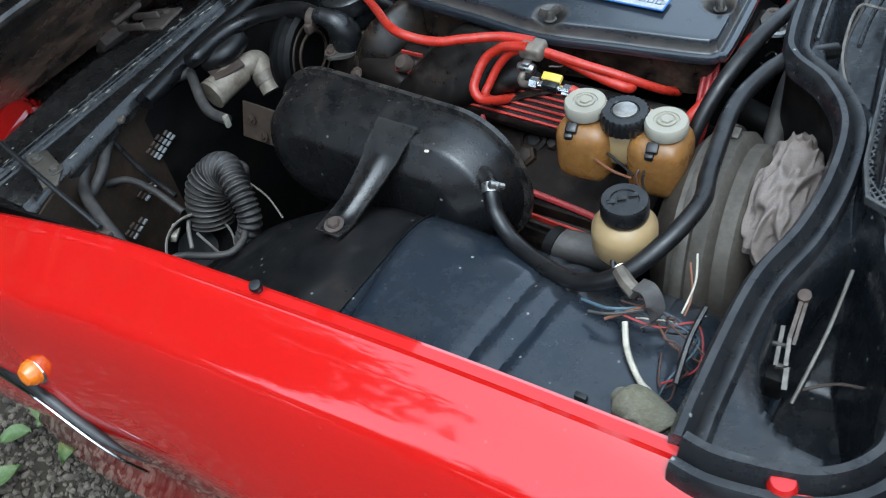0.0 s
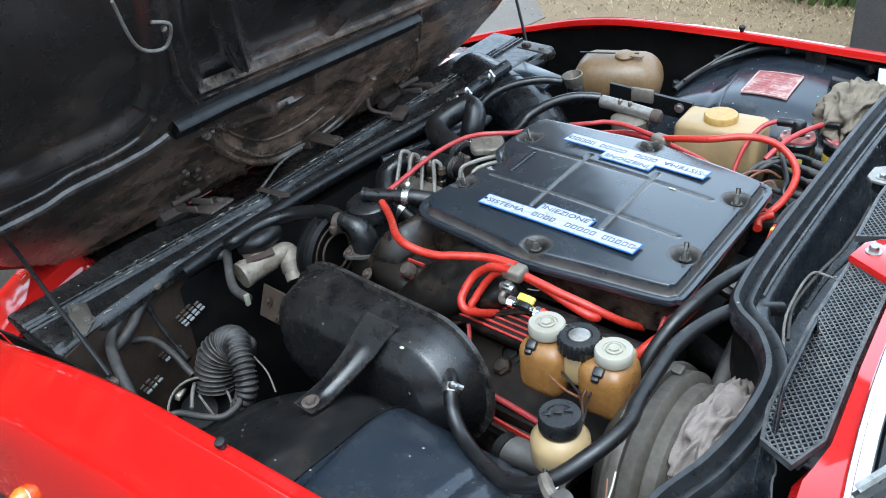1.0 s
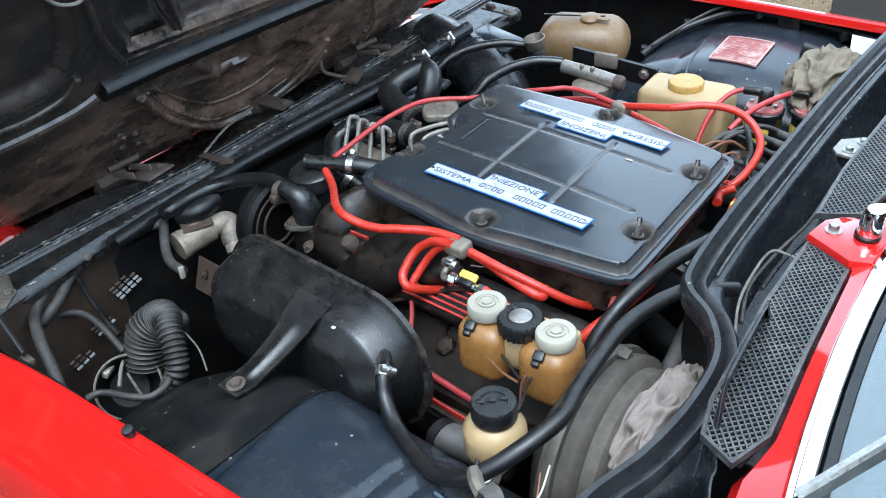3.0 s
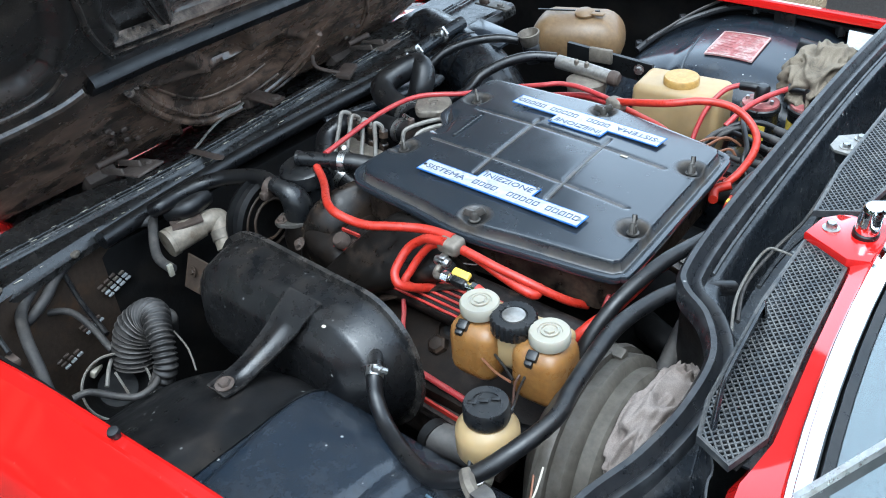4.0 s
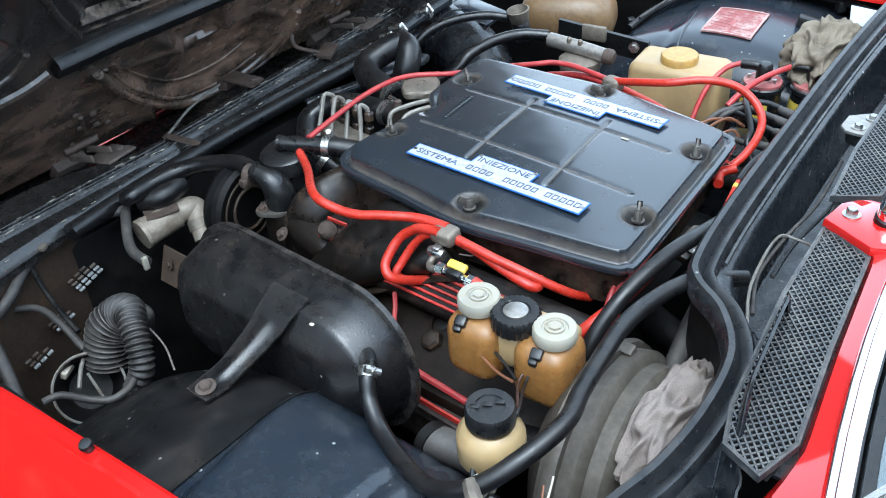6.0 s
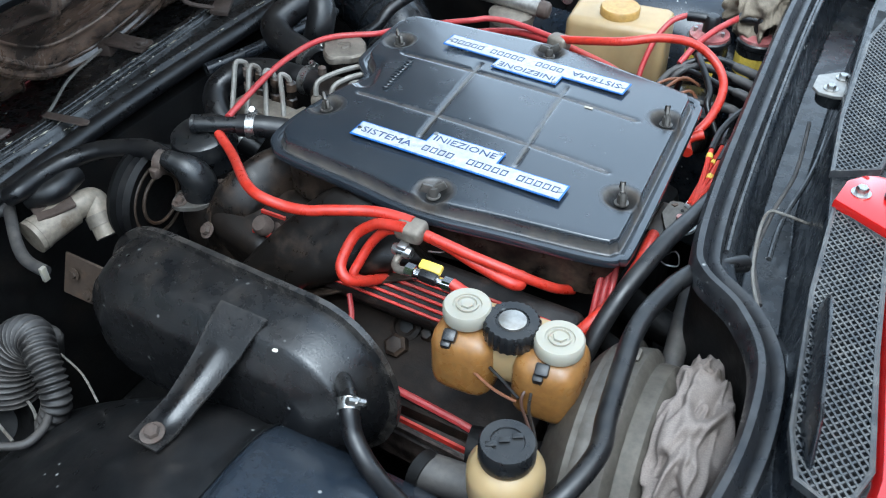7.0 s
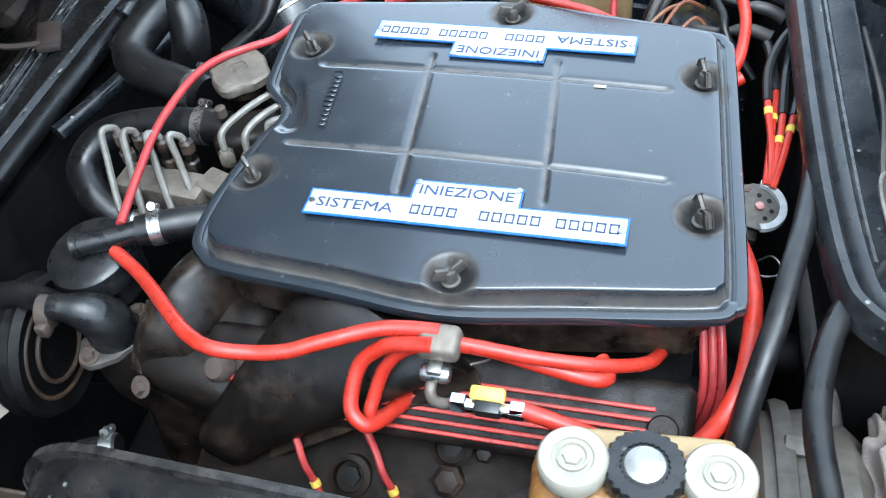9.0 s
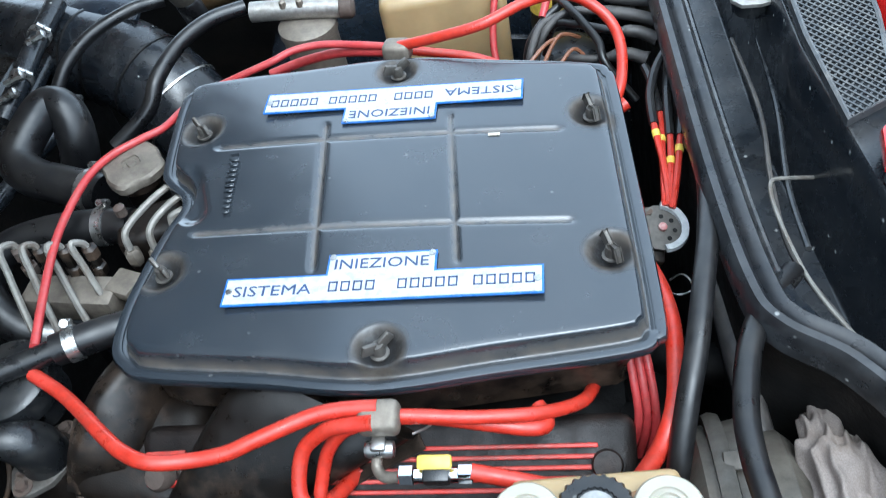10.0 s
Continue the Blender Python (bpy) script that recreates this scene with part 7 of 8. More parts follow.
part("plate", bm, M_WELLDIRTY, bar)
bm = bmesh.new()
hexbolt(bm, b0.lerp(b1, 0.85) + Vector((0.002, -0.005, 0.0)), (0.2, -1, 0.1), 0.006, 0.006)
part("bolt", bm, M_STEEL, bar)

wash = thing("washer_bottle", (-0.285, 0.52, 0.72), "brown translucent plastic bottle with a strap", "bottle")
WB = pose(-0.297, 0.55, 0.798, 0, 0, 22)
bm = bmesh.new()
box(bm, (0, 0, 0.008), (0.185, 0.12, 0.09), 0.04, (0, 0, 0), 5)
for v in bm.verts:
    v.co.z += 0.012 * (1 - (v.co.x / 0.09) ** 2) * (v.co.z > 0)
    v.co = WB @ v.co
part("bottle", bm, M_BROWNTANK, wash, sharp=80)
bm = bmesh.new()
sweep(bm, [WB @ Vector((x, -0.0605 if k in (0, 4) else y, z)) for k, (x, y, z) in enumerate(((0.05, -0.06, -0.05), (0.05, -0.055, 0.03), (0.04, 0.0, 0.0655), (0.03, 0.05, 0.05), (0.03, 0.062, -0.02)))], [(-0.003, -0.001), (0.003, -0.001), (0.003, 0.0015), (-0.003, 0.0015)])
part("strap", bm, M_BLACKTRIM, wash)
bm = bmesh.new()
box(bm, WB @ Vector((-0.02, -0.005, 0.067)), (0.12, 0.004, 0.003), 0.001, (0, 0, 24))
part("strap_long", bm, M_BLACKTRIM, wash)
bm = bmesh.new()
lathe(bm, [(0.02, 0), (0.02, 0.004), (0.016, 0.007), (0, 0.0075)], WB @ Vector((0.015, -0.012, 0.064)), (0.05, -0.1, 1), 24)
box(bm, WB @ Vector((0.04, -0.02, 0.068)), (0.03, 0.014, 0.004), 0.0015, (0, 0, 10))
part("lid", bm, M_BROWNTANK, wash)

exp = thing("expansion_tank", (0.02, 0.385, 0.7), "cream translucent coolant expansion tank with yellow cap", "tank")
EX = pose(0.018, 0.385, 0.776, 0, 0, 7)
bm = bmesh.new()
box(bm, (0, 0, 0), (0.152, 0.088, 0.15), 0.013, (0, 0, 0), 4)
for v in bm.verts:
    v.co.z += 0.004 * math.cos(v.co.x * 20) * (v.co.z > 0)
    v.co = EX @ v.co
part("bottle", bm, M_CREAM, exp, "cream aged plastic body", sharp=60)
bm = bmesh.new()
lathe(bm, [(0.026, -0.006), (0.03, -0.002), (0.03, 0.008), (0.028, 0.0105), (0.012, 0.0115), (0, 0.012)], EX @ Vector((-0.002, -0.004, 0.078)), (0, 0, 1), 32)
part("cap", bm, M_YELLOWCAP, exp, "yellow ochre screw cap")

for k, c in enumerate(((0.152, 0.392, 0.842), (0.218, 0.425, 0.84))):
    coil = thing("ignition_coil", (c[0], c[1], c[2] - 0.12), "black ignition coil with red top and yellow label", "ignition coil", "ignition coils")
    bm = bmesh.new()
    lathe(bm, [(0.029, -0.12), (0.03, -0.118), (0.03, -0.008), (0.032, -0.006), (0.032, 0.0), (0.03, 0.002)], c, (0, 0, 1), 28)
    part("can", bm, M_CAPBLACK, coil)
    bm = bmesh.new()
    lathe(bm, [(0.0295, 0.0), (0.029, 0.006), (0.018, 0.009), (0, 0.01)], c, (0, 0, 1), 28)
    part("top", bm, M_STICKER, coil, "dull red insulating top")
    bm = bmesh.new()
    for a in range(8):
        t0, t1 = radians(200 + 14 * a), radians(214 + 14 * a)
        q = [Vector((c[0] + 0.0308 * math.cos(t), c[1] + 0.0308 * math.sin(t), c[2] + z)) for t, z in ((t0, -0.05), (t1, -0.05), (t1, -0.02), (t0, -0.02))]
        bm.faces.new([bm.verts.new(p) for p in q])
    part("label", bm, M_YELLOW, coil, "yellow paper label")
    bm = bmesh.new()
    lathe(bm, [(0.012, 0.004), (0.012, 0.03), (0.009, 0.034), (0, 0.035)], c, (0, 0, 1), 16)
    tube(bm, [(c[0], c[1], c[2] + 0.026), (c[0] - 0.015, c[1] - 0.002, c[2] + 0.028), (c[0] - 0.035, c[1] - 0.004, c[2] + 0.027)], 0.008, 10)
    part("boot", bm, M_RUBBER, coil, "black rubber boot")
    for dx in (-0.02, 0.02):
        bm = bmesh.new()
        lathe(bm, [(0.003, 0.004), (0.003, 0.014)], (c[0] + dx, c[1] - 0.006, c[2]), (0, 0, 1), 8)
        part("terminal", bm, M_STEEL, coil)
hose("coil_lead", [(0.116, 0.388, 0.869), (0.098, 0.372, 0.862), (0.085, 0.34, 0.84), (0.08, 0.31, 0.8), (0.085, 0.29, 0.775)], 0.0042, M_PINKHOSE, "thin red ignition lead from the coil", "cable", group="ignition leads")
hose("coil_lead", [(0.184, 0.42, 0.867), (0.165, 0.365, 0.868), (0.15, 0.32, 0.86), (0.14, 0.29, 0.845)], 0.0045, M_PINKHOSE, "faded red ignition lead to the coil", "cable", group="ignition leads")
dist = thing("distributor", (0.16, 0.29, 0.76), "black distributor cap bristling with thick leads", "distributor")
bm = bmesh.new()
lathe(bm, [(0.045, -0.05), (0.047, -0.005), (0.042, 0.012), (0.025, 0.02), (0, 0.021)], (0.165, 0.3, 0.775), (0.1, 0, 1), 28)
part("cap", bm, M_CAPBLACK, dist)
for i, pts in enumerate(([(0.262, 0.300, 0.846), (0.239, 0.304, 0.848), (0.187, 0.315, 0.852), (0.150, 0.296, 0.846), (0.125, 0.272, 0.826), (0.118, 0.262, 0.79)],
                         [(0.262, 0.270, 0.842), (0.240, 0.277, 0.846), (0.199, 0.286, 0.85), (0.164, 0.290, 0.848), (0.138, 0.268, 0.832), (0.126, 0.255, 0.79)],
                         [(0.262, 0.242, 0.838), (0.244, 0.250, 0.843), (0.212, 0.254, 0.847), (0.178, 0.270, 0.846), (0.152, 0.285, 0.836), (0.14, 0.29, 0.79)],
                         [(0.240, 0.300, 0.832), (0.219, 0.298, 0.838), (0.187, 0.299, 0.842), (0.144, 0.287, 0.842), (0.127, 0.25, 0.832), (0.118, 0.228, 0.80)],
                         [(0.236, 0.190, 0.80), (0.205, 0.214, 0.835), (0.199, 0.238, 0.846), (0.172, 0.282, 0.858), (0.157, 0.316, 0.85), (0.156, 0.336, 0.81)],
                         [(0.250, 0.225, 0.826), (0.230, 0.232, 0.830), (0.195, 0.228, 0.830), (0.166, 0.24, 0.824), (0.146, 0.258, 0.80)])):
    bm = bmesh.new()
    tube(bm, pts, 0.0045, 10)
    lead = part("lead", bm, M_OLDRUBBER if i % 2 else M_RUBBER, dist)
    if i != 4:
        p = [Vector(q) for q in pts]
        bm = bmesh.new()
        tube(bm, [p[0], p[1], p[1].lerp(p[2], 0.55)], 0.0075, 12, scale=lambda t: ramp(t, [(0, 1.1), (0.12, 1.1), (0.15, 0.95), (0.8, 0.9), (1.0, 0.68)]))
        part("boot", bm, M_OLDRUBBER, lead, "grey rubber plug boot")
for pts in ([(0.127, 0.213, 0.845), (0.145, 0.236, 0.85), (0.165, 0.262, 0.84)], [(0.140, 0.210, 0.842), (0.158, 0.25, 0.848), (0.18, 0.262, 0.835)], [(0.150, 0.205, 0.83), (0.172, 0.238, 0.838), (0.19, 0.235, 0.82)]):
    bm = bmesh.new()
    tube(bm, pts, 0.0022, 6)
    part("thin_wire", bm, M_COPPER, dist, "thin orange-brown wire")
# plug cables with tags at the rear
for i, pts in enumerate(([(0.277, 0.199, 0.875), (0.255, 0.166, 0.868), (0.244, 0.130, 0.860), (0.244, 0.090, 0.855), (0.249, 0.046, 0.845), (0.251, 0.007, 0.830)], [(0.243, 0.183, 0.850), (0.247, 0.163, 0.850), (0.252, 0.113, 0.848), (0.250, 0.069, 0.845), (0.247, 0.007, 0.830)],
                         [(0.265, 0.175, 0.860), (0.260, 0.129, 0.855), (0.258, 0.078, 0.850), (0.255, 0.041, 0.842), (0.249, 0.007, 0.830)], [(0.282, 0.185, 0.868), (0.275, 0.130, 0.860), (0.267, 0.075, 0.852), (0.260, 0.033, 0.843), (0.253, 0.004, 0.830)])):
    cab = thing("tagged_plug_cable", pts[-1], "red plug cable with black boot and yellow number tag", "cable", "tagged plug cables")
    bm = bmesh.new()
    tube(bm, pts[len(pts) // 2 - 1:], 0.0033, 8)
    part("cable", bm, M_REDHOSE, cab)
    bm = bmesh.new()
    tube(bm, pts[:len(pts) // 2 + 1], 0.0046, 8)
    part("boot", bm, M_RUBBER, cab)
    q0, q1 = Vector(pts[-3]), Vector(pts[-2])
    f = (0.25, 0.8, 0.75, 0.35)[i]
    bm = bmesh.new()
    lathe(bm, [(0.0041, -0.0036), (0.0041, 0.0036)], q0.lerp(q1, f), q1 - q0, 12)
    part("tag", bm, M_YELLOW, cab, "yellow tag with a small mark")
hose("heater_hose", [(0.272, 0.085, 0.83), (0.276, 0.068, 0.85), (0.28, 0.034, 0.864), (0.279, -0.015, 0.874), (0.271, -0.077, 0.883), (0.261, -0.128, 0.886), (0.251, -0.178, 0.879), (0.241, -0.215, 0.862), (0.232, -0.25, 0.832), (0.224, -0.278, 0.79), (0.22, -0.295, 0.74)], 0.0092, M_RUBBER, "black heater hose beside the bulkhead")
hose("bulkhead_pipe", [(0.29, -0.02, 0.80), (0.29, -0.1, 0.8), (0.3, -0.18, 0.78), (0.31, -0.24, 0.76)], 0.012, M_OLDRUBBER, "dusty dark pipe under the bulkhead", "pipe")
quad = thing("throttle_quadrant", (0.243, -0.02, 0.82), "pale metal throttle quadrant with pointer", "throttle lever")
qc = Vector((0.241, -0.012, 0.822))
bm = bmesh.new()
slab(bm, [(-0.006, -0.022)] + [(0.0235 * math.cos(radians(a)), 0.0235 * math.sin(radians(a))) for a in range(-75, 115, 12)] + [(-0.016, 0.016), (-0.018, -0.004)], -0.002, 0.0, 0, pose(*qc, 12, 14, 0))
part("plate", bm, M_DULLSTEEL, quad, "dull grey drilled disc")
# near-black discs laid on the plate imitate the shade inside drilled holes
for a, rr in ((-50, 0.013), (-5, 0.0135), (40, 0.0135), (85, 0.012)):
    bm = bmesh.new()
    lathe(bm, [(0.0022, 0.0), (0.0022, 0.0006), (0.0, 0.0007)], pose(*qc, 12, 14, 0) @ Vector((rr * math.cos(radians(a)), rr * math.sin(radians(a)), 0.0)), (0.24, -0.2, 1), 10)
    part("hole", bm, M_DEEP, quad)
bm = bmesh.new()
ring = [pose(*qc, 12, 14, 0) @ Vector((0.0225 * math.cos(radians(a)), 0.0225 * math.sin(radians(a)), 0.0025)) for a in range(-80, 100, 10)]
sweep(bm, ring, [(-0.0032, -0.002), (0.0032, -0.002), (0.0032, 0.0022), (-0.0032, 0.0022)])
part("rim", bm, M_PLATE, quad, "white rim")
bm = bmesh.new()
lathe(bm, [(0.004, 0), (0.004, 0.003), (0, 0.004)], qc + Vector((0.002, 0, 0)), (0.2, -0.2, 1), 10)
part("stud", bm, M_STICKER, quad, "red stud")
bm = bmesh.new()
box(bm, qc + Vector((-0.012, -0.005, -0.01)), (0.03, 0.05, 0.014), 0.004, (12, 14, 0))
lathe(bm, [(0.005, 0), (0.005, 0.006)], qc + Vector((-0.01, 0.016, 0)), (0, 0, 1), 6)
part("bracket", bm, M_DARKCAST, quad)
hose("spring_wire", [(0.246, -0.055, 0.800), (0.255, -0.057, 0.810), (0.262, -0.064, 0.810), (0.263, -0.068, 0.800), (0.251, -0.072, 0.800), (0.243, -0.063, 0.795)], 0.0009, M_STEEL, "thin bent steel wire loop", "wire", n=6)
for i, (z, r) in enumerate(((0.72, 0.02), (0.66, 0.016), (0.75, 0.012))):
    hose("rear_pipe", [(0.2, -0.06 - 0.05 * i, z), (0.25, -0.09 - 0.05 * i, z + 0.01), (0.31, -0.1 - 0.06 * i, z)], r, M_DEEP, "dark greasy pipe behind the engine", "pipe", group="rear pipes")

# ---- near front corner ----
fit_ = thing("pump_fitting", (-0.483, -0.296, 0.740), "pale grey cast elbow fitting with rusty bracket", "fitting")
e0, e1, e2, e3 = Vector((-0.482, -0.340, 0.742)), Vector((-0.476, -0.282, 0.748)), Vector((-0.465, -0.253, 0.750)), Vector((-0.433, -0.267, 0.710))
bm = bmesh.new()
tube(bm, [e0, e0.lerp(e1, 0.5), e1], 0.0225, 20)
for f in (0.0, 0.12):
    lathe(bm, [(0.0235, -0.003), (0.0235, 0.003)], e0.lerp(e1, f), e1 - e0, 20)
part("barrel", bm, M_CASTPALE, fit_, "pale alloy barrel")
bm = bmesh.new()
tube(bm, [e1, e1.lerp(e2, 0.6), e2 + Vector((0.0, 0.0, -0.004)), e2.lerp(e3, 0.35), e3], 0.018, 18)
part("elbow", bm, M_CASTPALE, fit_)
bm = bmesh.new()
lathe(bm, [(0.02, -0.008), (0.02, 0.008)], e2.lerp(e3, 0.55), e3 - e2, 18)
part("collar", bm, M_ALUDIRTY, fit_)
bm = bmesh.new()
box(bm, Vector((-0.490, -0.297, 0.765)), (0.06, 0.05, 0.006), 0.002, (5, 0, -25))
part("bracket", bm, M_RUSTY, fit_)
bm = bmesh.new()
tube(bm, [(-0.511, -0.310, 0.775), (-0.483, -0.290, 0.782), (-0.487, -0.253, 0.785)], 0.017, 14)
part("stub", bm, M_RUBBER, fit_)
hose("small_hose", [(-0.534, -0.326, 0.765), (-0.506, -0.346, 0.765), (-0.472, -0.370, 0.755), (-0.444, -0.382, 0.750), (-0.408, -0.385, 0.750)], 0.0078, M_OLDRUBBER, "short grey-brown rubber hose", clamps=())
bm = bmesh.new()
tagw = thing("pale_clip", (-0.405, -0.390, 0.752), "pale plastic clip on the hose end", "clip")
box(bm, (-0.401, -0.392, 0.755), (0.006, 0.008, 0.02), 0.001)
part("body", bm, M_WHITE, tagw)
hose("front_hose", [(-0.527, -0.331, 0.765), (-0.550, -0.370, 0.765), (-0.561, -0.425, 0.762), (-0.554, -0.470, 0.758), (-0.549, -0.527, 0.750), (-0.522, -0.572, 0.740), (-0.470, -0.597, 0.730), (-0.420, -0.612, 0.705), (-0.380, -0.627, 0.660)], 0.0088, M_OLDRUBBER, "old grey rubber hose beside the radiator")
hose("front_hose", [(-0.571, -0.441, 0.752), (-0.551, -0.495, 0.745), (-0.529, -0.530, 0.735), (-0.525, -0.561, 0.720), (-0.533, -0.599, 0.700), (-0.530, -0.628, 0.640)], 0.0085, M_OLDRUBBER, "second old grey rubber hose")
hose("front_hose", [(-0.549, -0.540, 0.700), (-0.519, -0.511, 0.700), (-0.473, -0.505, 0.690), (-0.420, -0.508, 0.670)], 0.0055, M_OLDRUBBER, "thin grey rubber hose")
hose("front_cable", [(-0.548, -0.485, 0.740), (-0.491, -0.498, 0.720), (-0.422, -0.506, 0.700)], 0.004, M_RUBBER, "thin black cable beside the radiator", "cable")
bm = bmesh.new()
tie = thing("hose_tie", (-0.552, -0.459, 0.765), "small grey metal hose tie", "tie")
box(bm, (-0.543, -0.462, 0.768), (0.012, 0.014, 0.009), 0.003, (0, 0, 30))
part("band", bm, M_ALUDIRTY, tie)

bell = thing("corrugated_duct", (-0.384, -0.492, 0.660), "dusty grey corrugated rubber duct bent over", "duct")
bm = bmesh.new()
path = [(-0.364, -0.505, 0.672), (-0.366, -0.497, 0.700), (-0.364, -0.486, 0.724), (-0.353, -0.472, 0.741), (-0.332, -0.47, 0.751), (-0.309, -0.483, 0.745), (-0.290, -0.494, 0.727), (-0.281, -0.504, 0.703), (-0.293, -0.518, 0.670)]
tube(bm, path, 0.0165, 22, 24, scale=lambda t: ramp(t, [(0, 1.75), (0.25, 1.75), (0.42, 1.45), (0.54, 1.08), (1, 0.86)]) * (1 + 0.12 * math.sin(t * 2 * math.pi * 31)))
part("bellows", bm, M_BELLOWS, bell, sharp=70)
bm = bmesh.new()
box(bm, (-0.339, -0.462, 0.720), (0.03, 0.045, 0.06), 0.012, (0, 20, 0), 3)
part("back_cover", bm, M_BELLOWS, bell)
lampb = thing("lamp_bowl", (-0.383, -0.537, 0.640), "black round lamp bowl with wire bracket", "lamp bowl")
bm = bmesh.new()
lathe(bm, [(0.03, -0.05), (0.044, -0.01), (0.046, 0.0), (0.044, 0.002), (0.041, -0.01), (0.028, -0.045), (0, -0.048)], (-0.347, -0.549, 0.670), (0.8, -0.35, 0.75), 28)
part("bowl", bm, M_DEEP, lampb)
bm = bmesh.new()
bowl_m = Matrix.Translation((-0.347, -0.549, 0.670)) @ basis((0.8, -0.35, 0.75))
tube(bm, [bowl_m @ Vector((0.046 * math.cos(0.3 * k), 0.046 * math.sin(0.3 * k), 0.001)) for k in range(21)], 0.002, 6, 2, True)
part("rim", bm, M_PIPE, lampb, "thin grey rim")
bm = bmesh.new()
tube(bm, [(-0.350, -0.543, 0.690), (-0.300, -0.555, 0.685)], 0.002, 6)
tube(bm, [(-0.390, -0.509, 0.700), (-0.372, -0.538, 0.690), (-0.347, -0.562, 0.680)], 0.003, 6)
part("wire_bracket", bm, M_PIPE, lampb)
hose("lamp_wires", [(-0.341, -0.612, 0.700), (-0.333, -0.591, 0.700), (-0.294, -0.573, 0.700), (-0.272, -0.557, 0.700), (-0.271, -0.534, 0.700), (-0.282, -0.514, 0.700)], 0.005, M_OLDRUBBER, "grey taped lamp wiring bundle", "wires")
hose("lamp_wires", [(-0.309, -0.462, 0.730), (-0.274, -0.467, 0.720), (-0.238, -0.483, 0.710)], 0.0014, M_PIPE, "thin loose lamp wire", "wire", n=6)
bm = bmesh.new()
blk = thing("connector_block", (-0.396, -0.548, 0.680), "pale plastic connector block on the wires", "connector")
box(bm, (-0.387, -0.553, 0.685), (0.012, 0.026, 0.012), 0.002, (0, 20, 30))
part("body", bm, M_WIREW, blk)

# ---- wiring by the bulkhead corner ----
tangle = thing("loose_wires", (0.301, -0.499, 0.810), "tangle of loose coloured wires by the bulkhead corner", "wires")
rw = random.Random(11)
cols = (M_WIREBR, M_WIREB, M_WIREW, M_COPPER, M_BLACKTRIM, M_WIREBR, M_RUBBER, M_WIREB, M_PINKHOSE, M_WIREBR)
q = [Vector(p) for p in ((0.276, -0.522, 0.835), (0.302, -0.517, 0.830), (0.325, -0.524, 0.825), (0.344, -0.542, 0.815), (0.344, -0.570, 0.815), (0.325, -0.575, 0.810), (0.308, -0.548, 0.810))]
for i in range(10):
    pts = [p + Vector((rw.uniform(-0.014, 0.014), rw.uniform(-0.014, 0.014), rw.uniform(-0.012, 0.012))) for p in q[:rw.randint(4, 7)]]
    bm = bmesh.new()
    tube(bm, pts, rw.uniform(0.0008, 0.0012), 6)
    part("wire", bm, cols[i], tangle)
for a, b, c, mt in (((0.226, -0.529, 0.830), (0.255, -0.533, 0.836), (0.281, -0.521, 0.836), M_WIREB), ((0.238, -0.540, 0.830), (0.260, -0.537, 0.834), (0.287, -0.521, 0.836), M_OLDRUBBER), ((0.256, -0.542, 0.830), (0.273, -0.529, 0.835), (0.290, -0.514, 0.838), M_COPPER)):
    bm = bmesh.new()
    tube(bm, [a, b, c], 0.0017, 8)
    part("sleeved_wire", bm, mt, tangle)
bm = bmesh.new()
tube(bm, [(0.275, -0.537, 0.830), (0.287, -0.559, 0.820), (0.308, -0.581, 0.815), (0.322, -0.587, 0.810)], 0.003, 8)
part("white_cable", bm, M_WIREW, tangle, "pale thicker cable")
for a, b, c, mt in (((0.312, -0.455, 0.860), (0.322, -0.485, 0.855), (0.321, -0.513, 0.840), M_WIREW), ((0.310, -0.468, 0.860), (0.323, -0.495, 0.850), (0.324, -0.515, 0.840), M_COPPER), ((0.339, -0.501, 0.845), (0.337, -0.534, 0.835), (0.341, -0.575, 0.820), M_RUBBER)):
    bm = bmesh.new()
    tube(bm, [a, b, c], 0.0011 if mt != M_RUBBER else 0.003, 6)
    part("wire", bm, mt, tangle)
tape = thing("tape_band", (0.286, -0.511, 0.845), "grey tape and clip round the hose and wires", "clip")
bm = bmesh.new()
tube(bm, [(0.252, -0.497, 0.850), (0.264, -0.509, 0.852), (0.277, -0.516, 0.850)], 0.008, 8)
part("clip", bm, M_ALUDIRTY, tape)
bm = bmesh.new()
sweep(bm, smooth_path([(0.277, -0.512, 0.858), (0.290, -0.516, 0.860), (0.299, -0.523, 0.848), (0.295, -0.527, 0.838)], 5), [(-0.009, -0.001), (0.009, -0.001), (0.009, 0.0012), (-0.009, 0.0012)])
part("tape", bm, M_OLDRUBBER, tape)

# ---- things in the scuttle tray ----
latch = thing("bonnet_latch", (0.416, -0.497, 0.820), "rusty steel bonnet latch linkage in the tray pocket", "latch")
for k, (a, b, r) in enumerate((((0.415, -0.474, 0.868), (0.417, -0.510, 0.853), 0.0018), ((0.419, -0.474, 0.866), (0.422, -0.514, 0.851), 0.0016), ((0.417, -0.510, 0.853), (0.422, -0.532, 0.843), 0.0018), ((0.408, -0.499, 0.853), (0.414, -0.534, 0.841), 0.0018), ((0.402, -0.517, 0.848), (0.419, -0.515, 0.848), 0.0016), ((0.414, -0.534, 0.841), (0.423, -0.531, 0.841), 0.0018), ((0.423, -0.531, 0.841), (0.427, -0.547, 0.830), 0.0022))):
    a, b = Vector(a), Vector(b)
    bm = bmesh.new()
    sweep(bm, [a, a.lerp(b, 0.5), b], [(-r, -0.0012), (r, -0.0012), (r, 0.0015), (-r, 0.0015)])
    part("link", bm, M_DULLSTEEL if k > 1 else M_RUSTY, latch, "bright steel link" if k == 3 else "")
bm = bmesh.new()
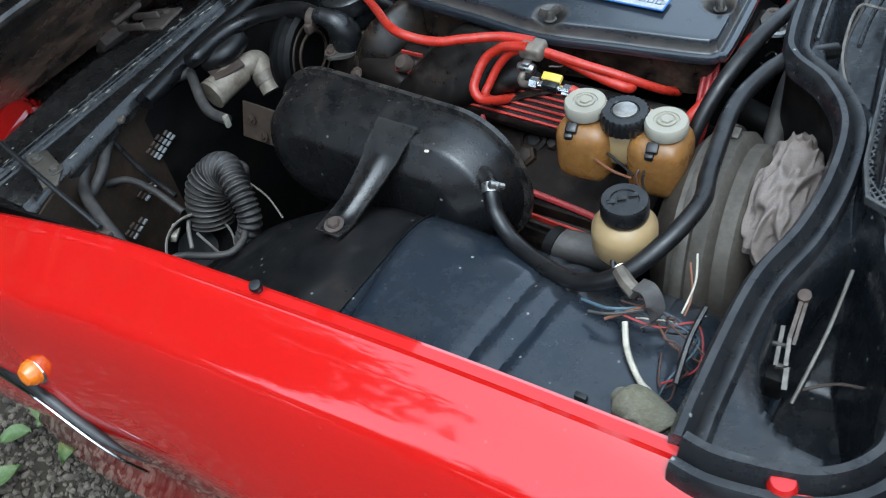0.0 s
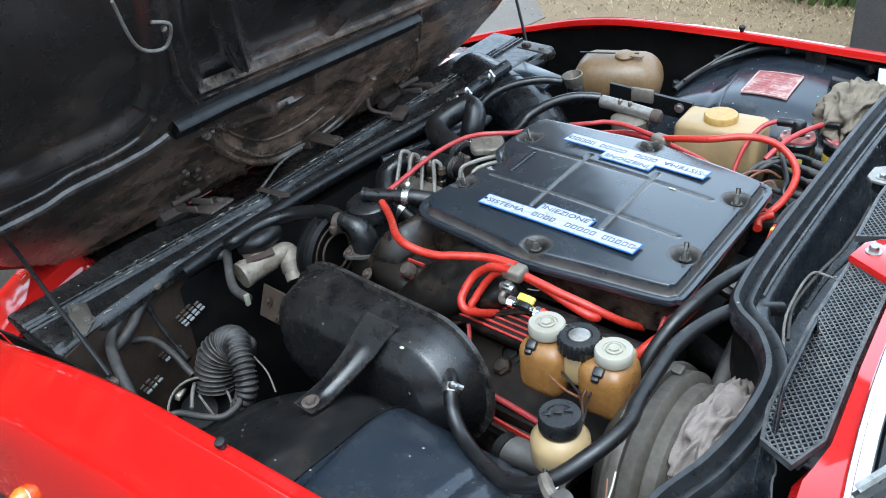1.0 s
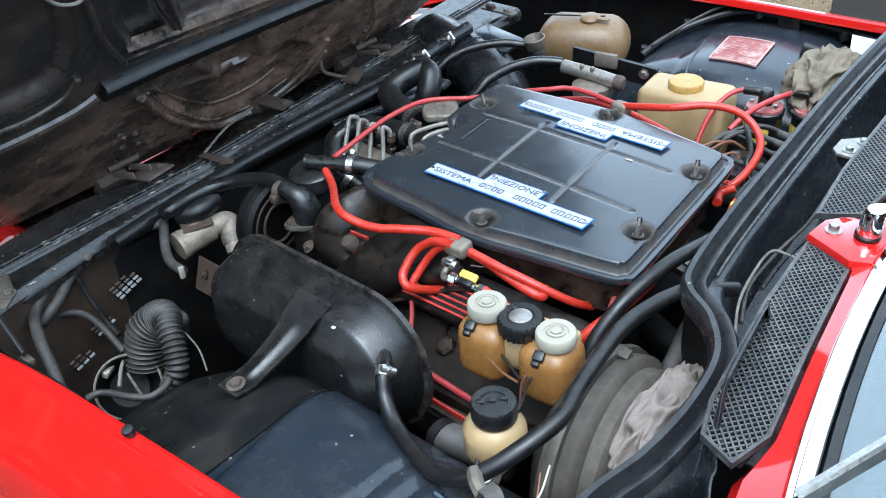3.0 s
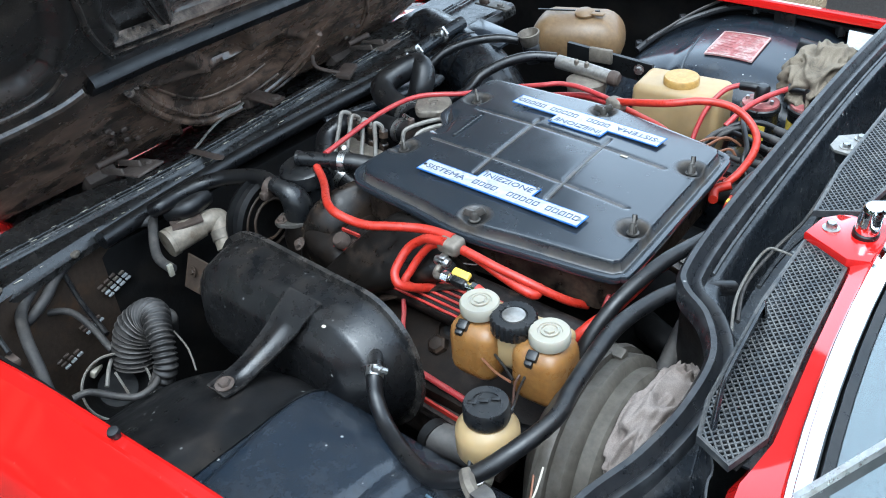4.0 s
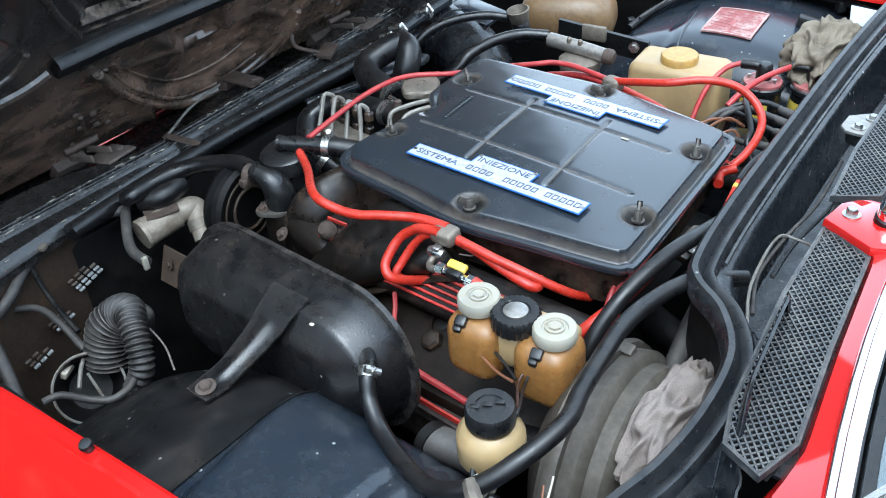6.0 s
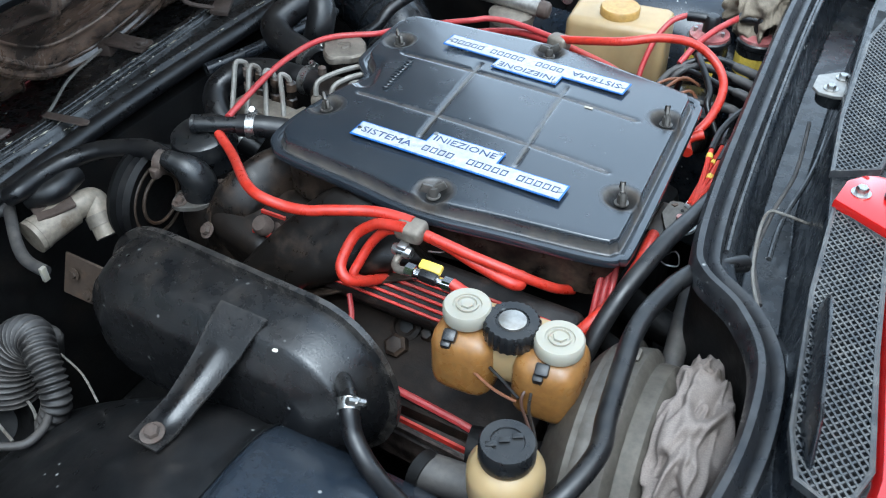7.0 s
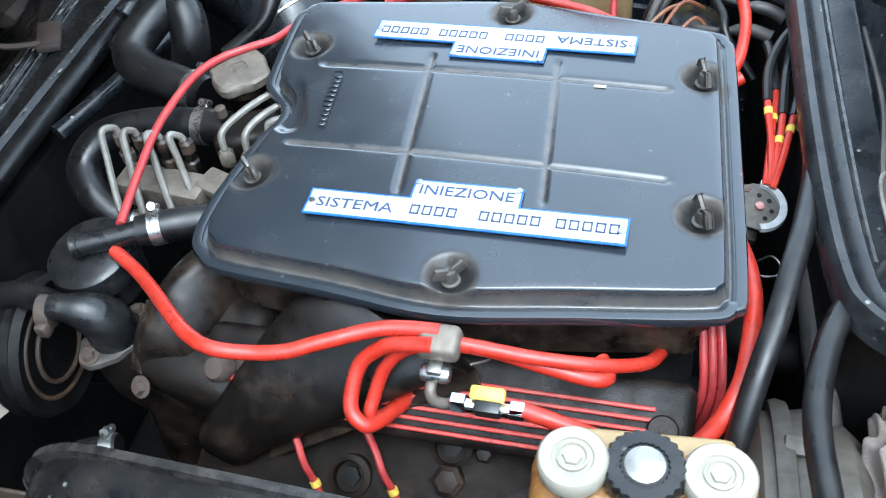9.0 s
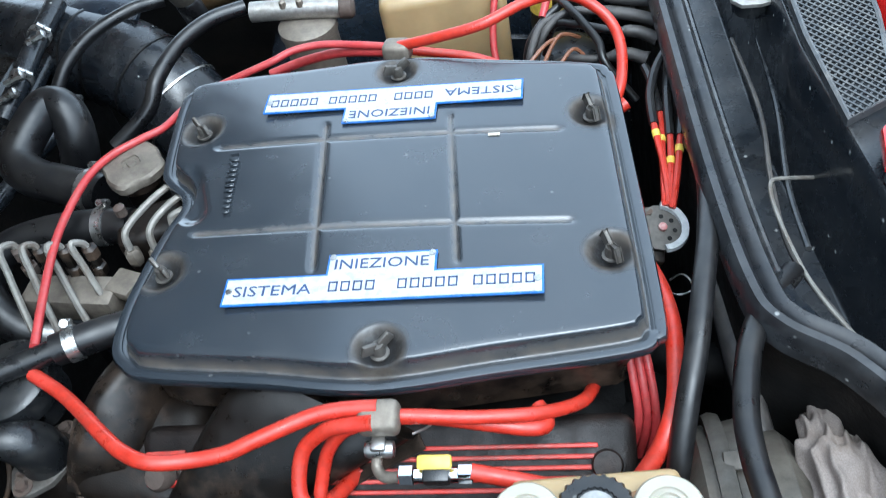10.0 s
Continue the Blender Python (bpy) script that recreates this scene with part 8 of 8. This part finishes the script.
lathe(bm, [(0.006, -0.003), (0.006, 0.004), (0.003, 0.005)], (0.416, -0.472, 0.868), (0, -0.3, 1), 14)
part("pivot", bm, M_RUSTY, latch)
bm = bmesh.new()
box(bm, (0.415, -0.530, 0.815), (0.02, 0.022, 0.03), 0.004)
part("block", bm, M_DEEP, latch)
hose("latch_cable", [(0.443, -0.418, 0.860), (0.442, -0.480, 0.840), (0.434, -0.537, 0.800)], 0.0018, M_PIPE, "thin grey latch cable", "cable", n=6)
hose("latch_cable", [(0.438, -0.519, 0.800), (0.462, -0.508, 0.810), (0.487, -0.509, 0.820)], 0.0015, M_RUSTY, "thin rusty latch rod", "rod", n=6)
hose("bent_rod", [(0.374, -0.188, 0.868), (0.363, -0.162, 0.866), (0.352, -0.133, 0.863), (0.343, -0.1, 0.861), (0.336, -0.055, 0.859), (0.333, -0.018, 0.858), (0.3355, 0.002, 0.857), (0.346, 0.009, 0.854), (0.38, 0.015, 0.846)], 0.0019, M_PIPE, "bent grey steel rod lying in the scuttle tray", "rod", n=8)
hose("tray_pipe", [(0.333, 0.215, 0.850), (0.343, 0.100, 0.850), (0.338, 0.011, 0.850), (0.340, -0.074, 0.850), (0.364, -0.148, 0.855)], 0.0025, M_OLDRUBBER, "thin grey washer pipe in the tray", "pipe", n=8)
hose("tray_pipe", [(0.358, 0.211, 0.850), (0.359, 0.106, 0.850), (0.351, 0.003, 0.850), (0.354, -0.069, 0.850)], 0.003, M_COWL, "thin black washer pipe in the tray", "pipe", n=8)
link = thing("wiper_link_plate", (0.355, 0.223, 0.900), "grey wiper mounting plate with two bolts", "plate")
lp = Vector((0.358, 0.218, 0.905))
bm = bmesh.new()
slab(bm, [(-0.035, -0.012), (-0.028, -0.024), (-0.01, -0.028), (0.03, -0.022), (0.045, 0.0), (0.045, 0.03), (-0.005, 0.034), (-0.03, 0.018)], 0, 0.004, 0.001, pose(*lp, 0, 0, 10))
part("plate", bm, M_ALU, link)
bm = bmesh.new()
lathe(bm, [(0.02, -0.02), (0.022, -0.003), (0.02, 0)], lp + Vector((-0.008, 0, 0)), (0, 0, 1), 24)
part("motor_body", bm, M_COWL, link)
for dx, dy in ((-0.012, -0.014), (-0.004, 0.018)):
    bm = bmesh.new()
    hexbolt(bm, lp + Vector((dx, dy, 0.004)), r=0.0055, h=0.006)
    part("bolt", bm, M_STEEL, link)
bm = bmesh.new()
for a in range(4):
    lathe(bm, [(0.004, 0), (0.004, 0.0015)], Vector((0.368, 0.121, 0.831)) + Vector((0.005 * math.cos(a * 1.57 + 0.5), 0.005 * math.sin(a * 1.57 + 0.5), 0)), (0, 0, 1), 10)
clipw = thing("white_clip", (0.368, 0.121, 0.831), "small white plastic clip in the tray", "clip")
part("petal", bm, M_WHITE, clipw)

# ---- beyond the car ----
post = tagged(thing("gate_post", (-0.2, 2.6, 0), "plain dark grey rendered post beside the grass", "post"))
bm = bmesh.new()
box(bm, (-0.13, 2.62, 0.6), (0.62, 0.3, 1.2), 0.02)
part("shaft", bm, M_GREY, post)


def blades(name, count, region, tall, mat, label, seed, wide=0.006):
    """Many bent blades on the ground within a region, as one mesh."""
    r = random.Random(seed)
    bm = bmesh.new()
    for _ in range(count):
        x, y = region(r)
        h = tall * r.uniform(0.4, 1.2)
        a = r.uniform(0, 6.28)
        lean = r.uniform(0.2, 1.1)
        d = Vector((math.cos(a), math.sin(a), 0))
        s = Vector((-d.y, d.x, 0)) * wide * r.uniform(0.6, 1.5)
        p = Vector((x, y, 0.0))
        pts = [(p - s, p + s)]
        for k in (0.4, 0.75):
            c = p + d * (h * lean * k * k) + Vector((0, 0, h * k))
            pts.append((c - s * (1 - 0.5 * k), c + s * (1 - 0.5 * k)))
        tip = bm.verts.new(p + d * h * lean + Vector((0, 0, h * 0.93)))
        rows = [[bm.verts.new(q) for q in pr] for pr in pts]
        for r0, r1 in zip(rows, rows[1:]):
            bm.faces.new((r0[0], r0[1], r1[1], r1[0]))
        bm.faces.new((rows[-1][0], rows[-1][1], tip))
    return tagged(part(name, bm, mat), label, "grass", kind="stuff")


blades("grass", 7500, lambda r: (r.uniform(-1.75, 1.6), 3.42 + 0.12 * r.random() + abs(r.gauss(0, 0.5))), 0.34, M_LEAF, "long green and straw grass along the verge", 3, 0.009)
M_STRAW = surface("straw", (0.34, 0.27, 0.16), 0.8, stain=(0.24, 0.19, 0.11), stain_amount=0.5, stain_scale=8, bump=0.0)
blades("dry_grass", 7000, lambda r: (r.uniform(-2.5, 0.8), 3.5 - abs(r.gauss(0, 0.4))), 0.028, M_STRAW, "short dry straw and leaf litter on the verge", 4, 0.004)


def stones(name, count, region, size, label, seed):
    r = random.Random(seed)
    bm = bmesh.new()
    base = bmesh.new()
    bmesh.ops.create_icosphere(base, subdivisions=1, radius=1.0)
    vs = [v.co.copy() for v in base.verts]
    fs = [[v.index for v in f.verts] for f in base.faces]
    base.free()
    verts, faces = [], []
    for _ in range(count):
        x, y = region(r)
        s = size * r.uniform(0.4, 1.4)
        m = pose(x, y, 0.2 * s, r.uniform(0, 360), r.uniform(0, 360), r.uniform(0, 360)) @ Matrix.Diagonal((s, s * r.uniform(0.6, 1), s * r.uniform(0.4, 0.8), 1))
        o = len(verts)
        verts += [m @ (v * r.uniform(0.8, 1.15)) for v in vs]
        faces += [[o + i for i in f] for f in fs]
    bm.free()
    me = bpy.data.meshes.new(name)
    me.from_pydata(verts, [], faces)
    me.materials.append(M_PEBBLE)
    return tagged(new(name, me), label, "gravel", kind="stuff")


M_PEBBLE = bpy.data.materials.new("pebbles")
M_PEBBLE.use_nodes = True
pn, pl = M_PEBBLE.node_tree.nodes, M_PEBBLE.node_tree.links
pg = pn.new("ShaderNodeNewGeometry")
pr = pn.new("ShaderNodeValToRGB")
pr.color_ramp.elements[0].color = (0.035, 0.028, 0.021, 1)
pr.color_ramp.elements[1].color = (0.14, 0.118, 0.088, 1)
pl.new(pg.outputs["Random Per Island"], pr.inputs["Fac"])
pl.new(pr.outputs["Color"], pn["Principled BSDF"].inputs["Base Color"])
pn["Principled BSDF"].inputs["Roughness"].default_value = 0.8
stones("gravel", 9000, lambda r: (r.gauss(-0.75, 0.45), r.gauss(-0.9, 0.28)), 0.0085, "small mixed brown and grey gravel beside the car", 8)
stones("gravel", 1500, lambda r: (r.uniform(-2.6, 0.4), r.uniform(2.5, 3.55)), 0.009, "pale gravel along the verge", 9)
rl = random.Random(21)
for k, p in enumerate(((-0.935, -0.694, 0.015), (-0.982, -0.771, 0.015), (-0.922, -0.849, 0.015), (-0.847, -0.731, 0.015), (-1.017, -0.696, 0.015))):
    leaf = thing("fallen_leaf", p, "fallen green and yellow leaf on the gravel", "leaf", "fallen leaves")
    bm = bmesh.new()
    a0 = rl.uniform(0, 6.28)
    w = 0.03 * rl.uniform(0.7, 1.2)

    def leaf_fn(u, v):
        wid = w * math.sin(math.pi * min(u + 0.05, 1.0)) ** 0.8 * 0.75
        lx, ly = (u - 0.5) * 2 * w * 1.3, (v - 0.5) * 2 * wid
        return Vector(p) + Vector((lx * math.cos(a0) - ly * math.sin(a0), lx * math.sin(a0) + ly * math.cos(a0), 0.012 + 0.01 * (v - 0.5) ** 2 * 4 + 0.006 * math.sin(4 * u)))
    sheet(bm, leaf_fn, 10, 6)
    part("blade", bm, M_LEAFGREEN, leaf)


def tree(at, height, seed):
    """A tapered trunk with limbs and a crown of leaf clumps."""
    r = random.Random(seed)
    t = thing("tree", at, "leafy green tree standing beside the yard", "tree", "yard trees")
    base = Vector(at)
    bm = bmesh.new()
    tube(bm, [base, base + Vector((r.uniform(-0.1, 0.1), r.uniform(-0.1, 0.1), height * 0.3)), base + Vector((r.uniform(-0.2, 0.2), r.uniform(-0.2, 0.2), height * 0.75))], 0.16, 10, scale=lambda k: 1.0 - 0.75 * k)
    ends = []
    for i in range(9):
        a = 0.7 * i + r.uniform(-0.3, 0.3)
        h = height * (0.1 + 0.075 * i)
        e = base + Vector((math.cos(a) * r.uniform(0.9, 1.7), math.sin(a) * r.uniform(0.9, 1.7), h + r.uniform(0.3, 1.0)))
        s0 = base + Vector((0, 0, h))
        tube(bm, [s0, s0.lerp(e, 0.5) + Vector((0, 0, -0.1)), e], 0.06, 6, scale=lambda k: 1.0 - 0.8 * k)
        ends += [e, s0.lerp(e, 0.6)]
    ends += [base + Vector((r.uniform(-0.5, 0.5), r.uniform(-0.5, 0.5), height * k)) for k in (0.7, 0.8, 0.9, 0.97)]
    part("trunk", bm, M_BARK, t)
    verts, faces = [], []
    for e in ends:
        size = r.uniform(0.6, 1.1)
        for _ in range(230):
            d = Vector((r.gauss(0, 1), r.gauss(0, 1), r.gauss(0, 0.8)))
            c = e + d.normalized() * size * r.random() ** 0.4
            q = Euler((r.uniform(0, 6.3), r.uniform(0, 6.3), r.uniform(0, 6.3))).to_matrix()
            o = len(verts)
            w = r.uniform(0.08, 0.15)
            verts += [c + q @ Vector(v) for v in ((-w, 0, 0), (0, -w * 0.6, 0.01), (w, 0, 0), (0, w * 0.6, 0.01))]
            faces.append((o, o + 1, o + 2, o + 3))
    me = bpy.data.meshes.new("crown")
    me.from_pydata(verts, [], faces)
    me.materials.append(M_LEAVES)
    c = new("crown", me)
    c.parent = t
    c.matrix_parent_inverse = Matrix.Translation(at).inverted()
    return t


for k, (x, y, h) in enumerate(((-6.6, -3.2, 8.0), (-5.7, -4.9, 8.2), (-4.9, -6.0, 7.4), (-7.2, -1.2, 7.6), (-7.0, -2.2, 7.0), (-6.1, -4.0, 7.2), (-7.6, 0.6, 7.0), (-5.2, -5.4, 6.0), (-3.0, -8.6, 4.6), (-0.6, -9.4, 4.6), (2.0, -9.4, 4.4), (4.6, -8.6, 4.6))):
    tree((x, y, 0.0), h, 60 + k)
